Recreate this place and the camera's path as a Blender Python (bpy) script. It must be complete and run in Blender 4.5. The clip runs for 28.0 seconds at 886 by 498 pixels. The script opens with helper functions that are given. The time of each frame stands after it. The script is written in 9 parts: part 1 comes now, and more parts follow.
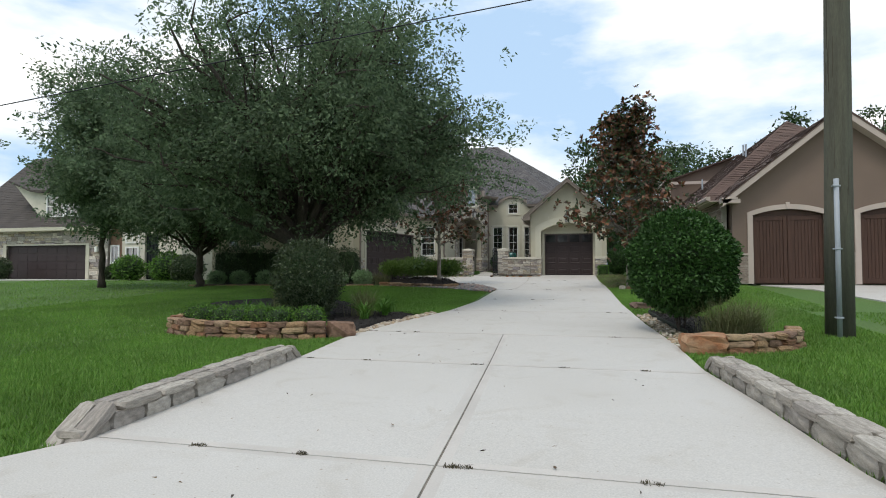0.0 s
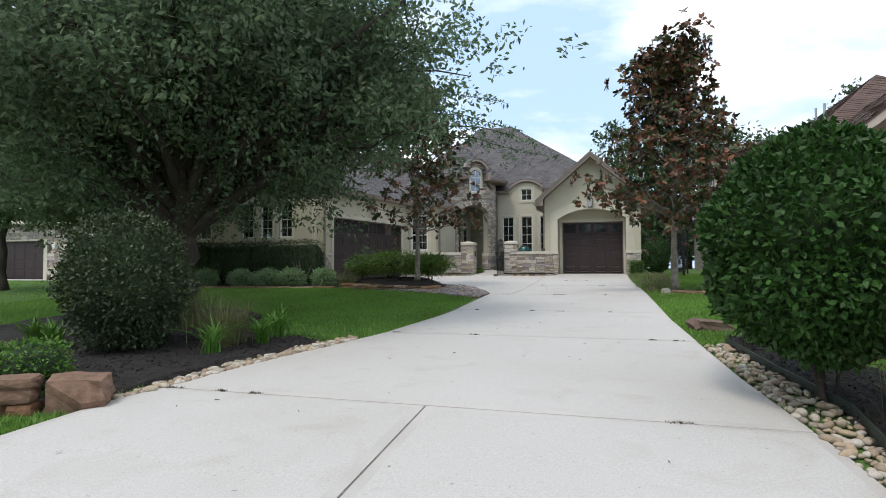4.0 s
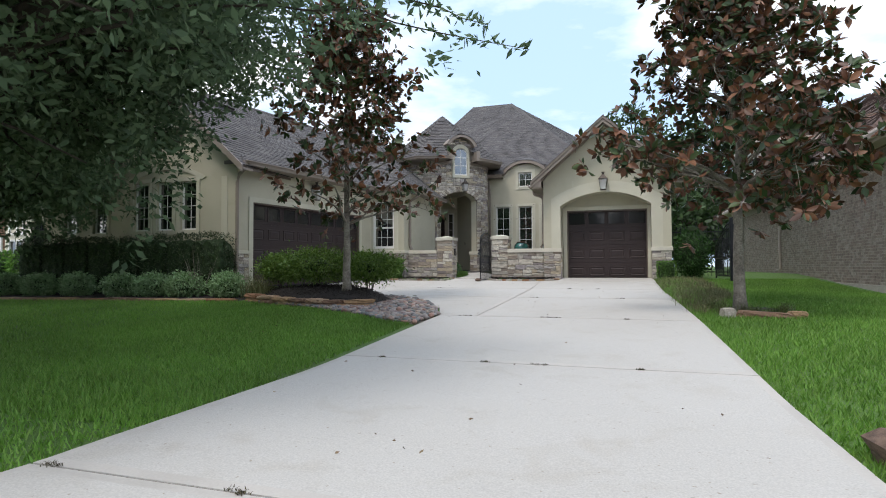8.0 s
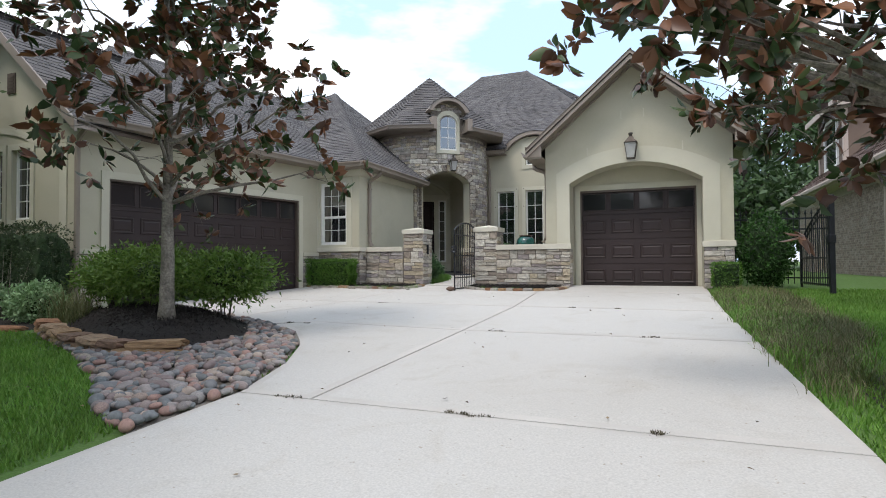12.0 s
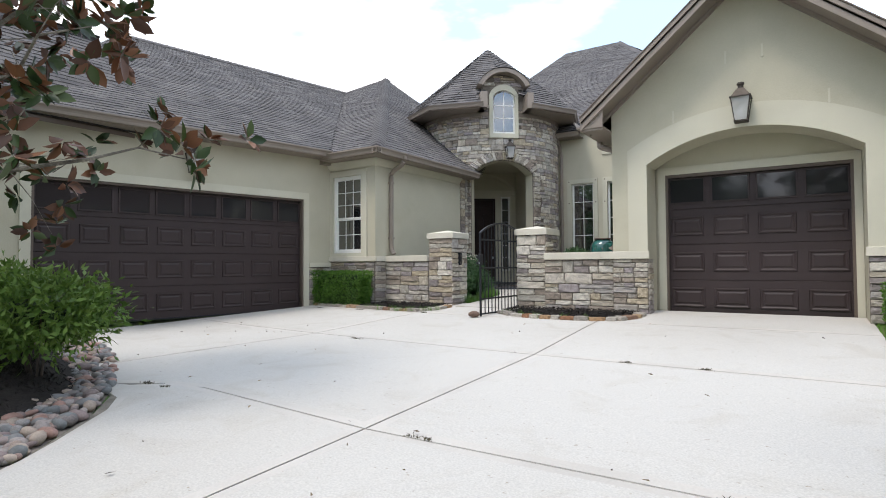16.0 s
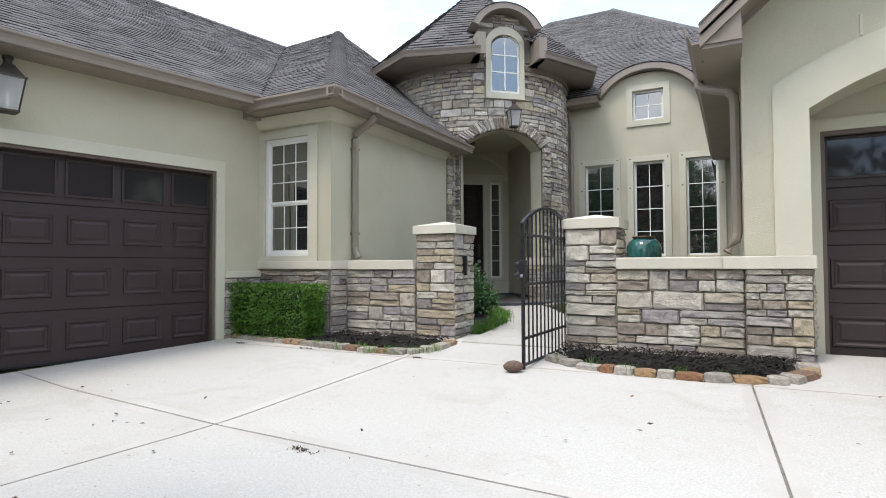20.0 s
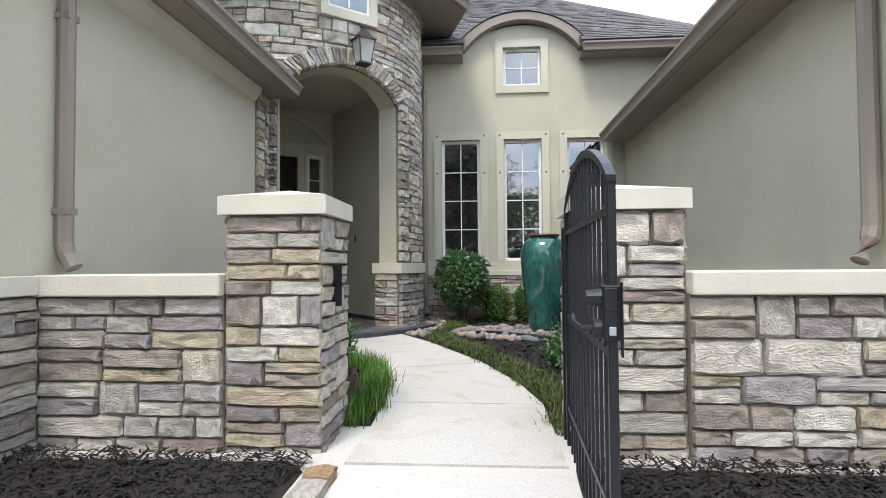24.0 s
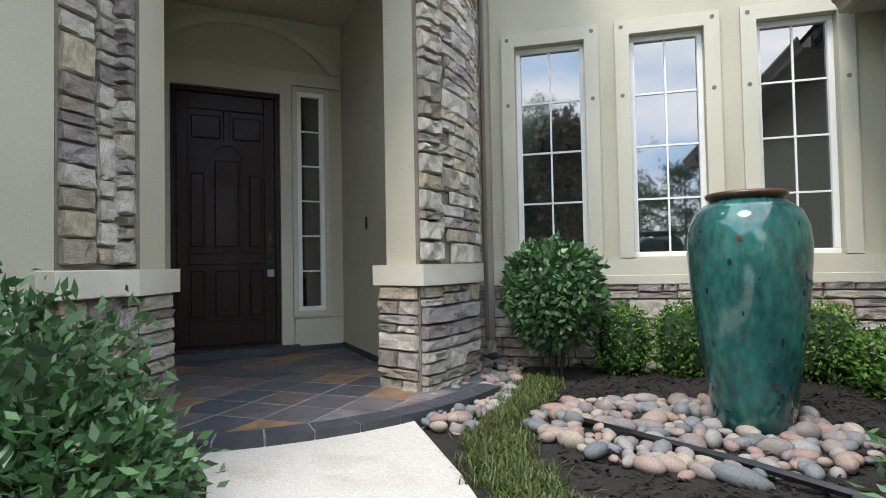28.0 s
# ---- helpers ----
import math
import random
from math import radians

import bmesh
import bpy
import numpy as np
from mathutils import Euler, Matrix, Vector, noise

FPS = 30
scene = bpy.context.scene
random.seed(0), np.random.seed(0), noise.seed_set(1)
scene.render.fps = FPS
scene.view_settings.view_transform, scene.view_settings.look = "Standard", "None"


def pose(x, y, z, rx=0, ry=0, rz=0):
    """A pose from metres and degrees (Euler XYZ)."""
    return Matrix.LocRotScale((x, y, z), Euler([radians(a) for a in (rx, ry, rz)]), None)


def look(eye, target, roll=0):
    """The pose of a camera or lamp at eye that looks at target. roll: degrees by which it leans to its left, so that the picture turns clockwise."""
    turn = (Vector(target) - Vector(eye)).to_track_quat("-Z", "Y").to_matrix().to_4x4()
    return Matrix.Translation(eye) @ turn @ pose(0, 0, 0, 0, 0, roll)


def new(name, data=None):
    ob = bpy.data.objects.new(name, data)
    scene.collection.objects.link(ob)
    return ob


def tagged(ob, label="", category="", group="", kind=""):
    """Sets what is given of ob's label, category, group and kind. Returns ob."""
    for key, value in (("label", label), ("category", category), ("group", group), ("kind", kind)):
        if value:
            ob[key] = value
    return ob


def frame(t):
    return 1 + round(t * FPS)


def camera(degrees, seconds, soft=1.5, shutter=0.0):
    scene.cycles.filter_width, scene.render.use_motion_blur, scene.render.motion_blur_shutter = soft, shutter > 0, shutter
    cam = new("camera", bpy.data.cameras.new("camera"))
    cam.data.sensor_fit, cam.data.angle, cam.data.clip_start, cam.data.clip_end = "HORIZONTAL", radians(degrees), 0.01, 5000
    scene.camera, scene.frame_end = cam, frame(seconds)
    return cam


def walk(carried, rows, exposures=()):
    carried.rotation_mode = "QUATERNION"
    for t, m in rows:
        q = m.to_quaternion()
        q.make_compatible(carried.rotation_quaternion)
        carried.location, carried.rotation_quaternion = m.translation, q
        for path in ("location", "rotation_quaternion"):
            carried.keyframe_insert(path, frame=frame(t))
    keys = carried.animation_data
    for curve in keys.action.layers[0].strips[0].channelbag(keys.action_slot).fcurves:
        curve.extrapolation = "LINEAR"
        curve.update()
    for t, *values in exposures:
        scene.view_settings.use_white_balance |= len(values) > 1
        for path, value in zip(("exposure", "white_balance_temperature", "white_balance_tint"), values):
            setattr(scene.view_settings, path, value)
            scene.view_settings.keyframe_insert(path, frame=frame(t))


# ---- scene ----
cam = camera(76.9, 28.0, soft=1.0)
# seconds, x, y, z, heading, pitch, roll
ROWS = [
    (0, 0.412, -0.946, 1.499, 13.71, 2.14, 0.05),
    (0.5, 0.394, -0.114, 1.477, 13.78, 2.10, 0.01),
    (1, 0.363, 0.699, 1.453, 14.03, 2.11, 0.07),
    (1.5, 0.400, 1.481, 1.436, 14.44, 2.12, 0.07),
    (2, 0.418, 2.225, 1.420, 14.87, 2.07, 0.14),
    (2.5, 0.465, 2.952, 1.411, 15.29, 1.92, 0.17),
    (3, 0.507, 3.702, 1.428, 15.69, 1.92, 0.21),
    (3.5, 0.525, 4.447, 1.449, 15.86, 1.98, 0.23),
    (5.5, 0.518, 7.394, 1.450, 18.89, 1.92, 0.00),
    (6, 0.477, 8.186, 1.459, 18.81, 1.84, 0.08),
    (6.5, 0.450, 8.997, 1.477, 19.52, 1.91, 0.08),
    (7, 0.427, 9.793, 1.499, 19.39, 1.91, 0.15),
    (7.5, 0.417, 10.565, 1.533, 18.87, 1.92, 0.14),
    (8, 0.406, 11.301, 1.566, 18.00, 1.92, 0.24),
    (8.5, 0.400, 12.015, 1.597, 18.17, 1.98, 0.26),
    (9, 0.393, 12.695, 1.623, 18.02, 1.98, 0.32),
    (9.5, 0.386, 13.383, 1.654, 18.04, 2.06, 0.21),
    (10, 0.381, 14.093, 1.681, 18.11, 2.04, 0.27),
    (10.5, 0.384, 14.838, 1.700, 18.62, 1.78, 0.47),
    (11, 0.404, 15.618, 1.715, 19.34, 1.56, 0.47),
    (11.5, 0.444, 16.382, 1.736, 20.01, 1.55, 0.40),
    (12, 0.496, 17.104, 1.755, 21.83, 1.49, 0.34),
    (12.5, 0.587, 17.794, 1.779, 22.96, 1.46, 0.15),
    (14.5, 0.525, 20.141, 1.969, 27.35, 1.44, 0.48),
    (15, 0.534, 20.531, 1.981, 30.35, 1.56, 0.46),
    (15.5, 0.559, 20.848, 1.995, 32.81, 1.64, 0.43),
    (16, 0.575, 21.101, 1.992, 33.23, 1.73, 0.34),
    (16.5, 0.502, 21.383, 1.995, 34.75, 1.59, 0.32),
    (17, 0.259, 21.810, 2.006, 37.24, 1.52, 0.30),
    (17.5, -0.099, 22.280, 2.027, 37.56, 1.57, 0.33),
    (18, -0.531, 22.734, 2.042, 37.63, 1.50, 0.38),
    (18.5, -1.012, 23.159, 2.052, 36.93, 1.41, 0.34),
    (19, -1.485, 23.566, 2.069, 34.75, 1.42, 0.21),
    (19.5, -1.922, 23.958, 2.107, 30.87, 1.64, 0.23),
    (20, -2.348, 24.285, 2.140, 27.46, 1.71, 0.28),
    (20.5, -2.761, 24.576, 2.161, 23.95, 1.60, 0.28),
    (21, -3.157, 24.910, 2.172, 19.79, 1.54, 0.37),
    (21.5, -3.501, 25.260, 2.179, 16.64, 1.58, 0.45),
    (22, -3.787, 25.610, 2.188, 13.24, 1.67, 0.45),
    (22.5, -4.018, 26.025, 2.197, 9.03, 1.71, 0.43),
    (24.5, -4.704, 28.210, 2.270, 3.96, 1.69, 0.43),
    (25, -4.645, 28.750, 2.256, 3.53, 1.73, 0.48),
    (25.5, -4.639, 29.309, 2.258, 3.29, 1.69, 0.58),
    (26, -4.628, 29.868, 2.271, 3.29, 1.70, 0.66),
    (26.5, -4.600, 30.401, 2.281, 3.51, 1.64, 0.68),
    (27, -4.564, 30.893, 2.294, 3.70, 1.69, 0.70),
    (27.5, -4.575, 31.340, 2.301, 6.78, 1.62, 0.83),
    (28, -4.706, 31.804, 2.292, 14.65, 1.65, 1.07),
]
EXPOSURES = [(0.0, 0.51, 7050, 10), (1.0, 0.74, 7050, 11), (3.0, 0.74, 6950, 12), (6.0, 0.8, 6850, 13), (10.0, 0.88, 6850, 13), (14.5, 1.14, 6850, 13), (17.0, 1.24, 6850, 13), (20.0, 1.38, 6850, 13), (22.5, 1.54, 6800, 13), (25.0, 1.77, 6800, 13), (28.0, 1.92, 6700, 12)]
walk(cam, [(t, pose(x, y, z, 90 + pitch, roll, heading)) for t, x, y, z, heading, pitch, roll in ROWS], exposures=EXPOSURES)

# ---- light: thin bright cloud, soft sun ----
SUN_EL, SUN_ROT = radians(62), radians(200)
world = bpy.data.worlds.new("sky")
scene.world = world
world.use_nodes = True
wn, wl = world.node_tree.nodes, world.node_tree.links
wn.clear()
sky = wn.new("ShaderNodeTexSky")
sky.sky_type, sky.sun_disc, sky.sun_elevation, sky.sun_rotation = "NISHITA", False, SUN_EL, SUN_ROT
sky.dust_density = 2.0
wtc = wn.new("ShaderNodeTexCoord")
wmap = wn.new("ShaderNodeMapping")
wmap.inputs["Scale"].default_value = (1.6, 1.6, 4.5)
wmap.inputs["Location"].default_value = (0.35, 0.2, 0.1)
cloud = wn.new("ShaderNodeTexNoise")
cloud.inputs["Scale"].default_value, cloud.inputs["Detail"].default_value, cloud.inputs["Roughness"].default_value = 1.6, 7, 0.55
cramp = wn.new("ShaderNodeValToRGB")
cramp.color_ramp.elements[0].position, cramp.color_ramp.elements[1].position = 0.40, 0.62
cramp.color_ramp.elements[0].color = (0.0, 0.0, 0.0, 1)
veil = wn.new("ShaderNodeMixRGB")
veil.inputs["Fac"].default_value = 0.8
veil.inputs[2].default_value = (3.5, 5.2, 7.5, 1)
wmix = wn.new("ShaderNodeMixRGB")
wmix.inputs[2].default_value = (8.0, 8.3, 8.7, 1)
wbg = wn.new("ShaderNodeBackground")
wbg.inputs["Strength"].default_value = 0.11
wout = wn.new("ShaderNodeOutputWorld")
wl.new(wtc.outputs["Generated"], wmap.inputs["Vector"])
wl.new(wmap.outputs["Vector"], cloud.inputs["Vector"])
wl.new(cloud.outputs["Fac"], cramp.inputs["Fac"])
wl.new(cramp.outputs["Color"], wmix.inputs["Fac"])
wl.new(sky.outputs["Color"], veil.inputs[1])
wl.new(veil.outputs["Color"], wmix.inputs[1])
wl.new(wmix.outputs["Color"], wbg.inputs["Color"])
wl.new(wbg.outputs["Background"], wout.inputs["Surface"])
sun = new("sun", bpy.data.lights.new("sun", "SUN"))
sun.data.energy, sun.data.angle, sun.data.color = 0.95, radians(16), (1.0, 0.97, 0.93)
sun.matrix_world = look((0, 0, 0), (-math.sin(SUN_ROT) * math.cos(SUN_EL), -math.cos(SUN_ROT) * math.cos(SUN_EL), -math.sin(SUN_EL)))

# ---- materials ----
def mat(name, base, rough=0.7, metal=0.0, var=0.25, scale=6.0, fine=60.0, bump=0.15, tint=None, island=None, stretch=(1, 1, 1), spec=0.5, coat=0.0, coords="Object", palette=None, trans=0.0):
    """A principled material: base colour varied at two scales, fine relief, and a spread between pieces.
    island: 'object' or 'island' for the random source; palette: colours that pieces pick from."""
    m = bpy.data.materials.new(name)
    m.use_nodes = True
    n, l = m.node_tree.nodes, m.node_tree.links
    p = n["Principled BSDF"]
    p.inputs["Roughness"].default_value, p.inputs["Metallic"].default_value = rough, metal
    p.inputs["Specular IOR Level"].default_value, p.inputs["Coat Weight"].default_value = spec, coat
    tc, mp = n.new("ShaderNodeTexCoord"), n.new("ShaderNodeMapping")
    mp.inputs["Scale"].default_value = stretch
    l.new(tc.outputs[coords], mp.inputs["Vector"])
    big, small = n.new("ShaderNodeTexNoise"), n.new("ShaderNodeTexNoise")
    big.inputs["Scale"].default_value, big.inputs["Detail"].default_value = scale, 6
    small.inputs["Scale"].default_value, small.inputs["Detail"].default_value = fine, 4
    for t in (big, small):
        l.new(mp.outputs["Vector"], t.inputs["Vector"])
    if palette:
        src = n.new("ShaderNodeObjectInfo").outputs["Random"] if island == "object" else n.new("ShaderNodeNewGeometry").outputs["Random Per Island"]
        ramp = n.new("ShaderNodeValToRGB")
        ramp.color_ramp.interpolation = "CONSTANT" if len(palette) > 3 else "LINEAR"
        while len(ramp.color_ramp.elements) < len(palette):
            ramp.color_ramp.elements.new(0.5)
        for i, c in enumerate(palette):
            ramp.color_ramp.elements[i].position = i / len(palette) if len(palette) > 3 else i / max(1, len(palette) - 1)
            ramp.color_ramp.elements[i].color = (*c, 1)
        l.new(src, ramp.inputs["Fac"])
        col = ramp.outputs["Color"]
    else:
        rgb = n.new("ShaderNodeRGB")
        rgb.outputs[0].default_value = (*base, 1)
        col = rgb.outputs[0]
    second = tint or tuple(c * (1 - var) for c in base)
    mr = n.new("ShaderNodeMapRange")
    mr.inputs["From Min"].default_value, mr.inputs["From Max"].default_value = 0.38, 0.66
    l.new(big.outputs["Fac"], mr.inputs["Value"])
    mix = n.new("ShaderNodeMixRGB")
    if palette and not tint:
        mix.blend_type = "MULTIPLY"
        mix.inputs[2].default_value = (1 - var, 1 - var, 1 - var, 1)
    else:
        mix.inputs[2].default_value = (*second, 1)
        if tint:
            mr.inputs["To Max"].default_value = var
    l.new(mr.outputs["Result"], mix.inputs["Fac"])
    l.new(col, mix.inputs[1])
    mr2 = n.new("ShaderNodeMapRange")
    mr2.inputs["From Min"].default_value, mr2.inputs["From Max"].default_value = 0.3, 0.7
    mr2.inputs["To Min"].default_value, mr2.inputs["To Max"].default_value = 1 - 0.5 * var, 1 + 0.25 * var
    l.new(small.outputs["Fac"], mr2.inputs["Value"])
    mul = n.new("ShaderNodeMixRGB")
    mul.blend_type, mul.inputs["Fac"].default_value = "MULTIPLY", 1.0
    l.new(mix.outputs["Color"], mul.inputs[1])
    l.new(mr2.outputs["Result"], mul.inputs[2])
    l.new(mul.outputs["Color"], p.inputs["Base Color"])
    if bump:
        b = n.new("ShaderNodeBump")
        b.inputs["Strength"].default_value, b.inputs["Distance"].default_value = bump, 0.01
        l.new(small.outputs["Fac"], b.inputs["Height"])
        l.new(b.outputs["Normal"], p.inputs["Normal"])
    if trans:
        out = n["Material Output"]
        tr, ms = n.new("ShaderNodeBsdfTranslucent"), n.new("ShaderNodeMixShader")
        ms.inputs["Fac"].default_value = trans
        l.new(mul.outputs["Color"], tr.inputs["Color"])
        l.new(p.outputs["BSDF"], ms.inputs[1])
        l.new(tr.outputs["BSDF"], ms.inputs[2])
        l.new(ms.outputs["Shader"], out.inputs["Surface"])
    return m


STUCCO = mat("stucco", (0.51, 0.481, 0.37), 0.9, var=0.10, scale=0.8, fine=90, bump=0.35, coords="Object")
STUCCO_TRIM = mat("stucco_trim", (0.56, 0.537, 0.43), 0.85, var=0.08, scale=1.5, fine=110, bump=0.25)
CAST = mat("cast_stone", (0.62, 0.585, 0.49), 0.85, var=0.12, scale=2.5, fine=120, bump=0.3)
MORTAR = mat("mortar", (0.22, 0.19, 0.16), 0.95, var=0.3, scale=5, fine=60, bump=0.5)
STONES = [(0.582, 0.518, 0.418), (0.467, 0.423, 0.369), (0.343, 0.301, 0.287), (0.675, 0.624, 0.532), (0.520, 0.481, 0.450), (0.437, 0.369, 0.303), (0.571, 0.486, 0.358), (0.416, 0.369, 0.364), (0.718, 0.671, 0.586), (0.363, 0.307, 0.255), (0.624, 0.570, 0.488), (0.489, 0.454, 0.391)]
STONE = mat("veneer_stone", STONES[0], 0.92, var=0.32, scale=3.2, fine=15, bump=1.4, island="object", palette=STONES)
STONE_J = mat("veneer_stone_joined", STONES[0], 0.9, var=0.35, scale=9, fine=55, bump=0.6, island="island", palette=STONES)
SHINGLE = mat("asphalt_shingle", (0.11, 0.095, 0.085), 0.95, var=0.3, scale=1.2, fine=180, bump=0.4, island="island",
              palette=[(0.130, 0.121, 0.120), (0.104, 0.097, 0.098), (0.146, 0.136, 0.132), (0.118, 0.110, 0.110), (0.136, 0.125, 0.120), (0.124, 0.117, 0.118)])
# dark printed granule band; also colours butt edges as the shade under each course
SHINGLE_BAND_SHADE = mat("shingle_band_and_butt_shade", (0.034, 0.031, 0.032), 0.95, var=0.3, scale=6, fine=180, bump=0.4)
SHINGLE_N = mat("neighbour_shingle", (0.13, 0.085, 0.07), 0.95, var=0.25, scale=1.2, fine=25, bump=0.4, stretch=(1, 1, 3))
CONCRETE = mat("concrete", (0.53, 0.512, 0.478), 0.85, var=0.3, scale=0.55, fine=80, bump=0.12, tint=(0.49, 0.468, 0.43))
TROWELLED = mat("trowelled_concrete_edge", (0.525, 0.495, 0.455), 0.7, var=0.12, scale=1.5, fine=60, bump=0.04)


def stain(m, scale, low, high, dark, warp=0.0, detail=8.0):
    """Multiplies a material's base colour by blotches with soft edges."""
    n, l = m.node_tree.nodes, m.node_tree.links
    p = n["Principled BSDF"]
    src = p.inputs["Base Color"].links[0].from_socket
    tc, noise, mr, mix = n.new("ShaderNodeTexCoord"), n.new("ShaderNodeTexNoise"), n.new("ShaderNodeMapRange"), n.new("ShaderNodeMixRGB")
    noise.inputs["Scale"].default_value, noise.inputs["Detail"].default_value, noise.inputs["Distortion"].default_value = scale, detail, warp
    mr.inputs["From Min"].default_value, mr.inputs["From Max"].default_value = low, high
    mix.blend_type, mix.inputs[2].default_value = "MULTIPLY", (*dark, 1)
    l.new(tc.outputs["Object"], noise.inputs["Vector"])
    l.new(noise.outputs["Fac"], mr.inputs["Value"])
    l.new(mr.outputs["Result"], mix.inputs["Fac"])
    l.new(src, mix.inputs[1])
    l.new(mix.outputs["Color"], p.inputs["Base Color"])


stain(CONCRETE, 1.6, 0.55, 0.75, (0.91, 0.89, 0.86), 1.2)
stain(CONCRETE, 0.22, 0.45, 0.7, (0.93, 0.92, 0.905), 0.5)
stain(CONCRETE, 26, 0.69, 0.77, (0.68, 0.63, 0.56), 0.0, 2)
WALKCON = mat("walk_concrete", (0.49, 0.47, 0.43), 0.88, var=0.4, scale=1.2, fine=90, bump=0.15, tint=(0.41, 0.39, 0.35))
stain(WALKCON, 2.5, 0.52, 0.7, (0.86, 0.83, 0.79), 1.0)
stain(STONE, 30, 0.6, 0.78, (0.8, 0.76, 0.7), 0.5, 4)
stain(STUCCO, 1.1, 0.5, 0.75, (0.93, 0.925, 0.9), 0.8)
JOINT = mat("joint_dirt", (0.23, 0.205, 0.17), 0.95, var=0.4, scale=8, fine=60)
GARAGE = mat("garage_brown", (0.041, 0.028, 0.028), 0.5, spec=0.35, var=0.15, scale=1.5, fine=150, bump=0.06)
DOORWOOD = mat("dark_mahogany", (0.026, 0.011, 0.009), 0.5, var=0.35, scale=3, fine=40, bump=0.08, stretch=(6, 6, 0.6), spec=0.25, coat=0.05)
TAUPE = mat("taupe_gutter", (0.27, 0.224, 0.186), 0.5, var=0.1, scale=2, fine=90, bump=0.05)
DARKTRIM = mat("dark_trim", (0.13, 0.10, 0.08), 0.6, var=0.12, scale=2, fine=80, bump=0.08)
WHITE = mat("white_vinyl", (0.80, 0.80, 0.77), 0.4, var=0.05, scale=3, fine=60, bump=0.03)
IRON = mat("black_iron", (0.012, 0.0135, 0.019), 0.42, var=0.3, scale=10, fine=160, bump=0.15, metal=0.2)
BRONZE = mat("aged_bronze", (0.075, 0.062, 0.052), 0.5, metal=0.6, var=0.3, scale=14, fine=120, bump=0.1)
MULCH = mat("black_mulch", (0.019, 0.0148, 0.0125), 0.95, var=0.5, scale=14, fine=70, bump=1.0)
SOIL = mat("lawn_soil", (0.072, 0.15, 0.027), 0.95, var=0.45, scale=0.6, fine=38, bump=0.8, tint=(0.085, 0.135, 0.03))
GRASS = mat("grass_blade", (0.075, 0.20, 0.02), 0.6, var=0.3, scale=0.5, fine=9, bump=0, island="island", palette=[(0.10, 0.235, 0.028), (0.16, 0.35, 0.046), (0.22, 0.37, 0.075)], trans=0.25)
BARK = mat("bark", (0.075, 0.060, 0.048), 0.95, var=0.4, scale=7, fine=35, bump=1.0, stretch=(2.5, 2.5, 0.6))
BARK_PALE = mat("magnolia_bark", (0.27, 0.245, 0.205), 0.95, var=0.85, scale=7, fine=40, bump=0.9, tint=(0.11, 0.095, 0.08))
OAK = mat("oak_leaf", (0.03, 0.055, 0.02), 0.6, spec=0.25, var=0.3, scale=0.4, fine=3, bump=0, island="island", palette=[(0.078, 0.125, 0.068), (0.137, 0.209, 0.114), (0.211, 0.296, 0.164)], trans=0.5)
MAGN = mat("magnolia_leaf", (0.04, 0.06, 0.02), 0.45, spec=0.35, var=0.25, scale=1, fine=8, bump=0, island="island",
           palette=[(0.045, 0.083, 0.027), (0.138, 0.060, 0.034), (0.030, 0.057, 0.022), (0.188, 0.080, 0.041), (0.070, 0.105, 0.035), (0.094, 0.045, 0.030), (0.237, 0.106, 0.053)])
GARDENIA = mat("gardenia_leaf", (0.05, 0.12, 0.04), 0.42, spec=0.5, var=0.3, scale=1, fine=8, bump=0, island="island", palette=[(0.050, 0.119, 0.043), (0.073, 0.169, 0.060), (0.106, 0.219, 0.085)], trans=0.12)
HOLLY = mat("holly_leaf", (0.03, 0.09, 0.016), 0.55, spec=0.3, var=0.3, scale=1, fine=8, bump=0, island="island", palette=[(0.020, 0.062, 0.012), (0.034, 0.100, 0.018), (0.055, 0.140, 0.028)], trans=0.12)
BOX = mat("boxwood_leaf", (0.05, 0.14, 0.02), 0.55, spec=0.3, var=0.3, scale=1, fine=8, bump=0, island="island", palette=[(0.05, 0.135, 0.02), (0.095, 0.225, 0.032), (0.17, 0.32, 0.055)], trans=0.2)
DARKLEAF = mat("dark_shrub_leaf", (0.03, 0.05, 0.02), 0.5, var=0.3, scale=1, fine=8, bump=0, island="island", palette=[(0.024, 0.046, 0.016), (0.042, 0.072, 0.024), (0.07, 0.10, 0.036)], trans=0.1)
REED = mat("ornamental_grass_blade", (0.14, 0.16, 0.06), 0.6, var=0.3, scale=1, fine=8, bump=0, island="island", palette=[(0.10, 0.13, 0.045), (0.16, 0.19, 0.07), (0.24, 0.22, 0.11)], trans=0.2)
GLASSDARK = mat("window_glass", (0.012, 0.014, 0.015), 0.03, var=0.02, scale=1, fine=2, bump=0, spec=0.9)
GLASSDARK.node_tree.nodes["Principled BSDF"].inputs["IOR"].default_value = 2.1
GLASSGAR = mat("garage_window_glass", (0.02, 0.02, 0.022), 0.05, var=0.02, scale=1, fine=2, bump=0, spec=0.6)
INTERIOR = mat("room_dark", (0.06, 0.05, 0.04), 0.9, var=0.3, scale=1, fine=10)
NSTUCCO = mat("brown_stucco", (0.20, 0.145, 0.115), 0.9, var=0.08, scale=0.7, fine=70, bump=0.3)
NTRIM = mat("pink_beige_trim", (0.50, 0.42, 0.37), 0.8, var=0.06, scale=2, fine=60, bump=0.1)
NWOOD = mat("stained_wood_door", (0.055, 0.022, 0.012), 0.6, var=0.4, scale=2, fine=30, bump=0.15, stretch=(5, 5, 0.7), tint=(0.10, 0.045, 0.028))
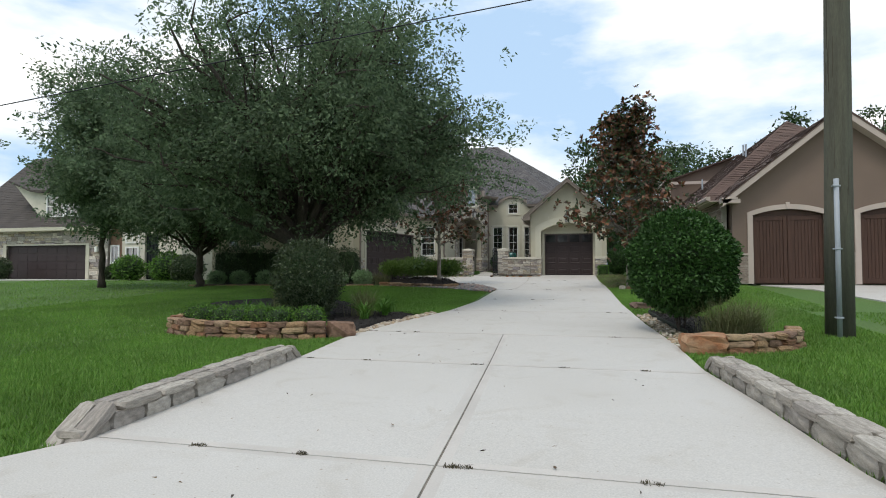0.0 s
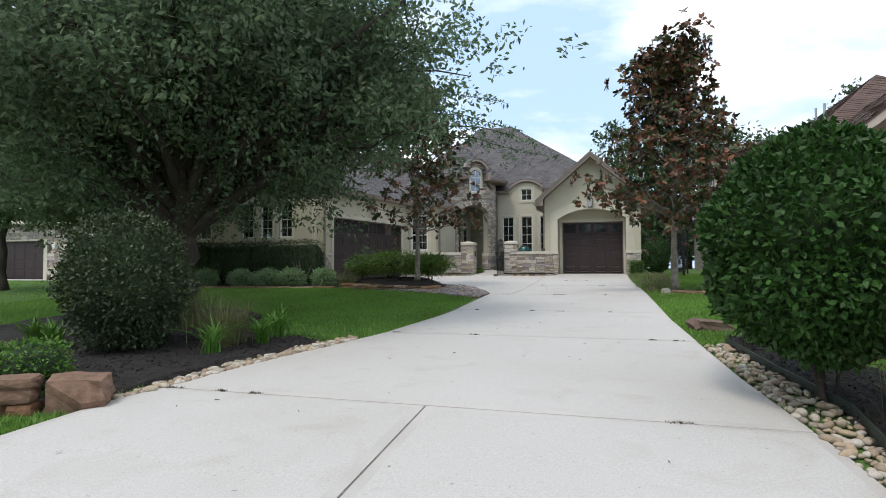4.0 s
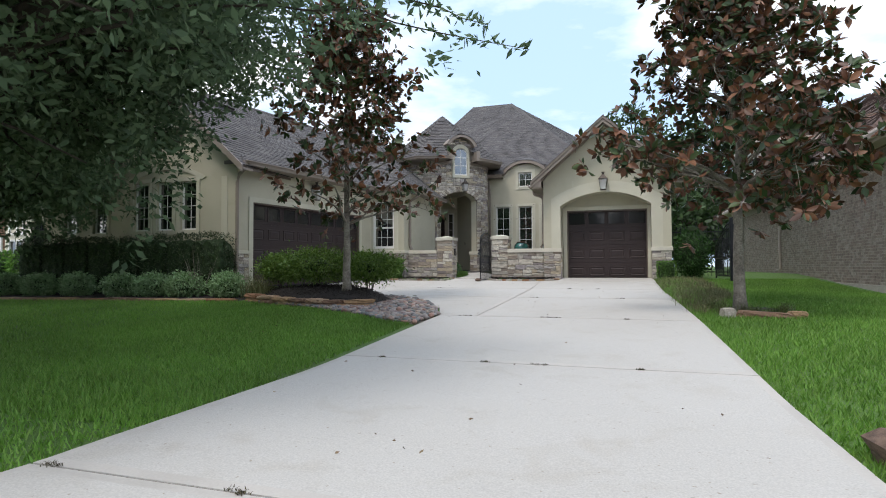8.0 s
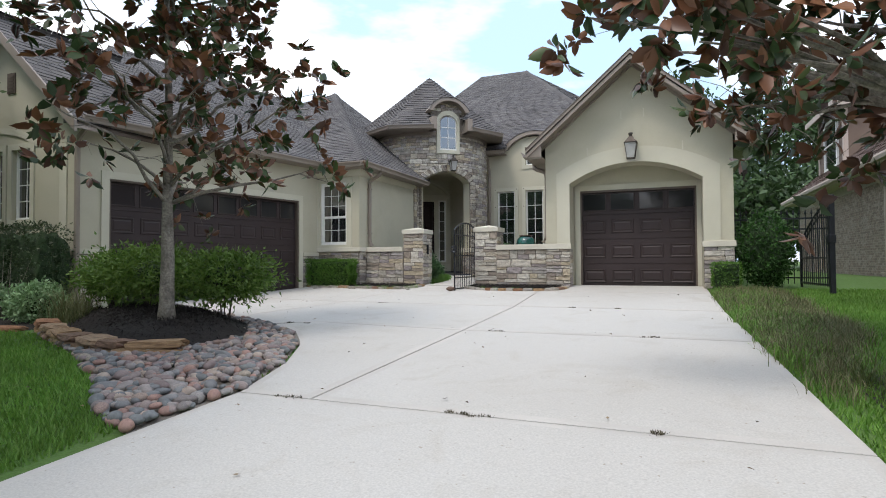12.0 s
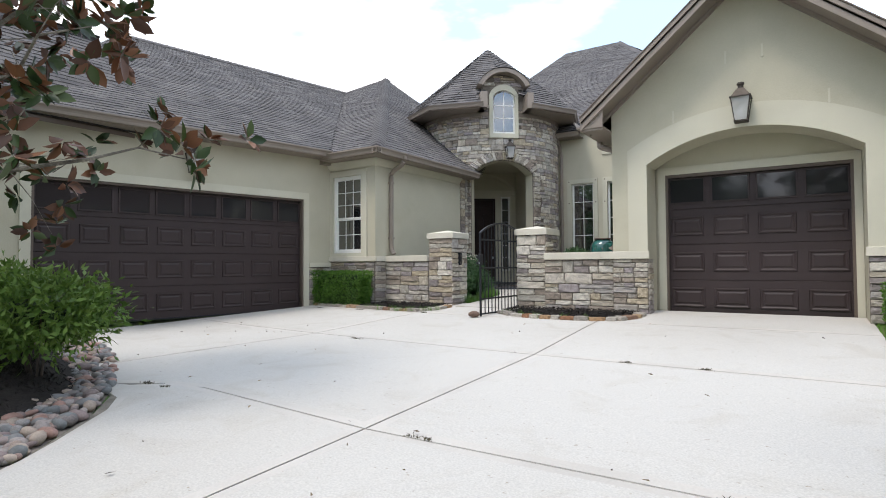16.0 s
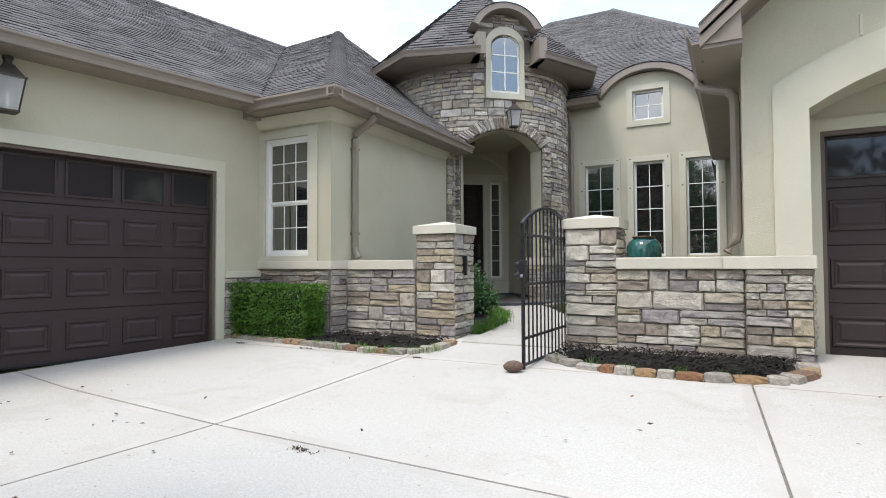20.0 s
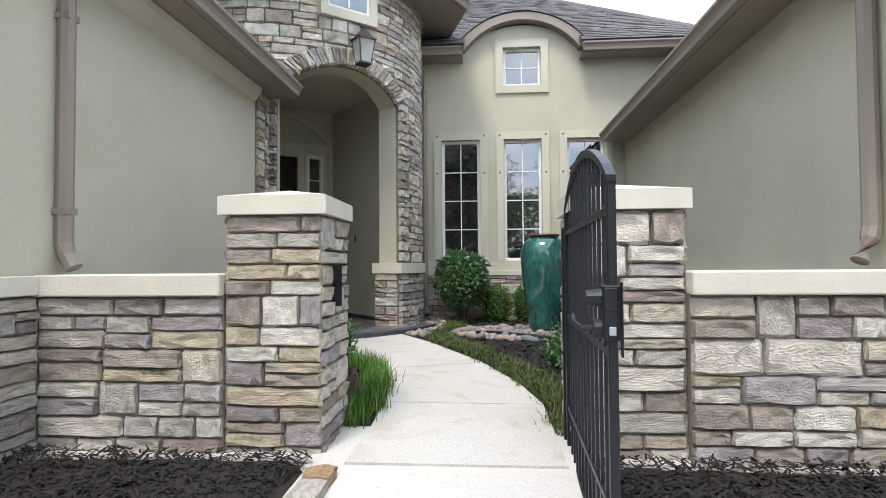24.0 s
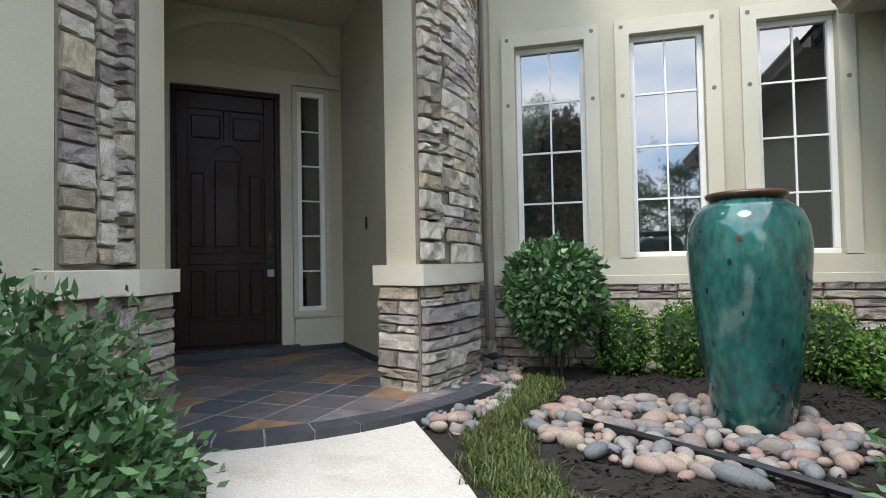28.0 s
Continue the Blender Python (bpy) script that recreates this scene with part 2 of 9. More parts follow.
BRICK = mat("pale_brick", (0.33, 0.27, 0.22), 0.9, var=0.3, scale=7, fine=60, bump=0.4, island="island", palette=[(0.34, 0.28, 0.23), (0.28, 0.225, 0.185), (0.38, 0.32, 0.27), (0.31, 0.24, 0.20)])
POLE = mat("weathered_pole_wood", (0.115, 0.115, 0.085), 0.95, var=0.45, scale=3, fine=30, bump=0.8, stretch=(5, 5, 0.3), tint=(0.06, 0.055, 0.045))
PVC = mat("grey_conduit", (0.34, 0.38, 0.42), 0.5, var=0.08, scale=3, fine=60, bump=0.03)
RUSTSTONE = mat("rust_sandstone", (0.36, 0.20, 0.10), 0.9, var=0.4, scale=6, fine=45, bump=0.7, island="object", palette=[(0.38, 0.24, 0.13), (0.30, 0.15, 0.08), (0.44, 0.31, 0.18), (0.25, 0.15, 0.10), (0.40, 0.27, 0.17)])
LIMEST = mat("pale_kerb_stone", (0.46, 0.40, 0.33), 0.9, var=0.35, scale=5, fine=50, bump=0.6, island="object", palette=[(0.44, 0.40, 0.345), (0.38, 0.345, 0.295), (0.49, 0.45, 0.39), (0.35, 0.315, 0.275)])
PEBBLE = mat("river_pebble", (0.3, 0.24, 0.21), 0.75, var=0.3, scale=9, fine=70, bump=0.15, island="island", palette=[(0.30, 0.24, 0.22), (0.36, 0.22, 0.18), (0.22, 0.22, 0.22), (0.42, 0.34, 0.28), (0.26, 0.20, 0.19), (0.34, 0.30, 0.28), (0.18, 0.19, 0.19)])
PEBBLE_O = mat("river_stone", (0.3, 0.24, 0.21), 0.7, var=0.3, scale=14, fine=90, bump=0.12, island="object", palette=[(0.26, 0.225, 0.21), (0.31, 0.215, 0.18), (0.19, 0.20, 0.205), (0.37, 0.315, 0.25), (0.22, 0.19, 0.18), (0.30, 0.28, 0.265), (0.15, 0.165, 0.17), (0.34, 0.26, 0.215)])
SLATE = mat("slate_tile", (0.1, 0.09, 0.09), 0.58, var=0.4, scale=9, fine=50, bump=0.35, island="object", palette=[(0.17, 0.155, 0.165), (0.085, 0.095, 0.115), (0.26, 0.165, 0.10), (0.125, 0.115, 0.125), (0.11, 0.135, 0.14), (0.19, 0.135, 0.115), (0.075, 0.08, 0.095)])
SLATE_EDGE = mat("blue_slate_edge", (0.052, 0.058, 0.07), 0.5, var=0.3, scale=8, fine=50, bump=0.25)
GROUT = mat("grout", (0.33, 0.31, 0.29), 0.95, var=0.2, scale=6, fine=60)
# dark colour that paints the shade inside shrubs
SHADECORE = mat("shade_core", (0.022, 0.050, 0.013), 0.9, var=0.5, scale=9, fine=40, bump=0.8)
SAGE = mat("sage_leaf", (0.08, 0.13, 0.05), 0.55, var=0.3, scale=1, fine=8, bump=0, island="island", palette=[(0.15, 0.27, 0.11), (0.25, 0.41, 0.19), (0.37, 0.52, 0.30)], trans=0.15, spec=0.3)
AZALEA = mat("azalea_leaf", (0.08, 0.16, 0.03), 0.55, var=0.3, scale=1, fine=8, bump=0, island="island", palette=[(0.065, 0.135, 0.022), (0.11, 0.205, 0.034), (0.17, 0.27, 0.055)], trans=0.2, spec=0.3)
TANROCK = mat("tan_river_rock", (0.42, 0.35, 0.26), 0.8, var=0.3, scale=14, fine=90, bump=0.2, island="object", palette=[(0.46, 0.39, 0.29), (0.38, 0.29, 0.20), (0.53, 0.47, 0.37), (0.33, 0.27, 0.21), (0.48, 0.37, 0.25), (0.58, 0.53, 0.45)])
ORANGE = mat("orange_sandstone", (0.36, 0.16, 0.075), 0.9, var=0.7, scale=3.5, fine=40, bump=0.8, tint=(0.44, 0.31, 0.19))
stain(ORANGE, 2.2, 0.5, 0.7, (0.45, 0.36, 0.3), 0.6)
BROWNROCK = mat("brown_rock", (0.17, 0.11, 0.08), 0.85, var=0.4, scale=9, fine=50, bump=0.4)

# ---- geometry helpers ----
def part(name, bm, material, parent=None, label="", smooth=False):
    """Links a bmesh as one mesh object under a thing or a part."""
    me = bpy.data.meshes.new(name)
    bm.to_mesh(me)
    bm.free()
    if smooth:
        me.polygons.foreach_set("use_smooth", [True] * len(me.polygons))
    if material:
        me.materials.append(material)
    ob = new(name, me)
    if parent:
        ob.parent = parent
    if label:
        ob["label"] = label
    return ob


def empty(name, loc=(0, 0, 0), rz=0, label="", category="", group="", kind=""):
    ob = new(name)
    ob.matrix_basis = pose(*loc, 0, 0, rz)
    return tagged(ob, label, category, group, kind)


def box(bm, x0, x1, y0, y1, z0, z1, bevel=0.0):
    v = bmesh.ops.create_cube(bm, size=1, matrix=Matrix.LocRotScale(((x0 + x1) / 2, (y0 + y1) / 2, (z0 + z1) / 2), None, (abs(x1 - x0), abs(y1 - y0), abs(z1 - z0))))["verts"]
    if bevel:
        bmesh.ops.bevel(bm, geom=list({e for a in v for e in a.link_edges}), offset=bevel, segments=1, affect="EDGES")
    return bm


def boxes(*lists, bevel=0.0):
    bm = bmesh.new()
    for b in lists:
        box(bm, *b, bevel=bevel)
    return bm


def prism(bm, pts, y0, y1):
    """Extrudes a polygon of (x, z) points from y0 to y1."""
    a, b = [bm.verts.new((x, y0, z)) for x, z in pts], [bm.verts.new((x, y1, z)) for x, z in pts]
    bm.faces.new(a)
    bm.faces.new(b[::-1])
    for i in range(len(pts)):
        j = (i + 1) % len(pts)
        bm.faces.new((a[j], a[i], b[i], b[j]))
    bmesh.ops.recalc_face_normals(bm, faces=bm.faces)
    return bm


def slab(bm, pts, thick):
    """A thick plate whose top is the given 3D polygon."""
    a = [bm.verts.new(p) for p in pts]
    b = [bm.verts.new((p[0], p[1], p[2] - thick)) for p in pts]
    bm.faces.new(a)
    bm.faces.new(b[::-1])
    for i in range(len(pts)):
        j = (i + 1) % len(pts)
        bm.faces.new((a[j], a[i], b[i], b[j]))
    bmesh.ops.recalc_face_normals(bm, faces=bm.faces)
    return bm


def tube(bm, pts, radii, sides=8, cap=True):
    """A round tube through points."""
    rings, up = [], Vector((0.13, 0.21, 1)).normalized()
    pts = [Vector(p) for p in pts]
    for i, p in enumerate(pts):
        d = (pts[min(i + 1, len(pts) - 1)] - pts[max(i - 1, 0)]).normalized()
        s = d.cross(up if abs(d.dot(up)) < 0.95 else Vector((1, 0, 0))).normalized()
        t = d.cross(s)
        rr = radii[i] if isinstance(radii, (list, tuple)) else radii
        rings.append([bm.verts.new(p + s * rr * math.cos(k * math.tau / sides) + t * rr * math.sin(k * math.tau / sides)) for k in range(sides)])
    for a, b in zip(rings, rings[1:]):
        for k in range(sides):
            bm.faces.new((a[k], a[(k + 1) % sides], b[(k + 1) % sides], b[k]))
    if cap:
        bm.faces.new(rings[0][::-1])
        bm.faces.new(rings[-1])
    return bm


def lathe(bm, profile, sides=32, centre=(0, 0)):
    """Turns (radius, z) points round the upright axis."""
    rings = [[bm.verts.new((centre[0] + r * math.cos(k * math.tau / sides), centre[1] + r * math.sin(k * math.tau / sides), z)) for k in range(sides)] for r, z in profile]
    for a, b in zip(rings, rings[1:]):
        for k in range(sides):
            bm.faces.new((a[k], a[(k + 1) % sides], b[(k + 1) % sides], b[k]))
    bm.faces.new(rings[0][::-1])
    bm.faces.new(rings[-1])
    return bm


def wall_xz(bm, x0, x1, z0, z1, y0, y1, holes):
    """A wall along x with rectangular openings (x0, x1, z0, z1) that go through it."""
    xs = sorted({x0, x1, *[h[0] for h in holes], *[h[1] for h in holes]})
    zs = sorted({z0, z1, *[h[2] for h in holes], *[h[3] for h in holes]})
    for xa, xb in zip(xs, xs[1:]):
        run = None
        for za, zb in zip(zs, zs[1:]):
            solid = not any(h[0] < (xa + xb) / 2 < h[1] and h[2] < (za + zb) / 2 < h[3] for h in holes)
            if solid:
                run = (run[0], zb) if run else (za, zb)
            if run and (not solid or zb == zs[-1]):
                box(bm, xa, xb, y0, y1, *run)
                run = None
    return bm


GY = (-30, -5, -1, 1.5, 3.7, 7, 9.8, 12, 14.1, 16.4, 20.5, 24.2, 27, 30.5, 32, 34, 80)
GZ = (0.25, 0.22, 0.215, 0.155, 0.145, 0.16, 0.215, 0.31, 0.395, 0.46, 0.69, 0.855, 0.935, 1.12, 1.2, 1.3, 1.35)


def ground(y):
    return float(np.interp(y, GY, GZ))


def left_ground(y):
    """The side lawn to the west stays low."""
    return min(ground(y), 0.78)


# left wing: the garage wall runs at a slant; its frame has x along the gable wall, y along the garage wall
SLANT = -11.5
WING = pose(-9.93, 24.4, 0, 0, 0, SLANT)


# ---- ground, drive ----
bm = bmesh.new()
ys = [-600, -60, -30] + list(range(-10, 41)) + [60, 100, 900]
grid = [[bm.verts.new((x, y, left_ground(y) if x < -15 else ground(y))) for x in (-900, -60, -20, -10, 0, 10, 20, 60, 900)] for y in ys]
for a, b in zip(grid, grid[1:]):
    for i in range(8):
        bm.faces.new((a[i], a[i + 1], b[i + 1], b[i]))
tagged(part("ground", bm, SOIL), "mown green lawn over gently rising ground", "lawn", kind="structure")

LEFT_Y = (-9, 0, 2.7, 6.7, 8.4, 9.4, 11.2, 12.5, 13.8, 17, 20.7, 21.7, 22.6, 23.3, 23.9, 24.5, 25.0, 25.4, 30.4, 31.5)
LEFT_X = (-8.5, -4.5, -3.35, -3.7, -3.86, -3.93, -3.62, -3.27, -2.97, -2.76, -2.72, -3.05, -3.55, -4.2, -4.98, -6.2, -7.4, -9.72, -8.70, -8.5)
RIGHT_Y = (-9, 0, 3.1, 5.3, 7, 9.5, 11.6, 13.5, 16.1, 20.8, 24.1, 27, 32)
RIGHT_X = (6.8, 3.3, 2.21, 2.12, 1.98, 1.98, 1.8, 1.71, 1.63, 1.51, 1.41, 1.34, 1.3)


def left_edge(y):
    return float(np.interp(y, LEFT_Y, LEFT_X))


def right_edge(y):
    return float(np.interp(y, RIGHT_Y, RIGHT_X))


def strip(bm, y0, y1, xa, xb, top, depth, step=0.25):
    """A slab between two edges given as functions of y, following the ground."""
    n = max(1, round((y1 - y0) / step))
    rows = []
    for i in range(n + 1):
        y = y0 + (y1 - y0) * i / n
        a, b, z = xa(y), xb(y), ground(y)
        rows.append([bm.verts.new(p) for p in ((a, y, z + top), (b, y, z + top), (b, y, z + top - depth), (a, y, z + top - depth))])
    for p, q in zip(rows, rows[1:]):
        for k in range(4):
            bm.faces.new((p[k], p[(k + 1) % 4], q[(k + 1) % 4], q[k]))
    bm.faces.new(rows[0])
    bm.faces.new(rows[-1])
    bmesh.ops.recalc_face_normals(bm, faces=bm.faces)
    return bm


drive = empty("driveway", (0, 0, 0), label="pale broom-finished concrete driveway with sawn joints", category="driveway", kind="structure")
part("joint_bed", strip(bmesh.new(), -8.9, 31.3, lambda y: left_edge(y) + 0.02, lambda y: right_edge(y) - 0.02, 0.022, 0.03), JOINT, drive, "dark dirt in the joints")
JY = (-9, -4.9, -1.2, 2.75, 6.72, 9.88, 13.75, 17.25, 20.7, 24.06, 27.05, 29.72, 31.35)
BENT = {24.06: ((-9, -4.98, -4.43, -2.0, 1.4), (23.9, 23.9, 24.25, 24.04, 24.06)), 27.05: ((-9.6, -8.14, -5.75, -2.1, 1.4), (27.64, 27.41, 27.2, 27.06, 27.03))}


def joint_y(y, x):
    """Where the cross joint at about y runs at x: two of them bend on their way."""
    return float(np.interp(x, *BENT[y])) if y in BENT else y


def panel(y0, y1, xa, xb):
    """One concrete slab between two cross joints and two long edges, its rims a little rounded off."""
    bm = bmesh.new()
    n, cols = max(2, round((y1 - y0) / 0.25)), 8
    edge = 0.085 / (y1 - y0)
    ts = [0.0, edge, *[i / n for i in range(1, n)], 1 - edge, 1.0]
    n, cols, grid = n + 2, cols + 2, []
    for i, t in enumerate(ts):
        yc = y0 + (y1 - y0) * t
        a, b = xa(yc), xb(yc)
        row = []
        for k in range(cols + 1):
            x = (a, a + 0.085, *[a + (b - a) * j / (cols - 2) for j in range(1, cols - 2)], b - 0.085, b)[k]
            y = (joint_y(y0, x) + 0.009) * (1 - t) + (joint_y(y1, x) - 0.009) * t
            row.append(bm.verts.new((x, y, ground(y) + (0.029 if i in (0, n) or k in (0, cols) else 0.035))))
        grid.append(row)
    for p, q in zip(grid, grid[1:]):
        for k in range(cols):
            f = bm.faces.new((p[k], p[k + 1], q[k + 1], q[k]))
            f.material_index = int(p is grid[0] or q is grid[-1] or k in (0, cols - 1))
    rim = [grid[0][k] for k in range(cols + 1)] + [r_[-1] for r_ in grid[1:]] + [grid[-1][k] for k in range(cols - 1, -1, -1)] + [grid[i][0] for i in range(n - 1, 0, -1)]
    low = [bm.verts.new((v.co.x, v.co.y, v.co.z - 0.05)) for v in rim]
    for k in range(len(rim)):
        j = (k + 1) % len(rim)
        bm.faces.new((rim[k], low[k], low[j], rim[j]))
    bmesh.ops.recalc_face_normals(bm, faces=bm.faces)
    return bm


for y0, y1 in zip(JY, JY[1:]):
    splits = []
    if y1 < 10:
        splits = [lambda y: -0.355 - 0.0685 * y]
    elif y0 > 20:
        splits = [lambda y: float(np.interp(y, (20.7, 24.1, 27.06, 29.7), (-2.04, -2.0, -2.09, -2.22)))]
        if y0 > 24:
            splits = [lambda y: float(np.interp(y, (24.2, 25, 27.2, 29.7), (-6.2, -6.12, -5.75, -5.66))), *splits]
    edges = [left_edge, *splits, right_edge]
    for k, (a, b) in enumerate(zip(edges, edges[1:])):
        ga, gb = (0.0 if k == 0 else 0.009), (0.0 if k == len(edges) - 2 else -0.009)
        part("concrete_panel", panel(y0, y1, lambda y: a(y) + ga, lambda y: b(y) + gb), CONCRETE, drive).data.materials.append(TROWELLED)

# ---- house: garage wing with the arched opening ----
house = empty("house", (0, 31, 1.1), label="beige stucco house with stone veneer, round turret and shingle roofs", category="house")
HB = house.matrix_basis.inverted()


def hpart(name, bm, material, label="", smooth=False, parent=None, m=None):
    """A part of the house, given in world metres (or in the frame m)."""
    bmesh.ops.transform(bm, matrix=HB @ m if m else HB, verts=bm.verts)
    if len(bm.verts) < 600:
        bmesh.ops.remove_doubles(bm, verts=bm.verts, dist=0.0002)
    return part(name, bm, material, parent or house, label, smooth)


def arch(x0, x1, spring, top, n=16, grow=0.0):
    """Points (x, z) of a flat arch from x0 to x1."""
    c, h = (x0 + x1) / 2, (x1 - x0) / 2
    rise = top - spring
    rad = (h * h + rise * rise) / (2 * rise)
    out = []
    for i in range(n + 1):
        x = x0 + (x1 - x0) * i / n
        out.append((x, spring + math.sqrt(max(0, rad * rad - (x - c) ** 2)) - (rad - rise)))
    return out


# ---- stone veneer: rough-faced ledge stones in broken courses ----
rng = random.Random(7)


def place(ob):
    """The world matrix of an object by its parents."""
    m = ob.matrix_basis.copy()
    while ob.parent:
        ob = ob.parent
        m = ob.matrix_basis @ m
    return m


def stone_mesh(seed, nx=6, nz=4):
    """A unit stone: x and z from -0.5 to 0.5, back at y 0, face round y -1."""
    rr = random.Random(seed)
    bm = bmesh.new()
    us, ws = [-0.5, -0.46, -0.2 + rr.uniform(-0.1, 0.1), 0.03 + rr.uniform(-0.08, 0.08), 0.27, 0.46, 0.5][:nx + 1], [-0.5, -0.41, rr.uniform(-0.12, 0.12), 0.4, 0.5][:nz + 1]
    g = {}
    for i, u in enumerate(us):
        for k, w in enumerate(ws):
            edge = i in (0, nx) or k in (0, nz)
            y = -0.42 + rr.uniform(-0.18, 0.18) if edge else -1.0 + rr.uniform(-0.4, 0.3)
            du, dw = (rr.uniform(-0.012, 0.012), rr.uniform(-0.045, 0.045))
            if i in (0, nx) and k in (0, nz):
                du, dw = du - u * rr.uniform(0.02, 0.09), dw - w * rr.uniform(0.1, 0.3)
            g[i, k] = bm.verts.new((u + du, y, w + dw))
    for i in range(nx):
        for k in range(nz):
            bm.faces.new((g[i, k], g[i + 1, k], g[i + 1, k + 1], g[i, k + 1]))
    rim = [(i, 0) for i in range(nx + 1)] + [(nx, k) for k in range(1, nz + 1)] + [(i, nz) for i in range(nx - 1, -1, -1)] + [(0, k) for k in range(nz - 1, 0, -1)]
    back = [bm.verts.new((g[q].co.x, 0, g[q].co.z)) for q in rim]
    for a in range(len(rim)):
        b = (a + 1) % len(rim)
        bm.faces.new((g[rim[b]], g[rim[a]], back[a], back[b]))
    bmesh.ops.recalc_face_normals(bm, faces=bm.faces)
    me = bpy.data.meshes.new("stone")
    bm.to_mesh(me)
    bm.free()
    return me


STONE_MESHES = [stone_mesh(k) for k in range(14)]
for me in STONE_MESHES:
    me.materials.append(STONE)


def ashlar(length, z0, z1, big=1.0, seed=1, gap=0.009):
    """Broken courses of stones as (x0, x1, z0, z1)."""
    rr, out, z = random.Random(seed), [], z0
    while z < z1 - 0.02:
        h = min(rr.choice((0.085, 0.105, 0.13, 0.165, 0.185)) * big, z1 - z)
        if z1 - z - h < 0.05:
            h = z1 - z
        x = 0.0
        while x < length - 0.01:
            w = rr.uniform(0.17, 0.46) * big
            if length - x - w < 0.12:
                w = length - x
            if h > 0.12 * big and rr.random() < 0.62:
                cut = h * rr.uniform(0.38, 0.62)
                for za, zb in ((z, z + cut), (z + cut, z + h)):
                    if w > 0.34 * big and rr.random() < 0.55:
                        m_ = x + w * rr.uniform(0.35, 0.65)
                        out += [(x, m_, za, zb), (m_, x + w, za, zb)]
                    else:
                        out.append((x, x + w, za, zb))
            else:
                out.append((x, x + w, z, z + h))
            x += w
        z += h
    g = gap / 2
    return [(a + g, b - g, c + g, d - g) for a, b, c, d in out]


def veneer(parent, m, length, z0, z1, seed=1, depth=0.027, big=1.0, joined=False, skip=None, name="stone"):
    """Stones on a wall whose frame m has x along the wall and -y outwards. joined: one mesh of kind stuff."""
    rr = random.Random(seed * 31 + 5)
    inv = place(parent).inverted()
    verts, faces = [], []
    for a, b, c, d in ashlar(length, z0, z1, big, seed):
        if skip and skip((a + b) / 2, (c + d) / 2):
            continue
        t = depth * rr.uniform(0.7, 1.35)
        local = inv @ m @ Matrix.LocRotScale(((a + b) / 2, 0, (c + d) / 2), Euler((0, rr.uniform(-0.012, 0.012), 0)), (b - a, t, d - c))
        me = rr.choice(STONE_MESHES)
        if joined:
            o = len(verts)
            verts += [local @ v.co for v in me.vertices]
            faces += [[o + i for i in p.vertices] for p in me.polygons]
        else:
            ob = new(name, me)
            ob.parent = parent
            ob.matrix_basis = local
    if joined:
        me = bpy.data.meshes.new("stonework")
        me.from_pydata(verts, [], faces)
        me.materials.append(STONE_J)
        ob = new("stonework", me)
        ob.parent = parent
        return tagged(ob, "irregular tan and grey ledge stones", kind="stuff")


def window_unit(w, h, cols, rows, m, frame_mat=None, bar=0.017, parent=None):
    """A framed window in the wall frame m: x from 0 to w, z from 0 to h, glass set in. Sub-parts: panes and bars."""
    fm = frame_mat or WHITE
    fw = 0.05
    fr = hpart("window", boxes((0, w, 0.0, 0.07, 0, fw), (0, w, 0.0, 0.07, h - fw, h), (0, fw, 0.0, 0.07, fw, h - fw), (w - fw, w, 0.0, 0.07, fw, h - fw), bevel=0.006), fm, "white vinyl window frame", m=m, parent=parent)
    lw, lh = w - 2 * fw, h - 2 * fw
    hpart("pane", boxes((fw, w - fw, 0.04, 0.05, fw, h - fw)), GLASSDARK, "dark reflecting glass", m=m, parent=fr)
    for c in range(1, cols):
        x = fw + lw * c / cols
        hpart("glazing_bar", boxes((x - bar / 2, x + bar / 2, 0.028, 0.04, fw, h - fw)), fm, m=m, parent=fr)
    for r_ in range(1, rows):
        z = fw + lh * r_ / rows
        hpart("glazing_bar", boxes((fw, w - fw, 0.026, 0.039, z - bar / 2, z + bar / 2)), fm, m=m, parent=fr)
    return fr


def surround(x0, x1, z0, z1, wid, m, proud=0.03, mat_=None, sides=(1, 1, 1, 1)):
    """A raised stucco band round an opening (left, right, bottom, top)."""
    l, r_, b, t = [wid * s for s in sides]
    bs = []
    if l:
        bs.append((x0 - l, x0, -proud, 0, z0 - b, z1 + t))
    if r_:
        bs.append((x1, x1 + r_, -proud, 0, z0 - b, z1 + t))
    if b:
        bs.append((x0, x1, -proud, 0, z0 - b, z0))
    if t:
        bs.append((x0, x1, -proud, 0, z1, z1 + t))
    return hpart("window_surround", boxes(*bs), mat_ or STUCCO_TRIM, m=m)


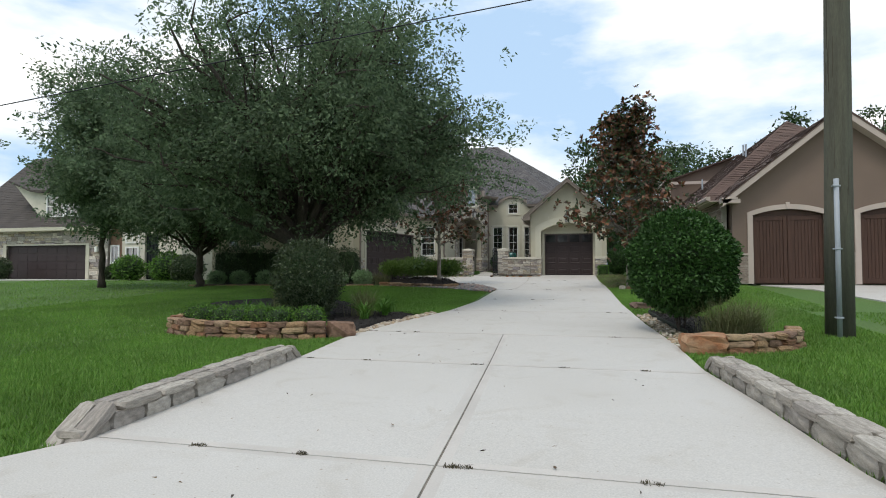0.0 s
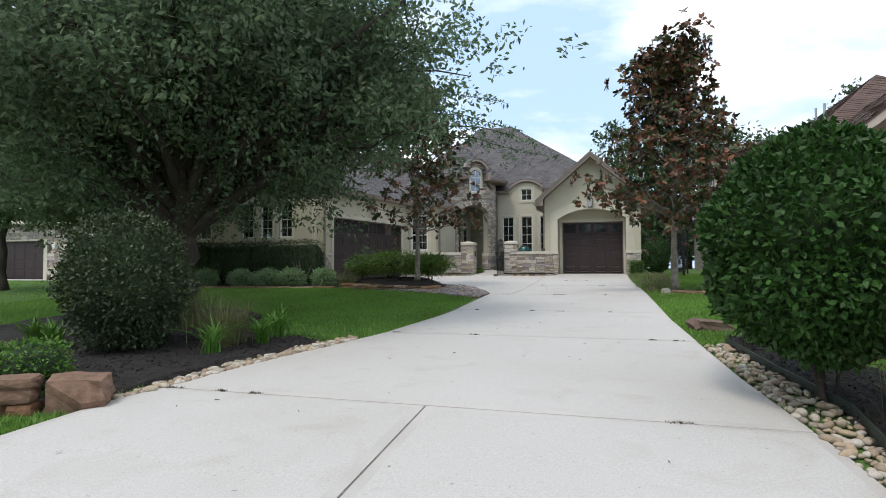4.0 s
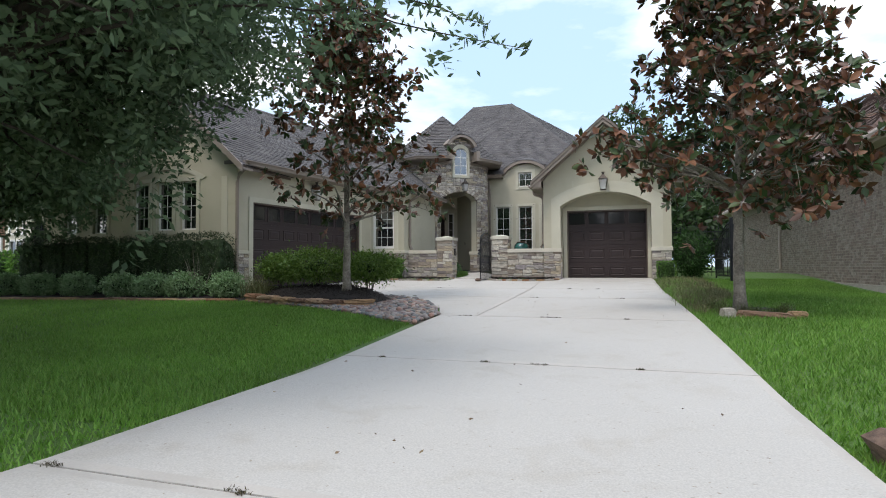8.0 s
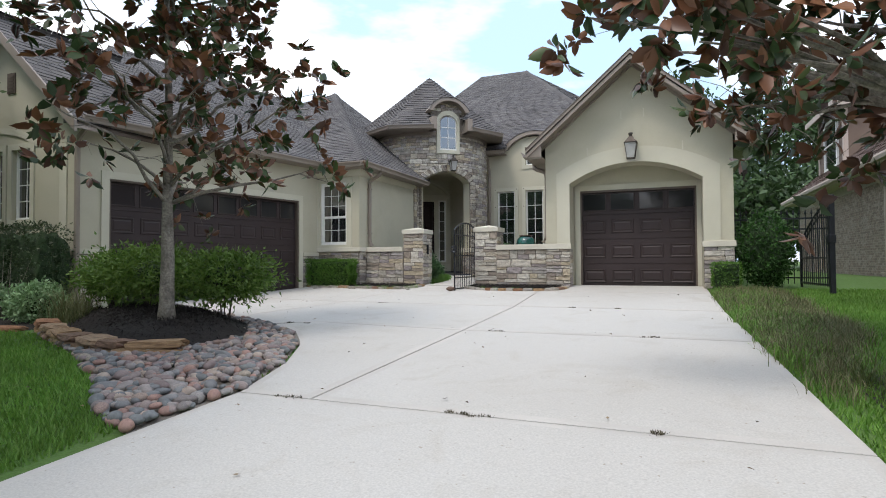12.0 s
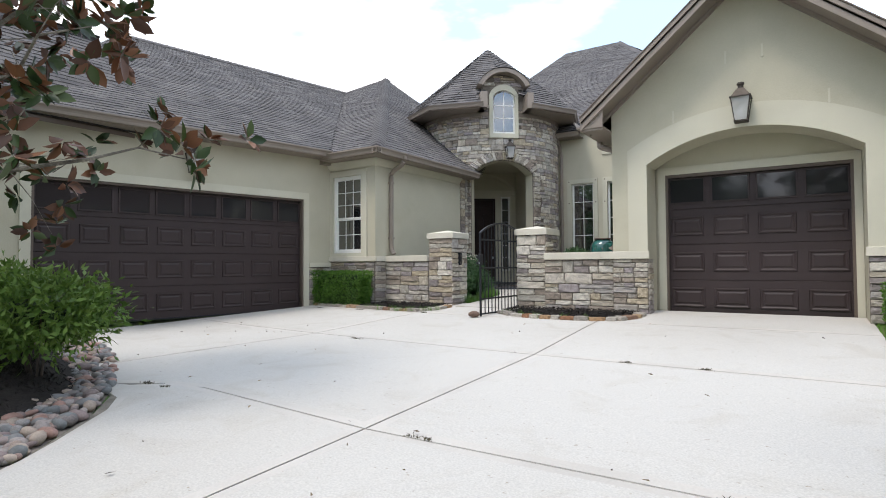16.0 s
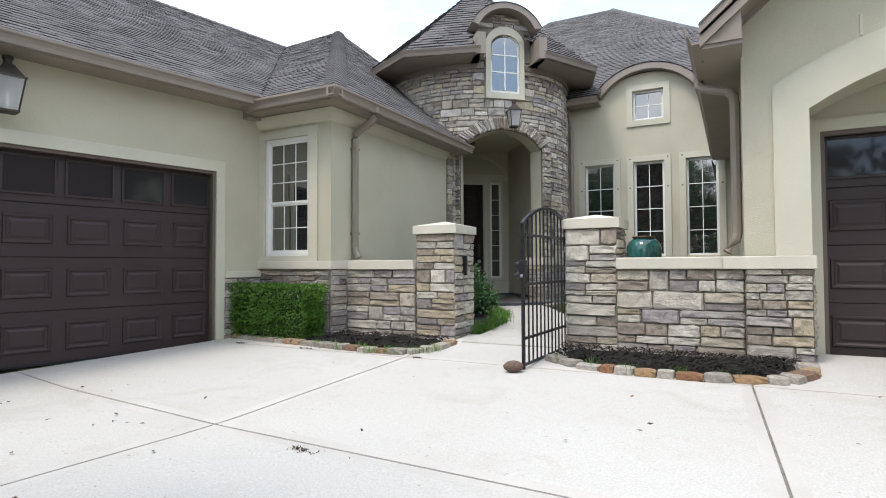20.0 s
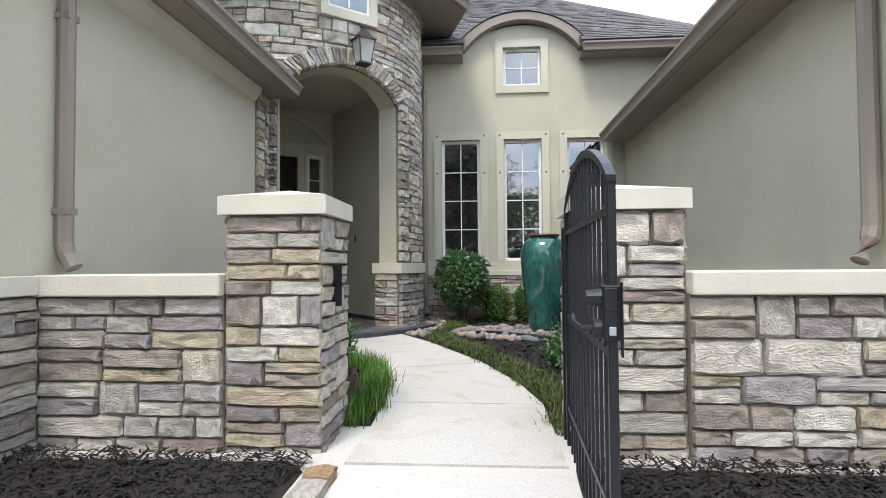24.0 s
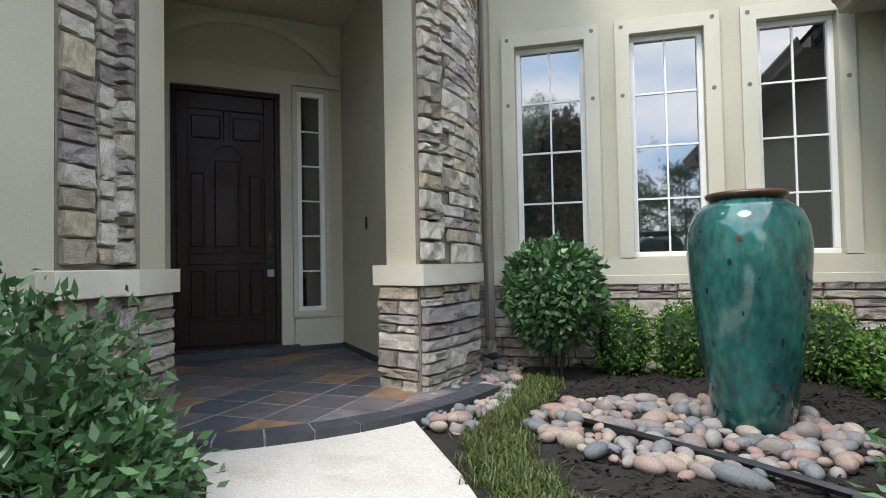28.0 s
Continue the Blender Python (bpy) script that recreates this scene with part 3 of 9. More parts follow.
def shingles(name, pts, base=0.08, course=0.145, tab=0.32, seed=3, mat_=None, label=""):
    """A roof slope: a deck under a 3D convex polygon whose first two corners are its eave, and rows of shingles on it (one joined part)."""
    P = [Vector(p) for p in pts]
    o, ux = P[0], (P[1] - P[0]).normalized()
    nrm = Vector((0, 0, 0))
    for i in range(1, len(P) - 1):
        nrm += (P[i] - P[0]).cross(P[i + 1] - P[0])
    nrm.normalize()
    if nrm.z < 0:
        nrm = -nrm
    uy = nrm.cross(ux).normalized()
    if uy.z < 0:
        uy = -uy
    flat = [((p - o).dot(ux), (p - o).dot(uy)) for p in P]
    top = max(f[1] for f in flat)
    deck = hpart(name, slab(bmesh.new(), [p - nrm * 0.03 for p in P], base), DARKTRIM, label or "shingled roof slope")
    rr = random.Random(seed)
    verts, faces, dark = [], [], []
    w = 0.0

    def span(y):
        xs = []
        for (xa, ya), (xb, yb) in zip(flat, flat[1:] + flat[:1]):
            if (ya - y) * (yb - y) <= 0 and abs(ya - yb) > 1e-6:
                xs.append(xa + (xb - xa) * (y - ya) / (yb - ya))
        return (min(xs), max(xs)) if len(xs) > 1 else None
    while w < top - 0.02:
        lo, hi = span(w + 0.02), span(min(w + course, top - 0.005))
        if lo and hi:
            a, b = max(lo[0], hi[0]) - 0.02, min(lo[1], hi[1]) + 0.02
            a, b = min(lo[0], hi[0]) * 0.5 + a * 0.5, max(lo[1], hi[1]) * 0.5 + b * 0.5
            x = a - rr.uniform(0, tab)
            while x < b:
                t = tab * rr.choice((0.45, 0.6, 0.8, 1.0, 1.25))
                xa, xb = max(x, a), min(x + t - 0.006, b)
                if xb - xa > 0.02:
                    lift = rr.choice((0.010, 0.013, 0.016))
                    sag = rr.choice((0.0, 0.0, 0.006, 0.012))
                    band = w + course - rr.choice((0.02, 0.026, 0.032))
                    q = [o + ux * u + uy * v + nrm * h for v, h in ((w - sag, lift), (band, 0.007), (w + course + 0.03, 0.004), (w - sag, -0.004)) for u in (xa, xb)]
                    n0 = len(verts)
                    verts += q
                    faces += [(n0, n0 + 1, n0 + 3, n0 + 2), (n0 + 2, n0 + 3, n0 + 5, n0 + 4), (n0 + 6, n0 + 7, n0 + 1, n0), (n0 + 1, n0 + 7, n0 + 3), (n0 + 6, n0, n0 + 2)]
                    # slot 1: the granule band, and the butt face with its shade painted in
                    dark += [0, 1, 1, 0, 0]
                x += t
        w += course
    me = bpy.data.meshes.new("shingles")
    me.from_pydata([HB @ v for v in verts], [], faces)
    me.materials.append(mat_ or SHINGLE)
    me.materials.append(SHINGLE_BAND_SHADE)
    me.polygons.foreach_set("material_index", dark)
    ob = new("shingles", me)
    ob.parent = house
    tagged(ob, "grey-brown laminated asphalt shingles", kind="stuff")
    return deck


def gutter(a, b, out, label="", soffit=0.42, cut_a=0.0, cut_b=0.0):
    """A taupe box gutter along an eave from a to b; out: unit vector away from the wall. With its fascia and soffit."""
    a, b, out = Vector(a), Vector(b), Vector(out)
    d = (b - a).normalized()
    prof = [(0.0, -0.13), (0.075, -0.13), (0.082, -0.085), (0.10, -0.05), (0.122, -0.03), (0.125, -0.026), (0.125, 0.0), (0.112, 0.0), (0.07, -0.11), (0.0, -0.11)]
    bm = bmesh.new()
    ra = [bm.verts.new(a + out * u + Vector((0, 0, w))) for u, w in prof]
    rb = [bm.verts.new(b + out * u + Vector((0, 0, w))) for u, w in prof]
    for i in range(len(prof)):
        j = (i + 1) % len(prof)
        bm.faces.new((ra[i], ra[j], rb[j], rb[i]))
    bm.faces.new(ra)
    bm.faces.new(rb[::-1])
    bmesh.ops.recalc_face_normals(bm, faces=bm.faces)
    g = hpart("gutter", bm, TAUPE, "taupe metal gutter")
    bm = bmesh.new()
    for u0, u1, w0, w1 in ((-0.03, 0.0, -0.14, 0.0), (-soffit, -0.03, -0.14, -0.12)):
        q = [bm.verts.new(p + out * u + Vector((0, 0, w))) for p in ((a, b) if u1 == 0.0 else (a + d * cut_a, b - d * cut_b)) for u, w in ((u0, w0), (u1, w0), (u1, w1), (u0, w1))]
        for f in ((0, 1, 2, 3), (7, 6, 5, 4), (0, 4, 5, 1), (1, 5, 6, 2), (2, 6, 7, 3), (3, 7, 4, 0)):
            bm.faces.new([q[k] for k in f])
    bmesh.ops.recalc_face_normals(bm, faces=bm.faces)
    hpart("soffit", bm, TAUPE, "taupe boxed soffit")
    return g


def downspout(pts, r_=0.05):
    bm = bmesh.new()
    tube(bm, pts, r_, 8)
    return hpart("downspout", bm, TAUPE, "taupe metal downspout")


B = 1.1
I4 = Matrix()
G0, G1, GR, GE, GP = -2.24, 1.88, -0.2, 4.67, 6.41
opening = arch(-1.66, 1.27, 3.66, 4.10)
bm = bmesh.new()
prism(bm, [(G0, B), (-1.66, B), (-1.66, 3.66), (G0, 3.66)], 30.76, 31.36)
prism(bm, [(1.27, B), (G1, B), (G1, 3.66), (1.27, 3.66)], 30.76, 31.36)
prism(bm, [(G0, 3.66), *opening, (G1, 3.66), (G1, GE), (GR, GP), (G0, GE)], 30.76, 31.36)
hpart("gable_wall", bm, STUCCO, "beige sand-finish stucco")
outer = arch(-1.97, 1.62, 3.92, 4.46)
bm = bmesh.new()
for (xa, za), (xb, zb), (xc, zc), (xd, zd) in zip(outer, outer[1:], opening, opening[1:]):
    prism(bm, [(xa, za), (xb, zb), (xd, zd), (xc, zc)], 30.735, 30.758)
prism(bm, [(-1.97, 2.22), (-1.66, 2.22), (-1.66, 3.66), (-1.97, 3.92)], 30.735, 30.758)
prism(bm, [(1.27, 2.22), (1.62, 2.22), (1.62, 3.92), (1.27, 3.66)], 30.735, 30.758)
hpart("arch_band", bm, STUCCO_TRIM, "raised smooth stucco band")
for x, z in ((-1.24, 4.3), (-0.46, 5.12), (0.04, 5.13), (0.86, 4.3)):
    hpart("stucco_notch", boxes((x, x + 0.025, 30.742, 30.758, z, z + 0.2)), STUCCO_TRIM)
hpart("side_wall", boxes((G0, G0 + 0.2, 31.36, 37.3, B, 4.6)), STUCCO)
hpart("side_wall", boxes((G1 - 0.2, G1, 31.36, 44, B, 4.6)), STUCCO)
hpart("recess_wall", wall_xz(bmesh.new(), G0 + 0.2, G1 - 0.2, B, 4.9, 31.42, 31.6, [(-1.5, 1.17, B, 3.55)]), STUCCO)
hpart("door_trim", boxes((-1.625, -1.5, 31.385, 31.47, B, 3.68), (1.17, 1.265, 31.385, 31.47, B, 3.68), (-1.5, 1.17, 31.385, 31.47, 3.55, 3.68)), STUCCO_TRIM)
hpart("door_stop", boxes((-1.5, -1.46, 31.40, 31.455, B, 3.55), (1.13, 1.17, 31.40, 31.455, B, 3.55), (-1.46, 1.13, 31.40, 31.455, 3.5, 3.55)), DARKTRIM)
# stone base of the garage wing, with its cast cap
pl_ = hpart("stone_backing", boxes((G0, -1.66, 30.745, 30.757, B, 2.1)), MORTAR)
veneer(pl_, pose(G0, 30.745, 0), 0.58, B + 0.06, 2.09, 11)
veneer(pl_, pose(-1.662, 30.745, 0, 0, 0, 90), 0.3, B + 0.06, 2.09, 12)
pl_ = hpart("stone_backing", boxes((1.27, G1, 30.745, 30.757, B, 2.1)), MORTAR)
veneer(pl_, pose(1.27, 30.745, 0), 0.61, B + 0.06, 2.09, 13)
hpart("base_cap", boxes((1.24, G1 + 0.03, 30.69, 30.757, 2.09, 2.22), bevel=0.006), CAST)
hpart("base_cap", boxes((G0 - 0.2, -1.63, 30.69, 30.732, 2.09, 2.22), bevel=0.006), CAST)
# courtyard side of the garage wing
pl_ = hpart("stone_backing", boxes((G0 - 0.012, G0 - 0.001, 31.1, 37.28, B, 2.05)), MORTAR)
veneer(pl_, pose(G0 - 0.012, 37.26, 0, 0, 0, -90), 6.1, 1.25, 2.04, 14)
hpart("base_cap", boxes((G0 - 0.06, G0 - 0.001, 31.1, 37.28, 2.05, 2.18), bevel=0.006), CAST)


def garage_door(width, height, cols, label):
    """A sectional door in its own frame: x along the door from its left edge, y into the garage."""
    d = empty("garage_door", label=label, category="garage door")
    part("back_panel", boxes((0, width, 0.032, 0.07, 0, height)), GARAGE, d)
    sh = height / 4
    for r in range(4):
        part("section", boxes((0.004, width - 0.004, 0.008, 0.03, r * sh + 0.004, (r + 1) * sh - 0.004), bevel=0.003), GARAGE, d)
        pw = width / cols
        for c in range(cols):
            x0, x1, z0, z1 = c * pw + 0.07, (c + 1) * pw - 0.07, r * sh + 0.15, (r + 1) * sh - 0.13
            if r == 3:
                z0, z1 = r * sh + 0.12, (r + 1) * sh - 0.10
                fr = part("window_frame", boxes((x0 - 0.03, x1 + 0.03, -0.012, 0.008, z0 - 0.03, z0), (x0 - 0.03, x1 + 0.03, -0.012, 0.008, z1, z1 + 0.03), (x0 - 0.03, x0, -0.012, 0.008, z0, z1), (x1, x1 + 0.03, -0.012, 0.008, z0, z1), bevel=0.004), GARAGE, d)
                part("pane", boxes((x0, x1, 0.0, 0.007, z0, z1)), GLASSGAR, fr, "dark glass")
            else:
                bm = bmesh.new()
                ring = [(0.0, 0.008), (0.010, -0.007), (0.028, -0.007), (0.045, 0.006), (0.06, 0.006), (0.085, -0.004)]
                loops = [[bm.verts.new((x0 + g, yy, z0 + g)), bm.verts.new((x1 - g, yy, z0 + g)), bm.verts.new((x1 - g, yy, z1 - g)), bm.verts.new((x0 + g, yy, z1 - g))] for g, yy in ring]
                for la, lb in zip(loops, loops[1:]):
                    for q in range(4):
                        bm.faces.new((la[q], la[(q + 1) % 4], lb[(q + 1) % 4], lb[q]))
                bm.faces.new(loops[-1])
                part("panel", bm, GARAGE, d)
    part("weather_seal", boxes((0, width, 0.0, 0.04, 0, 0.025)), IRON, d, "black rubber seal")
    return d


gd = garage_door(2.67, 2.45, 4, "dark brown panelled single garage door, closed, with a row of windows")
gd.matrix_basis = pose(-1.5, 31.47, B + 0.01)


# ---- left wing: front gable, slanted garage wall ----
bm = wall_xz(bmesh.new(), -14.52, -9.93, 0.6, 4.45, 24.4, 24.65, [(-11.91, -11.33, 2.69, 4.12), (-12.78, -12.20, 2.69, 4.12), (-13.66, -13.08, 2.69, 4.12)])
prism(bm, [(-14.52, 4.45), (-9.93, 4.45), (-12.2, 6.62)], 24.4, 24.65)
hpart("front_gable_wall", bm, STUCCO, "beige sand-finish stucco")
for x in (-11.91, -12.78, -13.66):
    window_unit(0.58, 1.43, 2, 4, pose(x, 24.47, 2.69))
    surround(x, x + 0.58, 2.69, 4.12, 0.12, pose(0, 24.4, 0))
bm = bmesh.new()
a_out, a_in = arch(-13.9, -11.0, 4.22, 4.62), arch(-13.76, -11.14, 4.14, 4.49)
for (xa, za), (xb, zb), (xc, zc), (xd, zd) in zip(a_out, a_out[1:], a_in, a_in[1:]):
    prism(bm, [(xa, za), (xb, zb), (xd, zd), (xc, zc)], 24.375, 24.398)
hpart("arch_band", bm, STUCCO_TRIM)
hpart("gable_vent", boxes((-12.08, -11.84, 24.37, 24.398, 5.3, 5.72), *[(-12.05, -11.87, 24.36, 24.37, 5.34 + k * 0.07, 5.38 + k * 0.07) for k in range(5)]), DARKTRIM, "dark slatted gable vent")
pl_ = hpart("stone_backing", boxes((-14.52, -9.93, 24.38, 24.398, 0.6, 1.95)), MORTAR)
veneer(pl_, pose(-14.2, 24.38, 0), 4.27, 0.7, 1.94, 21)
hpart("base_cap", boxes((-14.56, -9.9, 24.34, 24.398, 1.95, 2.07), bevel=0.006), CAST)
# recessed bay beside the gable
hpart("bay_wall", wall_xz(bmesh.new(), -19.0, -14.3, 0.6, 4.45, 25.6, 25.85, [(-18.0, -17.42, 2.75, 4.05), (-16.7, -16.08, 2.75, 4.05)]), STUCCO)
for x, w in ((-18.0, 0.58), (-16.7, 0.62)):
    window_unit(w, 1.3, 2, 4, pose(x, 25.67, 2.75))
    surround(x, x + w, 2.75, 4.05, 0.12, pose(0, 25.6, 0))
hpart("bay_return", boxes((-14.52, -14.28, 24.65, 25.6, 0.6, 4.45)), STUCCO)
hpart("base_cap", boxes((-19.0, -14.53, 25.54, 25.598, 1.95, 2.07), bevel=0.006), CAST)
hpart("bay_end_wall", boxes((-19.0, -18.76, 25.85, 32.0, 0.6, 4.45)), STUCCO)
hpart("corner_pilaster", boxes((-10.45, -10.25, 24.375, 24.398, 2.07, 4.2)), STUCCO_TRIM)
DG = WING @ pose(0, 0, 0, 0, 0, 90)
DGZ = 1.03
hpart("garage_wall", wall_xz(bmesh.new(), 0.0, 6.22, 0.7, 4.6, 0.0, 0.24, [(0.55, 5.5, 0.7, 3.49)]), STUCCO, m=DG)
gd2 = garage_door(4.95, 2.46, 8, "dark brown panelled double garage door, closed, with a row of windows")
gd2.matrix_basis = DG @ pose(0.55, 0.10, DGZ)
hpart("door_trim", boxes((0.40, 0.55, -0.03, 0, 0.8, 3.64), (5.5, 5.63, -0.03, 0, 0.9, 3.64), (0.55, 5.5, -0.03, 0, 3.49, 3.64)), STUCCO_TRIM, m=DG)
hpart("door_stop", boxes((0.55, 0.59, 0.0, 0.09, 0.8, 3.49), (5.46, 5.5, 0.0, 0.09, 0.8, 3.49), (0.59, 5.46, 0.0, 0.09, 3.45, 3.49)), DARKTRIM, m=DG)
for x0, x1, sd in ((0.0, 0.4, 22), (5.63, 6.2, 23)):
    pl_ = hpart("stone_backing", boxes((x0, x1, -0.015, 0, 0.85, 1.98)), MORTAR, m=DG)
    veneer(pl_, DG @ pose(x0, -0.015, 0), x1 - x0, 0.95, 1.97, sd)
    hpart("base_cap", boxes((x0, x1, -0.06, 0, 1.98, 2.08), bevel=0.006), STUCCO_TRIM, m=DG)

# ---- left front wall with the sash window; courtyard wall ----
hpart("front_wall", wall_xz(bmesh.new(), -8.72, -7.35, 0.9, 4.6, 30.5, 30.74, [(-8.6, -7.74, 2.29, 4.04)]), STUCCO)


def sash_window(w, h, meet, m):
    """A white single-hung window: three by three panes over three by two, with a meeting rail."""
    fr = hpart("window", boxes((0, w, 0, 0.07, 0, 0.055), (0, w, 0, 0.07, h - 0.055, h), (0, 0.055, 0, 0.07, 0.055, h - 0.055), (w - 0.055, w, 0, 0.07, 0.055, h - 0.055), bevel=0.006), WHITE, "white vinyl window frame", m=m)
    for z0, z1, rows, y in ((0.055, meet, 2, 0.045), (meet, h - 0.055, 3, 0.03)):
        sash = hpart("sash", boxes((0.055, w - 0.055, y, y + 0.025, z0, z0 + 0.035), (0.055, w - 0.055, y, y + 0.025, z1 - 0.03, z1), (0.055, 0.08, y, y + 0.025, z0 + 0.035, z1 - 0.03), (w - 0.08, w - 0.055, y, y + 0.025, z0 + 0.035, z1 - 0.03)), WHITE, m=m, parent=fr)
        hpart("pane", boxes((0.08, w - 0.08, y + 0.018, y + 0.023, z0 + 0.035, z1 - 0.03)), GLASSDARK, "dark reflecting glass", m=m, parent=fr)
        for c in (1, 2):
            x = 0.08 + (w - 0.16) * c / 3
            hpart("glazing_bar", boxes((x - 0.007, x + 0.007, y + 0.011, y + 0.0175, z0 + 0.035, z1 - 0.03)), WHITE, m=m, parent=fr)
        for r_ in range(1, rows):
            z = z0 + 0.035 + (z1 - z0 - 0.065) * r_ / rows
            hpart("glazing_bar", boxes((0.08, w - 0.08, y + 0.009, y + 0.0165, z - 0.007, z + 0.007)), WHITE, m=m, parent=fr)


sash_window(0.86, 1.75, 0.78, pose(-8.6, 30.52, 2.29))
hpart("window_surround", boxes((-8.7, -8.6, 30.47, 30.499, 2.215, 4.16), (-7.74, -7.58, 30.47, 30.499, 2.215, 4.16), (-8.6, -7.74, 30.47, 30.499, 4.04, 4.16), (-8.6, -7.74, 30.47, 30.499, 2.215, 2.29)), STUCCO_TRIM)
crown = [(0.0, 4.2), (0.035, 4.22), (0.10, 4.31), (0.115, 4.36), (0.0, 4.36)]
bm = bmesh.new()
rows = [[bm.verts.new((xc + u * sx, yc - u, z)) for u, z in crown] for xc, yc, sx in ((-8.72, 30.499, 0), (-7.35, 30.499, 1))]
rows.append([bm.verts.new((-7.35 + u, 34.0, z)) for u, z in crown])
for p, q in zip(rows, rows[1:]):
    for k in range(5):
        bm.faces.new((p[k], p[(k + 1) % 5], q[(k + 1) % 5], q[k]))
bmesh.ops.recalc_face_normals(bm, faces=bm.faces)
hpart("crown_moulding", bm, STUCCO_TRIM, "smooth stucco crown under the eave")
pl_ = hpart("stone_backing", boxes((-8.68, -7.34, 30.482, 30.498, 0.95, 2.05)), MORTAR)
veneer(pl_, pose(-8.66, 30.482, 0), 1.3, 1.0, 2.08, 24)
hpart("base_cap", boxes((-8.7, -7.29, 30.43, 30.469, 2.1, 2.215), bevel=0.006), CAST)
hpart("courtyard_wall", boxes((-7.59, -7.35, 30.74, 34.06, 0.9, 4.6)), STUCCO)
hpart("base_band", boxes((-7.349, -7.30, 30.85, 33.9, 2.0, 2.14), bevel=0.005), CAST)
pl_ = hpart("stone_backing", boxes((-7.349, -7.338, 30.47, 30.83, 1.1, 2.1)), MORTAR)
veneer(pl_, pose(-7.338, 30.48, 0, 0, 0, 90), 0.34, 1.14, 2.09, 61)
hpart("base_cap", boxes((-7.348, -7.285, 30.47, 30.83, 2.1, 2.215), bevel=0.005), CAST)
downspout([(-6.93, 31.0, 4.45), (-6.93, 31.0, 4.37), (-6.945, 31.0, 4.31), (-6.99, 31.0, 4.26), (-7.05, 31.0, 4.225), (-7.17, 31.0, 4.17), (-7.23, 31.0, 4.14), (-7.28, 31.0, 4.09), (-7.3, 31.0, 4.02), (-7.3, 31.0, 2.42), (-7.28, 31.0, 2.34), (-7.23, 31.0, 2.26)], 0.053)
hpart("pipe_strap", boxes((-7.36, -7.25, 30.95, 31.05, 2.6, 2.64), (-7.36, -7.25, 30.95, 31.05, 3.85, 3.89)), TAUPE)

# ---- low courtyard walls and gate posts, each a thing of its own ----
def low_wall(x0, x1, y0, seed):
    th = empty("garden_wall", (x0, y0, 1.1), label="low ledge-stone courtyard wall with a smooth cast cap", category="wall", group="courtyard walls")
    part("core", boxes((0, x1 - x0, 0.01, 0.29, -0.1, 1.0)), MORTAR, th)
    veneer(th, pose(x0, y0 + 0.012, 0), x1 - x0, 1.05, 2.085, seed, big=1.2)
    veneer(th, pose(x1, y0 + 0.288, 0, 0, 0, 180), x1 - x0, 1.1, 2.085, seed + 1)
    part("cap", boxes((0, x1 - x0, -0.055, 0.35, 0.99, 1.12), bevel=0.008), CAST, th, "smooth beige cast-stone cap")
    return th


def gate_post(x0, x1, y0, seed):
    th = empty("gate_post", (x0, y0, 1.1), label="square ledge-stone gate post with a pyramid cast cap", category="gate post", group="gate posts")
    w, d = x1 - x0, 0.58
    part("core", boxes((0.012, w - 0.012, 0.012, d - 0.012, -0.1, 1.47)), MORTAR, th)
    veneer(th, pose(x0 - 0.01, y0 + 0.012, 0), w + 0.02, 1.02, 2.565, seed, big=1.1)
    veneer(th, pose(x1 - 0.012, y0 - 0.01, 0, 0, 0, 90), d + 0.02, 1.05, 2.565, seed + 1)
    veneer(th, pose(x0 + 0.012, y0 + d + 0.01, 0, 0, 0, -90), d + 0.02, 1.05, 2.565, seed + 2)
    veneer(th, pose(x1 + 0.01, y0 + d - 0.012, 0, 0, 0, 180), w + 0.02, 1.1, 2.565, seed + 3)
    bm = bmesh.new()
    box(bm, -0.042, w + 0.042, -0.042, d + 0.042, 1.47, 1.58)
    top = [bm.verts.new(p) for p in ((-0.042, -0.042, 1.581), (w + 0.042, -0.042, 1.581), (w + 0.042, d + 0.042, 1.581), (-0.042, d + 0.042, 1.581))]
    tip = bm.verts.new((w / 2, d / 2, 1.65))
    for i in range(4):
        bm.faces.new((top[i], top[(i + 1) % 4], tip))
    part("cap", bm, CAST, th, "shallow pyramid cast-stone cap")
    return th


low_wall(-7.33, -6.18, 30.84, 31)
low_wall(-3.52, -2.245, 30.80, 35)
gate_post(-6.17, -5.6, 30.87, 41)
gate_post(-4.11, -3.53, 30.86, 46)
strike = empty("gate_strike", (-5.595, 31.16, 2.14), label="black steel strike plate on the gate post", category="gate hardware")
part("plate", boxes((0, 0.02, -0.065, 0.065, -0.13, 0.13), bevel=0.004), IRON, strike)
part("plate_lip", boxes((0.02, 0.06, -0.065, -0.05, -0.13, 0.13), bevel=0.003), IRON, strike)
for dz in (-0.06, 0.07):
    part("keyhole", tube(bmesh.new(), [(0.02, 0.01, dz), (0.026, 0.01, dz)], 0.018, 10), MORTAR, strike)

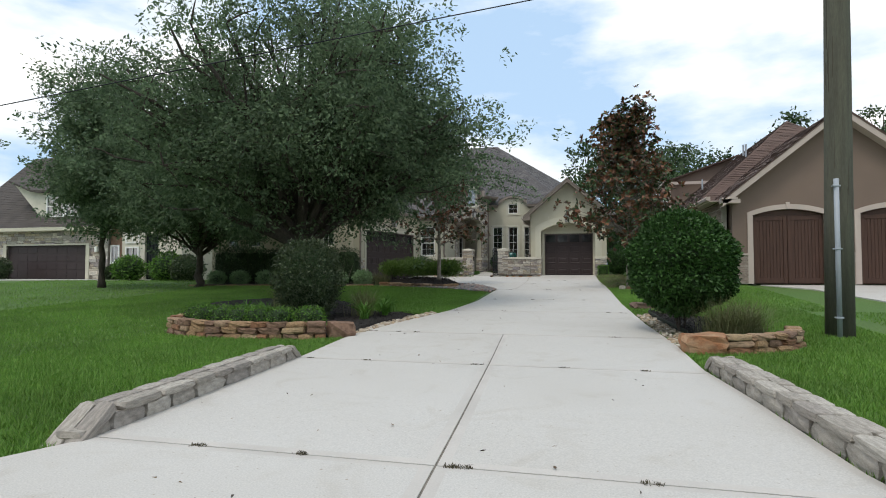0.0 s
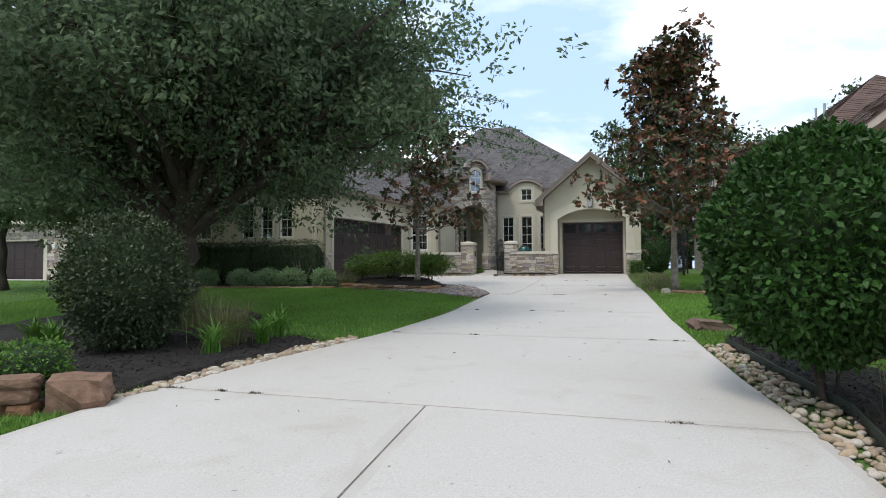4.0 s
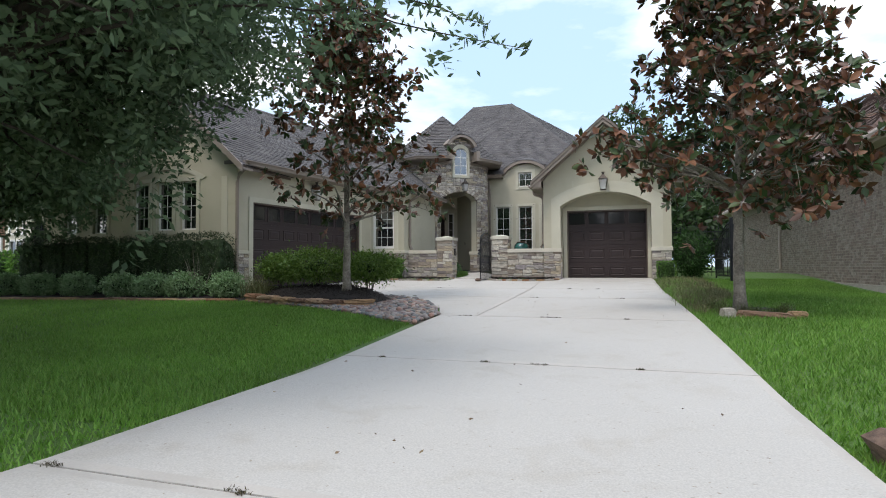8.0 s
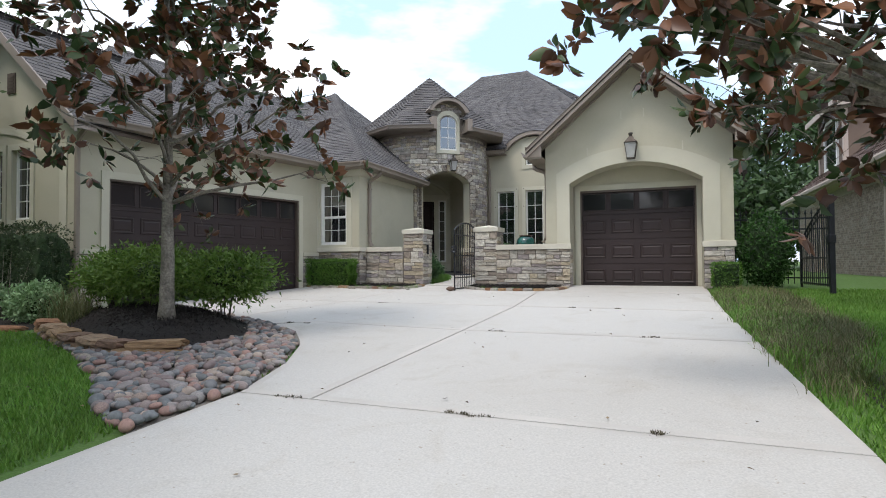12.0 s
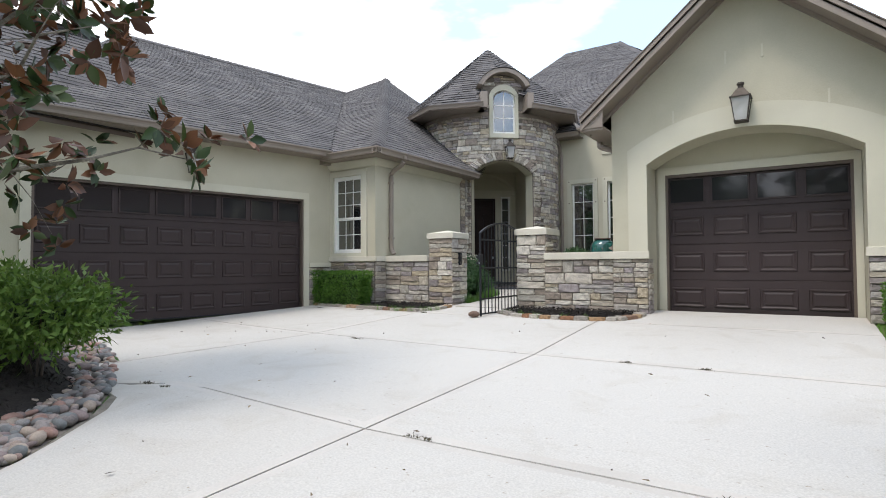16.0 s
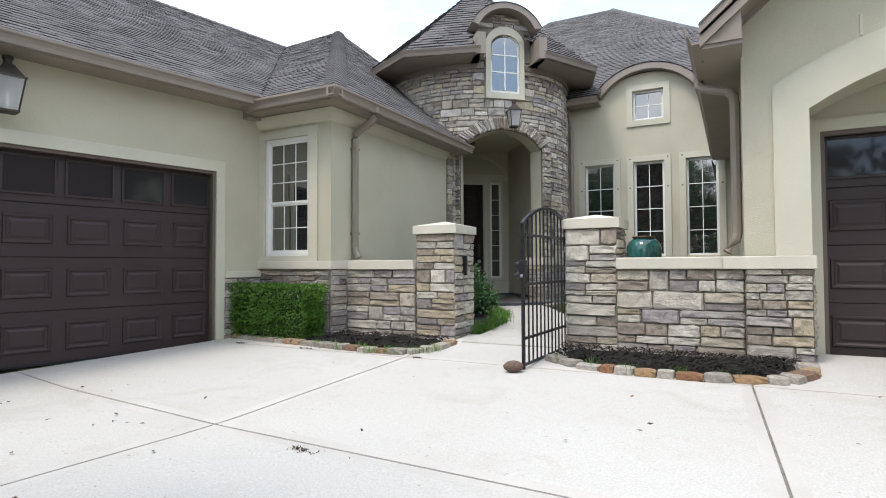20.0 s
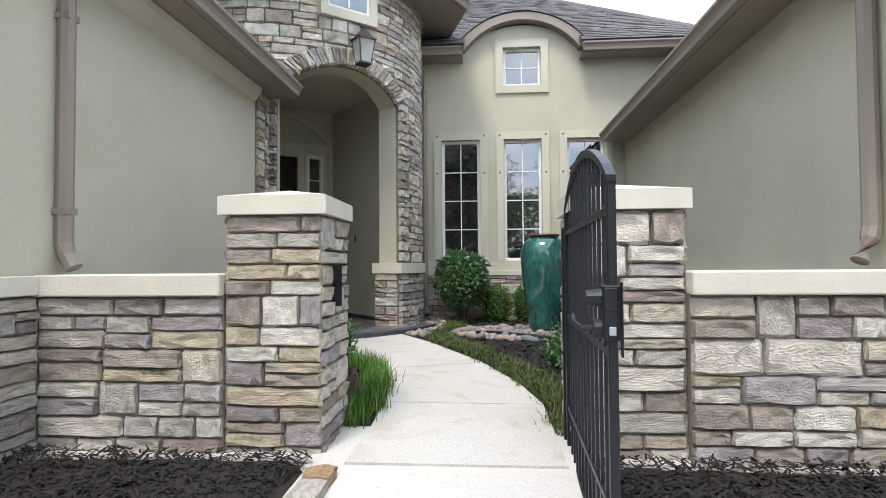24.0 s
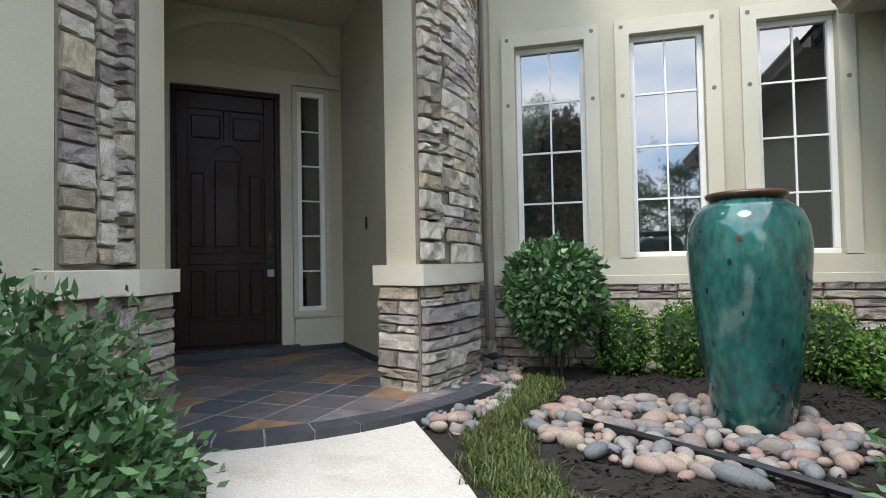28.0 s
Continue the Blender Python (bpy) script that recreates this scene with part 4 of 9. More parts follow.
# ---- window wall at the back of the courtyard ----
WW = [(-5.37, -4.70, 2.33, 4.43), (-4.29, -3.64, 2.33, 4.43), (-3.21, -2.58, 2.33, 4.43), (-4.29, -3.64, 5.36, 6.03)]
bm = wall_xz(bmesh.new(), -6.2, -2.24, 1.0, 6.1, 37.3, 37.55, WW)
prism(bm, [(-4.9, 6.1), *arch(-4.9, -3.05, 6.1, 6.42)[1:-1], (-3.05, 6.1)], 37.3, 37.55)
hpart("window_wall", bm, STUCCO, "beige sand-finish stucco")
for x0, x1, z0, z1 in WW[:3]:
    window_unit(x1 - x0, z1 - z0, 2, 4, pose(x0, 37.36, z0))
    surround(x0, x1, z0, z1, 0.13, pose(0, 37.3, 0), proud=0.035, sides=(1, 1, 0, 1))
    for zz in (4.5, 3.85):
        for xx in (x0 - 0.09, x1 + 0.05):
            hpart("shutter_plug", tube(bmesh.new(), [(xx + 0.02, 37.262, zz), (xx + 0.02, 37.267, zz)], 0.02, 10), MORTAR)
hpart("sill_band", boxes((-6.0, -2.25, 37.262, 37.299, 2.17, 2.32)), STUCCO_TRIM)
window_unit(0.65, 0.67, 2, 2, pose(-4.29, 37.36, 5.36))
surround(-4.29, -3.64, 5.36, 6.03, 0.13, pose(0, 37.3, 0), proud=0.035)
pl_ = hpart("stone_backing", boxes((-5.9, -2.26, 37.284, 37.298, 1.1, 2.05)), MORTAR)
veneer(pl_, pose(-5.9, 37.284, 0), 3.62, 1.28, 2.1, 51)
hpart("base_cap", boxes((-5.9, -2.3, 37.25, 37.283, 2.08, 2.168), bevel=0.005), STUCCO_TRIM)
# eyebrow dormer over the small window
bm = bmesh.new()
a_out, a_in = arch(-5.12, -2.83, 5.98, 6.58, 20), arch(-4.95, -3.0, 5.95, 6.45, 20)
for (xa, za), (xb, zb), (xc, zc), (xd, zd) in zip(a_out, a_out[1:], a_in, a_in[1:]):
    prism(bm, [(xa, za), (xb, zb), (xd, zd), (xc, zc)], 37.12, 37.34)
hpart("dormer_band", bm, TAUPE, "curved taupe eyebrow trim")
bm = bmesh.new()
for (xa, za), (xb, zb) in zip(a_out, a_out[1:]):
    q = [bm.verts.new(p) for p in ((xa, 37.1, za + 0.015), (xb, 37.1, zb + 0.015), (xb * 0.55 - 3.97 * 0.45, 38.9, zb + 0.5), (xa * 0.55 - 3.97 * 0.45, 38.9, za + 0.5))]
    bm.faces.new(q)
hpart("dormer_roof", bm, SHINGLE, "curved shingled eyebrow roof")
gutter((-6.0, 36.95, 5.92), (-4.98, 36.95, 5.92), (0, -1, 0), soffit=0.34)
gutter((-2.98, 36.95, 5.92), (-0.9, 36.95, 5.92), (0, -1, 0), soffit=0.34)
hpart("upper_wall", boxes((-2.238, -0.7, 37.3, 37.5, 4.4, 6.05)), STUCCO, "beige sand-finish stucco")
downspout([(-5.72, 37.0, 5.8), (-5.7, 37.2, 5.6), (-5.66, 37.24, 5.3), (-5.66, 37.24, 1.55), (-5.62, 37.15, 1.42)])

# ---- turret ----
TC, TR, HALF = (-7.79, 36.52), 2.12, 24.8
ENTRY = pose(TC[0], TC[1], 0, 0, 0, 40)
SPR, APX = 4.56, 4.9


def ring(bm, r0, r1, z_of, z1, a0, a1, step=2.5):
    """Upright ring segments between two angles from the entry's axis."""
    n = max(1, round((a1 - a0) / step))
    cols = []
    for i in range(n + 1):
        a = radians(a0 + (a1 - a0) * i / n - 90)
        zz = z_of(a0 + (a1 - a0) * i / n)
        cols.append([bm.verts.new((r * math.cos(a), r * math.sin(a), z)) for r, z in ((r1, zz), (r1, z1), (r0, z1), (r0, zz))])
    for p, q in zip(cols, cols[1:]):
        for k in range(4):
            bm.faces.new((p[k], p[(k + 1) % 4], q[(k + 1) % 4], q[k]))
    bm.faces.new(cols[0])
    bm.faces.new(cols[-1][::-1])
    return bm


def over_arch(a):
    h = TR * math.sin(radians(HALF))
    rad = (h * h + (APX - SPR) ** 2) / (2 * (APX - SPR))
    s = TR * math.sin(radians(a))
    return SPR + math.sqrt(max(0, rad * rad - s * s)) - (rad - (APX - SPR))


TWIN = (TR * radians(-8.5), TR * radians(8.5), 5.62, 6.98)
for r0, r1, mt, nm in ((TR - 0.34, TR - 0.04, STUCCO, "turret_lining"), (TR - 0.04, TR - 0.005, MORTAR, "turret_wall")):
    bm = bmesh.new()
    ring(bm, r0, r1, lambda a: 1.1, 6.55, HALF, 360 - HALF)
    ring(bm, r0, r1, over_arch, 6.55, -HALF, HALF)
    bmesh.ops.recalc_face_normals(bm, faces=bm.faces)
    hpart(nm, bm, mt, m=ENTRY)
# stones on the round wall
verts, faces, rr = [], [], random.Random(9)
A0, A1 = radians(-95), radians(95)
for a, b, c, d in ashlar(TR * (A1 - A0), 2.3, 6.32, 1.0, 61):
    mid, zm = (a + b) / 2 / TR + A0, (c + d) / 2
    deg = math.degrees(mid)
    if abs(deg) < HALF + 6.5 and zm < over_arch(min(abs(deg), HALF)) + 0.24:
        continue
    if abs(deg) < 11.5 and 5.45 < zm < 7.4:
        continue
    me = rr.choice(STONE_MESHES)
    lm = ENTRY @ pose(0, 0, 0, 0, 0, deg) @ Matrix.LocRotScale((0, -TR + 0.006, zm), None, (b - a, 0.03 * rr.uniform(0.7, 1.3), d - c))
    o = len(verts)
    verts += [HB @ lm @ v.co for v in me.vertices]
    faces += [[o + i for i in p.vertices] for p in me.polygons]
me = bpy.data.meshes.new("turret_stonework")
me.from_pydata(verts, [], faces)
me.materials.append(STONE_J)
ob = new("turret_stonework", me)
ob.parent = house
tagged(ob, "irregular tan and grey ledge stones on the round turret", kind="stuff")
# voussoirs and jamb stones round the arch
tw_ = bpy.data.objects["turret_wall"]
inv_t = place(tw_).inverted()
for k in range(21):
    deg = -HALF - 1 + (2 * HALF + 2) * (k + 0.5) / 21
    slope = math.degrees(math.atan2(over_arch(min(abs(deg) + 1, HALF)) - over_arch(max(abs(deg) - 1, 0)), TR * radians(2)))
    ob = new("arch_stone", rng.choice(STONE_MESHES))
    ob.parent = tw_
    ob.matrix_basis = inv_t @ ENTRY @ pose(0, 0, 0, 0, 0, deg) @ Matrix.LocRotScale((0, -TR + 0.006, over_arch(min(abs(deg), HALF)) + 0.125), Euler((0, radians(-slope if deg > 0 else slope) + radians(deg * 1.1), 0)), (0.088, 0.055, 0.24))
for side in (-1, 1):
    z = 2.32
    while z < SPR + 0.02:
        h = rng.choice((0.07, 0.09, 0.12, 0.15))
        ob = new("jamb_stone", rng.choice(STONE_MESHES))
        ob.parent = tw_
        ob.matrix_basis = inv_t @ ENTRY @ pose(0, 0, 0, 0, 0, side * (HALF + 3.2)) @ Matrix.LocRotScale((0, -TR + 0.006, z + h / 2), None, (0.225, 0.05, h - 0.012))
        z += h
# stone pier between the courtyard wall and the entry
pier = hpart("entry_pier", boxes((-7.75, -7.345, 34.062, 34.5, 1.1, 4.75)), MORTAR)
veneer(pier, pose(-7.345, 34.07, 0, 0, 0, 90), 0.22, 2.32, 4.62, 71, big=1.15)
veneer(pier, pose(-7.345, 34.3, 0, 0, 0, 90), 0.2, 2.32, 4.62, 72, big=1.3)
for a0, a1, sd in ((HALF - 0.5, HALF + 24, 73), (-HALF - 14, -HALF + 0.5, 77)):
    bm = bmesh.new()
    ring(bm, TR - 0.4, TR + 0.012, lambda a: 1.2, 2.15, a0, a1)
    bmesh.ops.recalc_face_normals(bm, faces=bm.faces)
    bs_ = hpart("column_base", bm, MORTAR, m=ENTRY)
    bm = bmesh.new()
    ring(bm, TR - 0.44, TR + 0.09, lambda a: 2.15, 2.30, a0 - 1.2, a1 + 1.2)
    bmesh.ops.recalc_face_normals(bm, faces=bm.faces)
    hpart("column_cap", bm, CAST, m=ENTRY)
    bi = place(bs_).inverted()
    rr = random.Random(sd)
    ln = radians(a1 - a0) * TR
    for a, b, c, d in ashlar(ln, 1.38, 2.145, 1.0, sd):
        ob = new("stone", rr.choice(STONE_MESHES))
        ob.parent = bs_
        ob.matrix_basis = bi @ ENTRY @ pose(0, 0, 0, 0, 0, a0 + math.degrees((a + b) / 2 / TR)) @ Matrix.LocRotScale((0, -TR - 0.01, (c + d) / 2), None, (b - a, 0.045, d - c))
    inner = a0 if a0 > 0 else a1
    mm = ENTRY @ pose(0, 0, 0, 0, 0, inner) @ (pose(0, -TR + 0.4, 0, 0, 0, -90) if a0 > 0 else pose(0, -TR - 0.01, 0, 0, 0, 90))
    veneer(bs_, mm, 0.40, 1.38, 2.145, sd + 2)
# the pier's own base beside the courtyard wall
bs_ = hpart("pier_base", boxes((-7.75, -7.30, 34.0, 34.45, 1.15, 2.15)), MORTAR)
veneer(bs_, pose(-7.30, 34.01, 0, 0, 0, 90), 0.42, 1.3, 2.145, 79)
hpart("pier_cap", boxes((-7.7, -7.22, 33.96, 34.5, 2.15, 2.30), bevel=0.006), CAST)
# turret window with its arched surround and little hood
TW = ENTRY @ pose(0, -TR - 0.02, 0)
fr = hpart("turret_window", prism(prism(bmesh.new(), [(-0.31, 5.64), (0.31, 5.64), (0.31, 6.65), *arch(-0.31, 0.31, 6.65, 6.84)[::-1][1:-1], (-0.31, 6.65)], 0.0, 0.03), [(-0.311, 5.64), (-0.2, 5.64), (-0.2, 5.7), (-0.311, 5.7)], -0.001, 0.0), WHITE, "white arched window frame", m=TW)
hpart("pane", prism(bmesh.new(), [(-0.265, 5.70), (0.265, 5.70), (0.265, 6.64), *arch(-0.265, 0.265, 6.64, 6.79)[::-1][1:-1], (-0.265, 6.64)], -0.008, -0.002), GLASSDARK, "sky-reflecting glass", m=TW, parent=fr)
hpart("glazing_bar", boxes((-0.012, 0.012, -0.018, -0.008, 5.70, 6.78)), WHITE, m=TW, parent=fr)
for z in (6.07, 6.42):
    hpart("glazing_bar", boxes((-0.265, 0.265, -0.016, -0.008, z - 0.012, z + 0.012)), WHITE, m=TW, parent=fr)
bm = bmesh.new()
box(bm, -0.41, -0.31, -0.05, 0.06, 5.52, 6.70)
box(bm, 0.31, 0.41, -0.05, 0.06, 5.52, 6.70)
box(bm, -0.31, 0.31, -0.05, 0.06, 5.52, 5.64)
o_, i_ = arch(-0.41, 0.41, 6.70, 7.0), arch(-0.31, 0.31, 6.65, 6.84)
for (xa, za), (xb, zb), (xc, zc), (xd, zd) in zip(o_, o_[1:], i_, i_[1:]):
    prism(bm, [(xa, za), (xb, zb), (xd, zd), (xc, zc)], -0.05, 0.06)
hpart("turret_surround", bm, STUCCO_TRIM, m=TW)
bm = bmesh.new()
o_, i_ = arch(-0.76, 0.70, 6.94, 7.39), arch(-0.62, 0.56, 6.90, 7.28)
for (xa, za), (xb, zb), (xc, zc), (xd, zd) in zip(o_, o_[1:], i_, i_[1:]):
    prism(bm, [(xa, za), (xb, zb), (xd, zd), (xc, zc)], -0.28, 0.3)
hood = hpart("window_hood", bm, TAUPE, "curved taupe hood trim", m=TW)
bm = bmesh.new()
for (xa, za), (xb, zb) in zip(o_, o_[1:]):
    bm.faces.new([bm.verts.new(p) for p in ((xa, -0.3, za + 0.012), (xb, -0.3, zb + 0.012), (xb * 0.4, 1.2, zb + 0.25), (xa * 0.4, 1.2, za + 0.25))])
hpart("hood_roof", bm, SHINGLE, m=TW)
for s_ in (-1, 1):
    hpart("hood_cheek", boxes((min(s_ * 0.55, s_ * 0.72), max(s_ * 0.55, s_ * 0.72), -0.5, 0.4, 6.24, 6.66)), TAUPE, m=TW)
pl_ = hpart("hood_wall", prism(bmesh.new(), [(-0.62, 6.3), (0.56, 6.3), (0.56, 6.90), *i_[::-1][1:-1], (-0.62, 6.90)], 0.0, 0.28), MORTAR, m=TW)
veneer(pl_, TW @ pose(-0.55, 0, 0), 1.1, 6.34, 7.25, 81, skip=lambda x, z: abs(x - 0.55) < 0.45 and z < 6.95 or z > 7.25 - 1.0 * (x - 0.55) ** 2)
# cone roof of shingles, with soffit and round gutter
EZ, ER = 6.37, 2.86


def octo(a):
    """How far an eight-sided eave lies in, as a share of its corner radius, at the angle a in degrees."""
    return math.cos(radians(22.5)) / math.cos(radians(a % 45 - 22.5))


def eave_band(prof, closed=True):
    """A band of (radius, z, follows the eight sides) points round the turret, open at the window."""
    bm = bmesh.new()
    angles = sorted({-76, 256, *range(-75, 256, 5)})
    cols = [[bm.verts.new((r_ * (octo(a) if f else 1) * math.cos(radians(a)), r_ * (octo(a) if f else 1) * math.sin(radians(a)), z)) for r_, z, f in prof] for a in angles]
    for p, q in zip(cols, cols[1:]):
        for k in range(len(prof)):
            bm.faces.new((p[k], p[(k + 1) % len(prof)], q[(k + 1) % len(prof)], q[k]))
    bm.faces.new(cols[0])
    bm.faces.new(cols[-1])
    bmesh.ops.recalc_face_normals(bm, faces=bm.faces)
    return bm


hpart("turret_soffit", eave_band([(TR - 0.05, EZ - 0.13, 0), (ER, EZ - 0.13, 1), (ER, EZ, 1), (TR - 0.05, EZ, 0)]), TAUPE, m=ENTRY)
bm = bmesh.new()
ring(bm, TR - 0.02, TR + 0.06, lambda a: EZ - 0.23, EZ - 0.13, 11.5, 360 - 11.5, 5)
bmesh.ops.recalc_face_normals(bm, faces=bm.faces)
hpart("turret_frieze", bm, TAUPE, m=ENTRY)
hpart("gutter", eave_band([(ER, EZ - 0.11, 1), (ER + 0.07, EZ - 0.11, 1), (ER + 0.09, EZ - 0.05, 1), (ER + 0.125, EZ, 1), (ER + 0.105, EZ, 1), (ER + 0.06, EZ - 0.09, 1), (ER, EZ - 0.09, 1)]), TAUPE, "taupe eight-sided gutter", m=ENTRY)
bm = bmesh.new()
for k in range(72):
    a0, a1 = radians(-90 + k * 5), radians(-85 + k * 5)
    t0 = 0.36 if min(k * 5 + 2.5, 357.5 - k * 5) < 14 else 0.0
    r_, z_ = ER * (1 - t0), EZ + (8.80 - EZ) * t0
    ra, rb = r_ * octo(-90 + k * 5), r_ * octo(-85 + k * 5)
    bm.faces.new([bm.verts.new(q) for q in ((ra * math.cos(a0), ra * math.sin(a0), z_), (rb * math.cos(a1), rb * math.sin(a1), z_), (0, 0, 8.80))])
hpart("turret_roof", bm, SHINGLE, "pointed shingled turret roof", m=ENTRY)
verts, faces, dark, rr = [], [], [], random.Random(4)
nrow, slope = 26, 8.82 - EZ
for i in range(nrow):
    t0, t1 = i / nrow, min(1, (i + 1.25) / nrow)
    r0, r1 = (ER + 0.04) * (1 - t0) + 0.015, (ER + 0.04) * (1 - t1) + 0.008
    for f in range(8):
        fa, fb = math.tau * f / 8, math.tau * (f + 1) / 8
        cnt = max(1, int(r0 * (fb - fa) / 0.24))
        off = rr.random()
        cuts = [0.0] + sorted(min(1, max(0, (k + off) / cnt + rr.uniform(-0.1, 0.1))) for k in range(cnt)) + [1.0]
        for ca, cb in zip(cuts, cuts[1:]):
            if cb - ca < 0.02:
                continue
            am = (math.degrees(fa + (fb - fa) * (ca + cb) / 2) + 90 + 180) % 360 - 180
            if abs(am) < 14 and t0 < 0.34:
                continue
            lift = rr.choice((0.010, 0.015, 0.02))
            def pt(r_, c, z):
                pa, pb = Vector((r_ * math.cos(fa), r_ * math.sin(fa), z)), Vector((r_ * math.cos(fb), r_ * math.sin(fb), z))
                return pa.lerp(pb, c)
            o = len(verts)
            z0, z1 = EZ + slope * t0, EZ + slope * t1
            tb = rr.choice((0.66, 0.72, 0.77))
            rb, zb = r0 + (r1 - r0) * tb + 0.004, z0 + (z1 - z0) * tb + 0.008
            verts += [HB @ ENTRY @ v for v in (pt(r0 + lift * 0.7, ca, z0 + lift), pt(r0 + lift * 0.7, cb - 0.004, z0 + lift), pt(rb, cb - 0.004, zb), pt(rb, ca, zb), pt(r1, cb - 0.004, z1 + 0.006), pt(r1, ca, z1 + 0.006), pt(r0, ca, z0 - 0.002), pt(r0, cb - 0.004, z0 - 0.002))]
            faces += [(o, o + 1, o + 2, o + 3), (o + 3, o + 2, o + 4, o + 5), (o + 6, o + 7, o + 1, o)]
            # band and butt both dark; on the butt the colour paints shade
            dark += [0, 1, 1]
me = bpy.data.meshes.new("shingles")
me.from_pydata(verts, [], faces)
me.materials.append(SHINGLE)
me.materials.append(SHINGLE_BAND_SHADE)
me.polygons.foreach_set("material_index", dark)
ob = new("shingles", me)
ob.parent = house
tagged(ob, "grey-brown laminated asphalt shingles", kind="stuff")

# ---- entry porch inside the turret ----
PZ = 1.40
DY = 0.55
hpart("porch_wall", wall_xz(bmesh.new(), -1.25, 1.0, 1.3, 5.2, DY, DY + 0.2, [(-0.74, 0.32, 1.3, 4.16), (0.50, 0.80, 1.82, 4.22)]), STUCCO, m=ENTRY)
hpart("porch_side_wall", boxes((1.0, 1.15, -1.65, DY + 0.2, 1.3, 5.2)), STUCCO, m=ENTRY)
hpart("porch_side_wall", boxes((-1.25, -1.1, -1.65, DY, 1.3, 5.2)), STUCCO, m=ENTRY)
hpart("porch_ceiling", boxes((-1.3, 1.3, -1.75, DY + 0.2, 5.0, 5.1)), STUCCO, m=ENTRY)
bm = bmesh.new()
o_, i_ = arch(-1.08, 0.98, 4.45, 4.95), arch(-0.98, 0.88, 4.42, 4.86)
for (xa, za), (xb, zb), (xc, zc), (xd, zd) in zip(o_, o_[1:], i_, i_[1:]):
    prism(bm, [(xa, za), (xb, zb), (xd, zd), (xc, zc)], DY - 0.06, DY - 0.002)
hpart("porch_arch_band", bm, STUCCO_TRIM, m=ENTRY)
hpart("porch_band", boxes((-1.08, 0.98, DY - 0.04, DY - 0.002, 4.28, 4.42)), STUCCO_TRIM, m=ENTRY)
hpart("door_casing", boxes((-0.86, -0.74, DY - 0.05, DY + 0.1, PZ, 4.28), (0.32, 0.44, DY - 0.05, DY + 0.1, PZ, 4.28), (-0.74, 0.32, DY - 0.05, DY + 0.1, 4.16, 4.28)), STUCCO_TRIM, m=ENTRY)
hpart("sidelight_panel", boxes((0.46, 0.98, DY - 0.02, DY - 0.001, PZ + 0.02, 1.74), (0.46, 0.98, DY - 0.04, DY - 0.02, 1.68, 1.74)), STUCCO_TRIM, m=ENTRY)
window_unit(0.30, 2.40, 1, 6, ENTRY @ pose(0.50, DY - 0.02, 1.82))
surround(0.50, 0.80, 1.82, 4.22, 0.05, ENTRY @ pose(0, DY, 0), proud=0.03)
door = empty("front_door", (0, 0, 0), label="closed dark mahogany front door with an arched centre panel", category="door")
door.matrix_basis = ENTRY @ pose(-0.72, DY + 0.03, PZ + 0.08)
dw, dh = 1.02, 2.66
part("leaf", boxes((0, dw, 0.02, 0.06, 0, dh)), DOORWOOD, door)
part("jamb_frame", boxes((-0.02, 0.03, -0.03, 0.06, 0, dh + 0.02), (dw - 0.03, dw + 0.02, -0.03, 0.06, 0, dh + 0.02), (0.03, dw - 0.03, -0.03, 0.06, dh - 0.03, dh + 0.02), bevel=0.004), DOORWOOD, door)
st = 0.11
part("stile", boxes((0.03, 0.03 + st, 0.0, 0.02, 0.03, dh - 0.03), bevel=0.006), DOORWOOD, door)
part("stile", boxes((dw - 0.03 - st, dw - 0.03, 0.0, 0.02, 0.03, dh - 0.03), bevel=0.006), DOORWOOD, door)
part("bottom_rail", boxes((0.14, dw - 0.14, 0.0, 0.02, 0.03, 0.28), bevel=0.006), DOORWOOD, door)
part("lock_rail", boxes((0.14, dw - 0.14, 0.0, 0.02, 0.86, 0.98), bevel=0.006), DOORWOOD, door)
part("top_rail", boxes((0.14, dw - 0.14, 0.0, 0.02, dh - 0.2, dh - 0.03), bevel=0.006), DOORWOOD, door)
part("top_mullion", boxes((dw / 2 - 0.03, dw / 2 + 0.03, 0.0, 0.02, 2.14, dh - 0.2), bevel=0.006), DOORWOOD, door)
bm = bmesh.new()
for k in range(14):
    a0, a1 = math.pi * k / 14, math.pi * (k + 1) / 14
    q0, q1 = [(dw / 2 + r_ * math.cos(a), 1.95 + r_ * math.sin(a)) for a in (a0,) for r_ in (0.145, 0.20)], [(dw / 2 + r_ * math.cos(a), 1.95 + r_ * math.sin(a)) for a in (a1,) for r_ in (0.145, 0.20)]
    prism(bm, [q0[0], q0[1], q1[1], q1[0]], -0.008, 0.02)
box(bm, dw / 2 - 0.20, dw / 2 - 0.145, -0.008, 0.02, 0.98, 1.95)
box(bm, dw / 2 + 0.145, dw / 2 + 0.20, -0.008, 0.02, 0.98, 1.95)
part("arched_moulding", bm, DOORWOOD, door)
for x0, x1, z0, z1 in ((0.16, 0.29, 1.04, 1.80), (dw - 0.29, dw - 0.16, 1.04, 1.80), (0.16, 0.29, 0.32, 0.80), (dw - 0.29, dw - 0.16, 0.32, 0.80), (0.39, dw - 0.39, 0.32, 0.80), (0.39, dw - 0.39, 1.04, 1.94), (0.17, 0.45, 2.16, 2.40), (dw - 0.45, dw - 0.17, 2.16, 2.40)):
    part("raised_panel", boxes((x0, x1, 0.004, 0.02, z0, z1), bevel=0.012), DOORWOOD, door)
part("handle_plate", boxes((dw - 0.11, dw - 0.06, -0.012, 0.0, 0.86, 1.2), bevel=0.004), BRONZE, door, "aged bronze handle set")
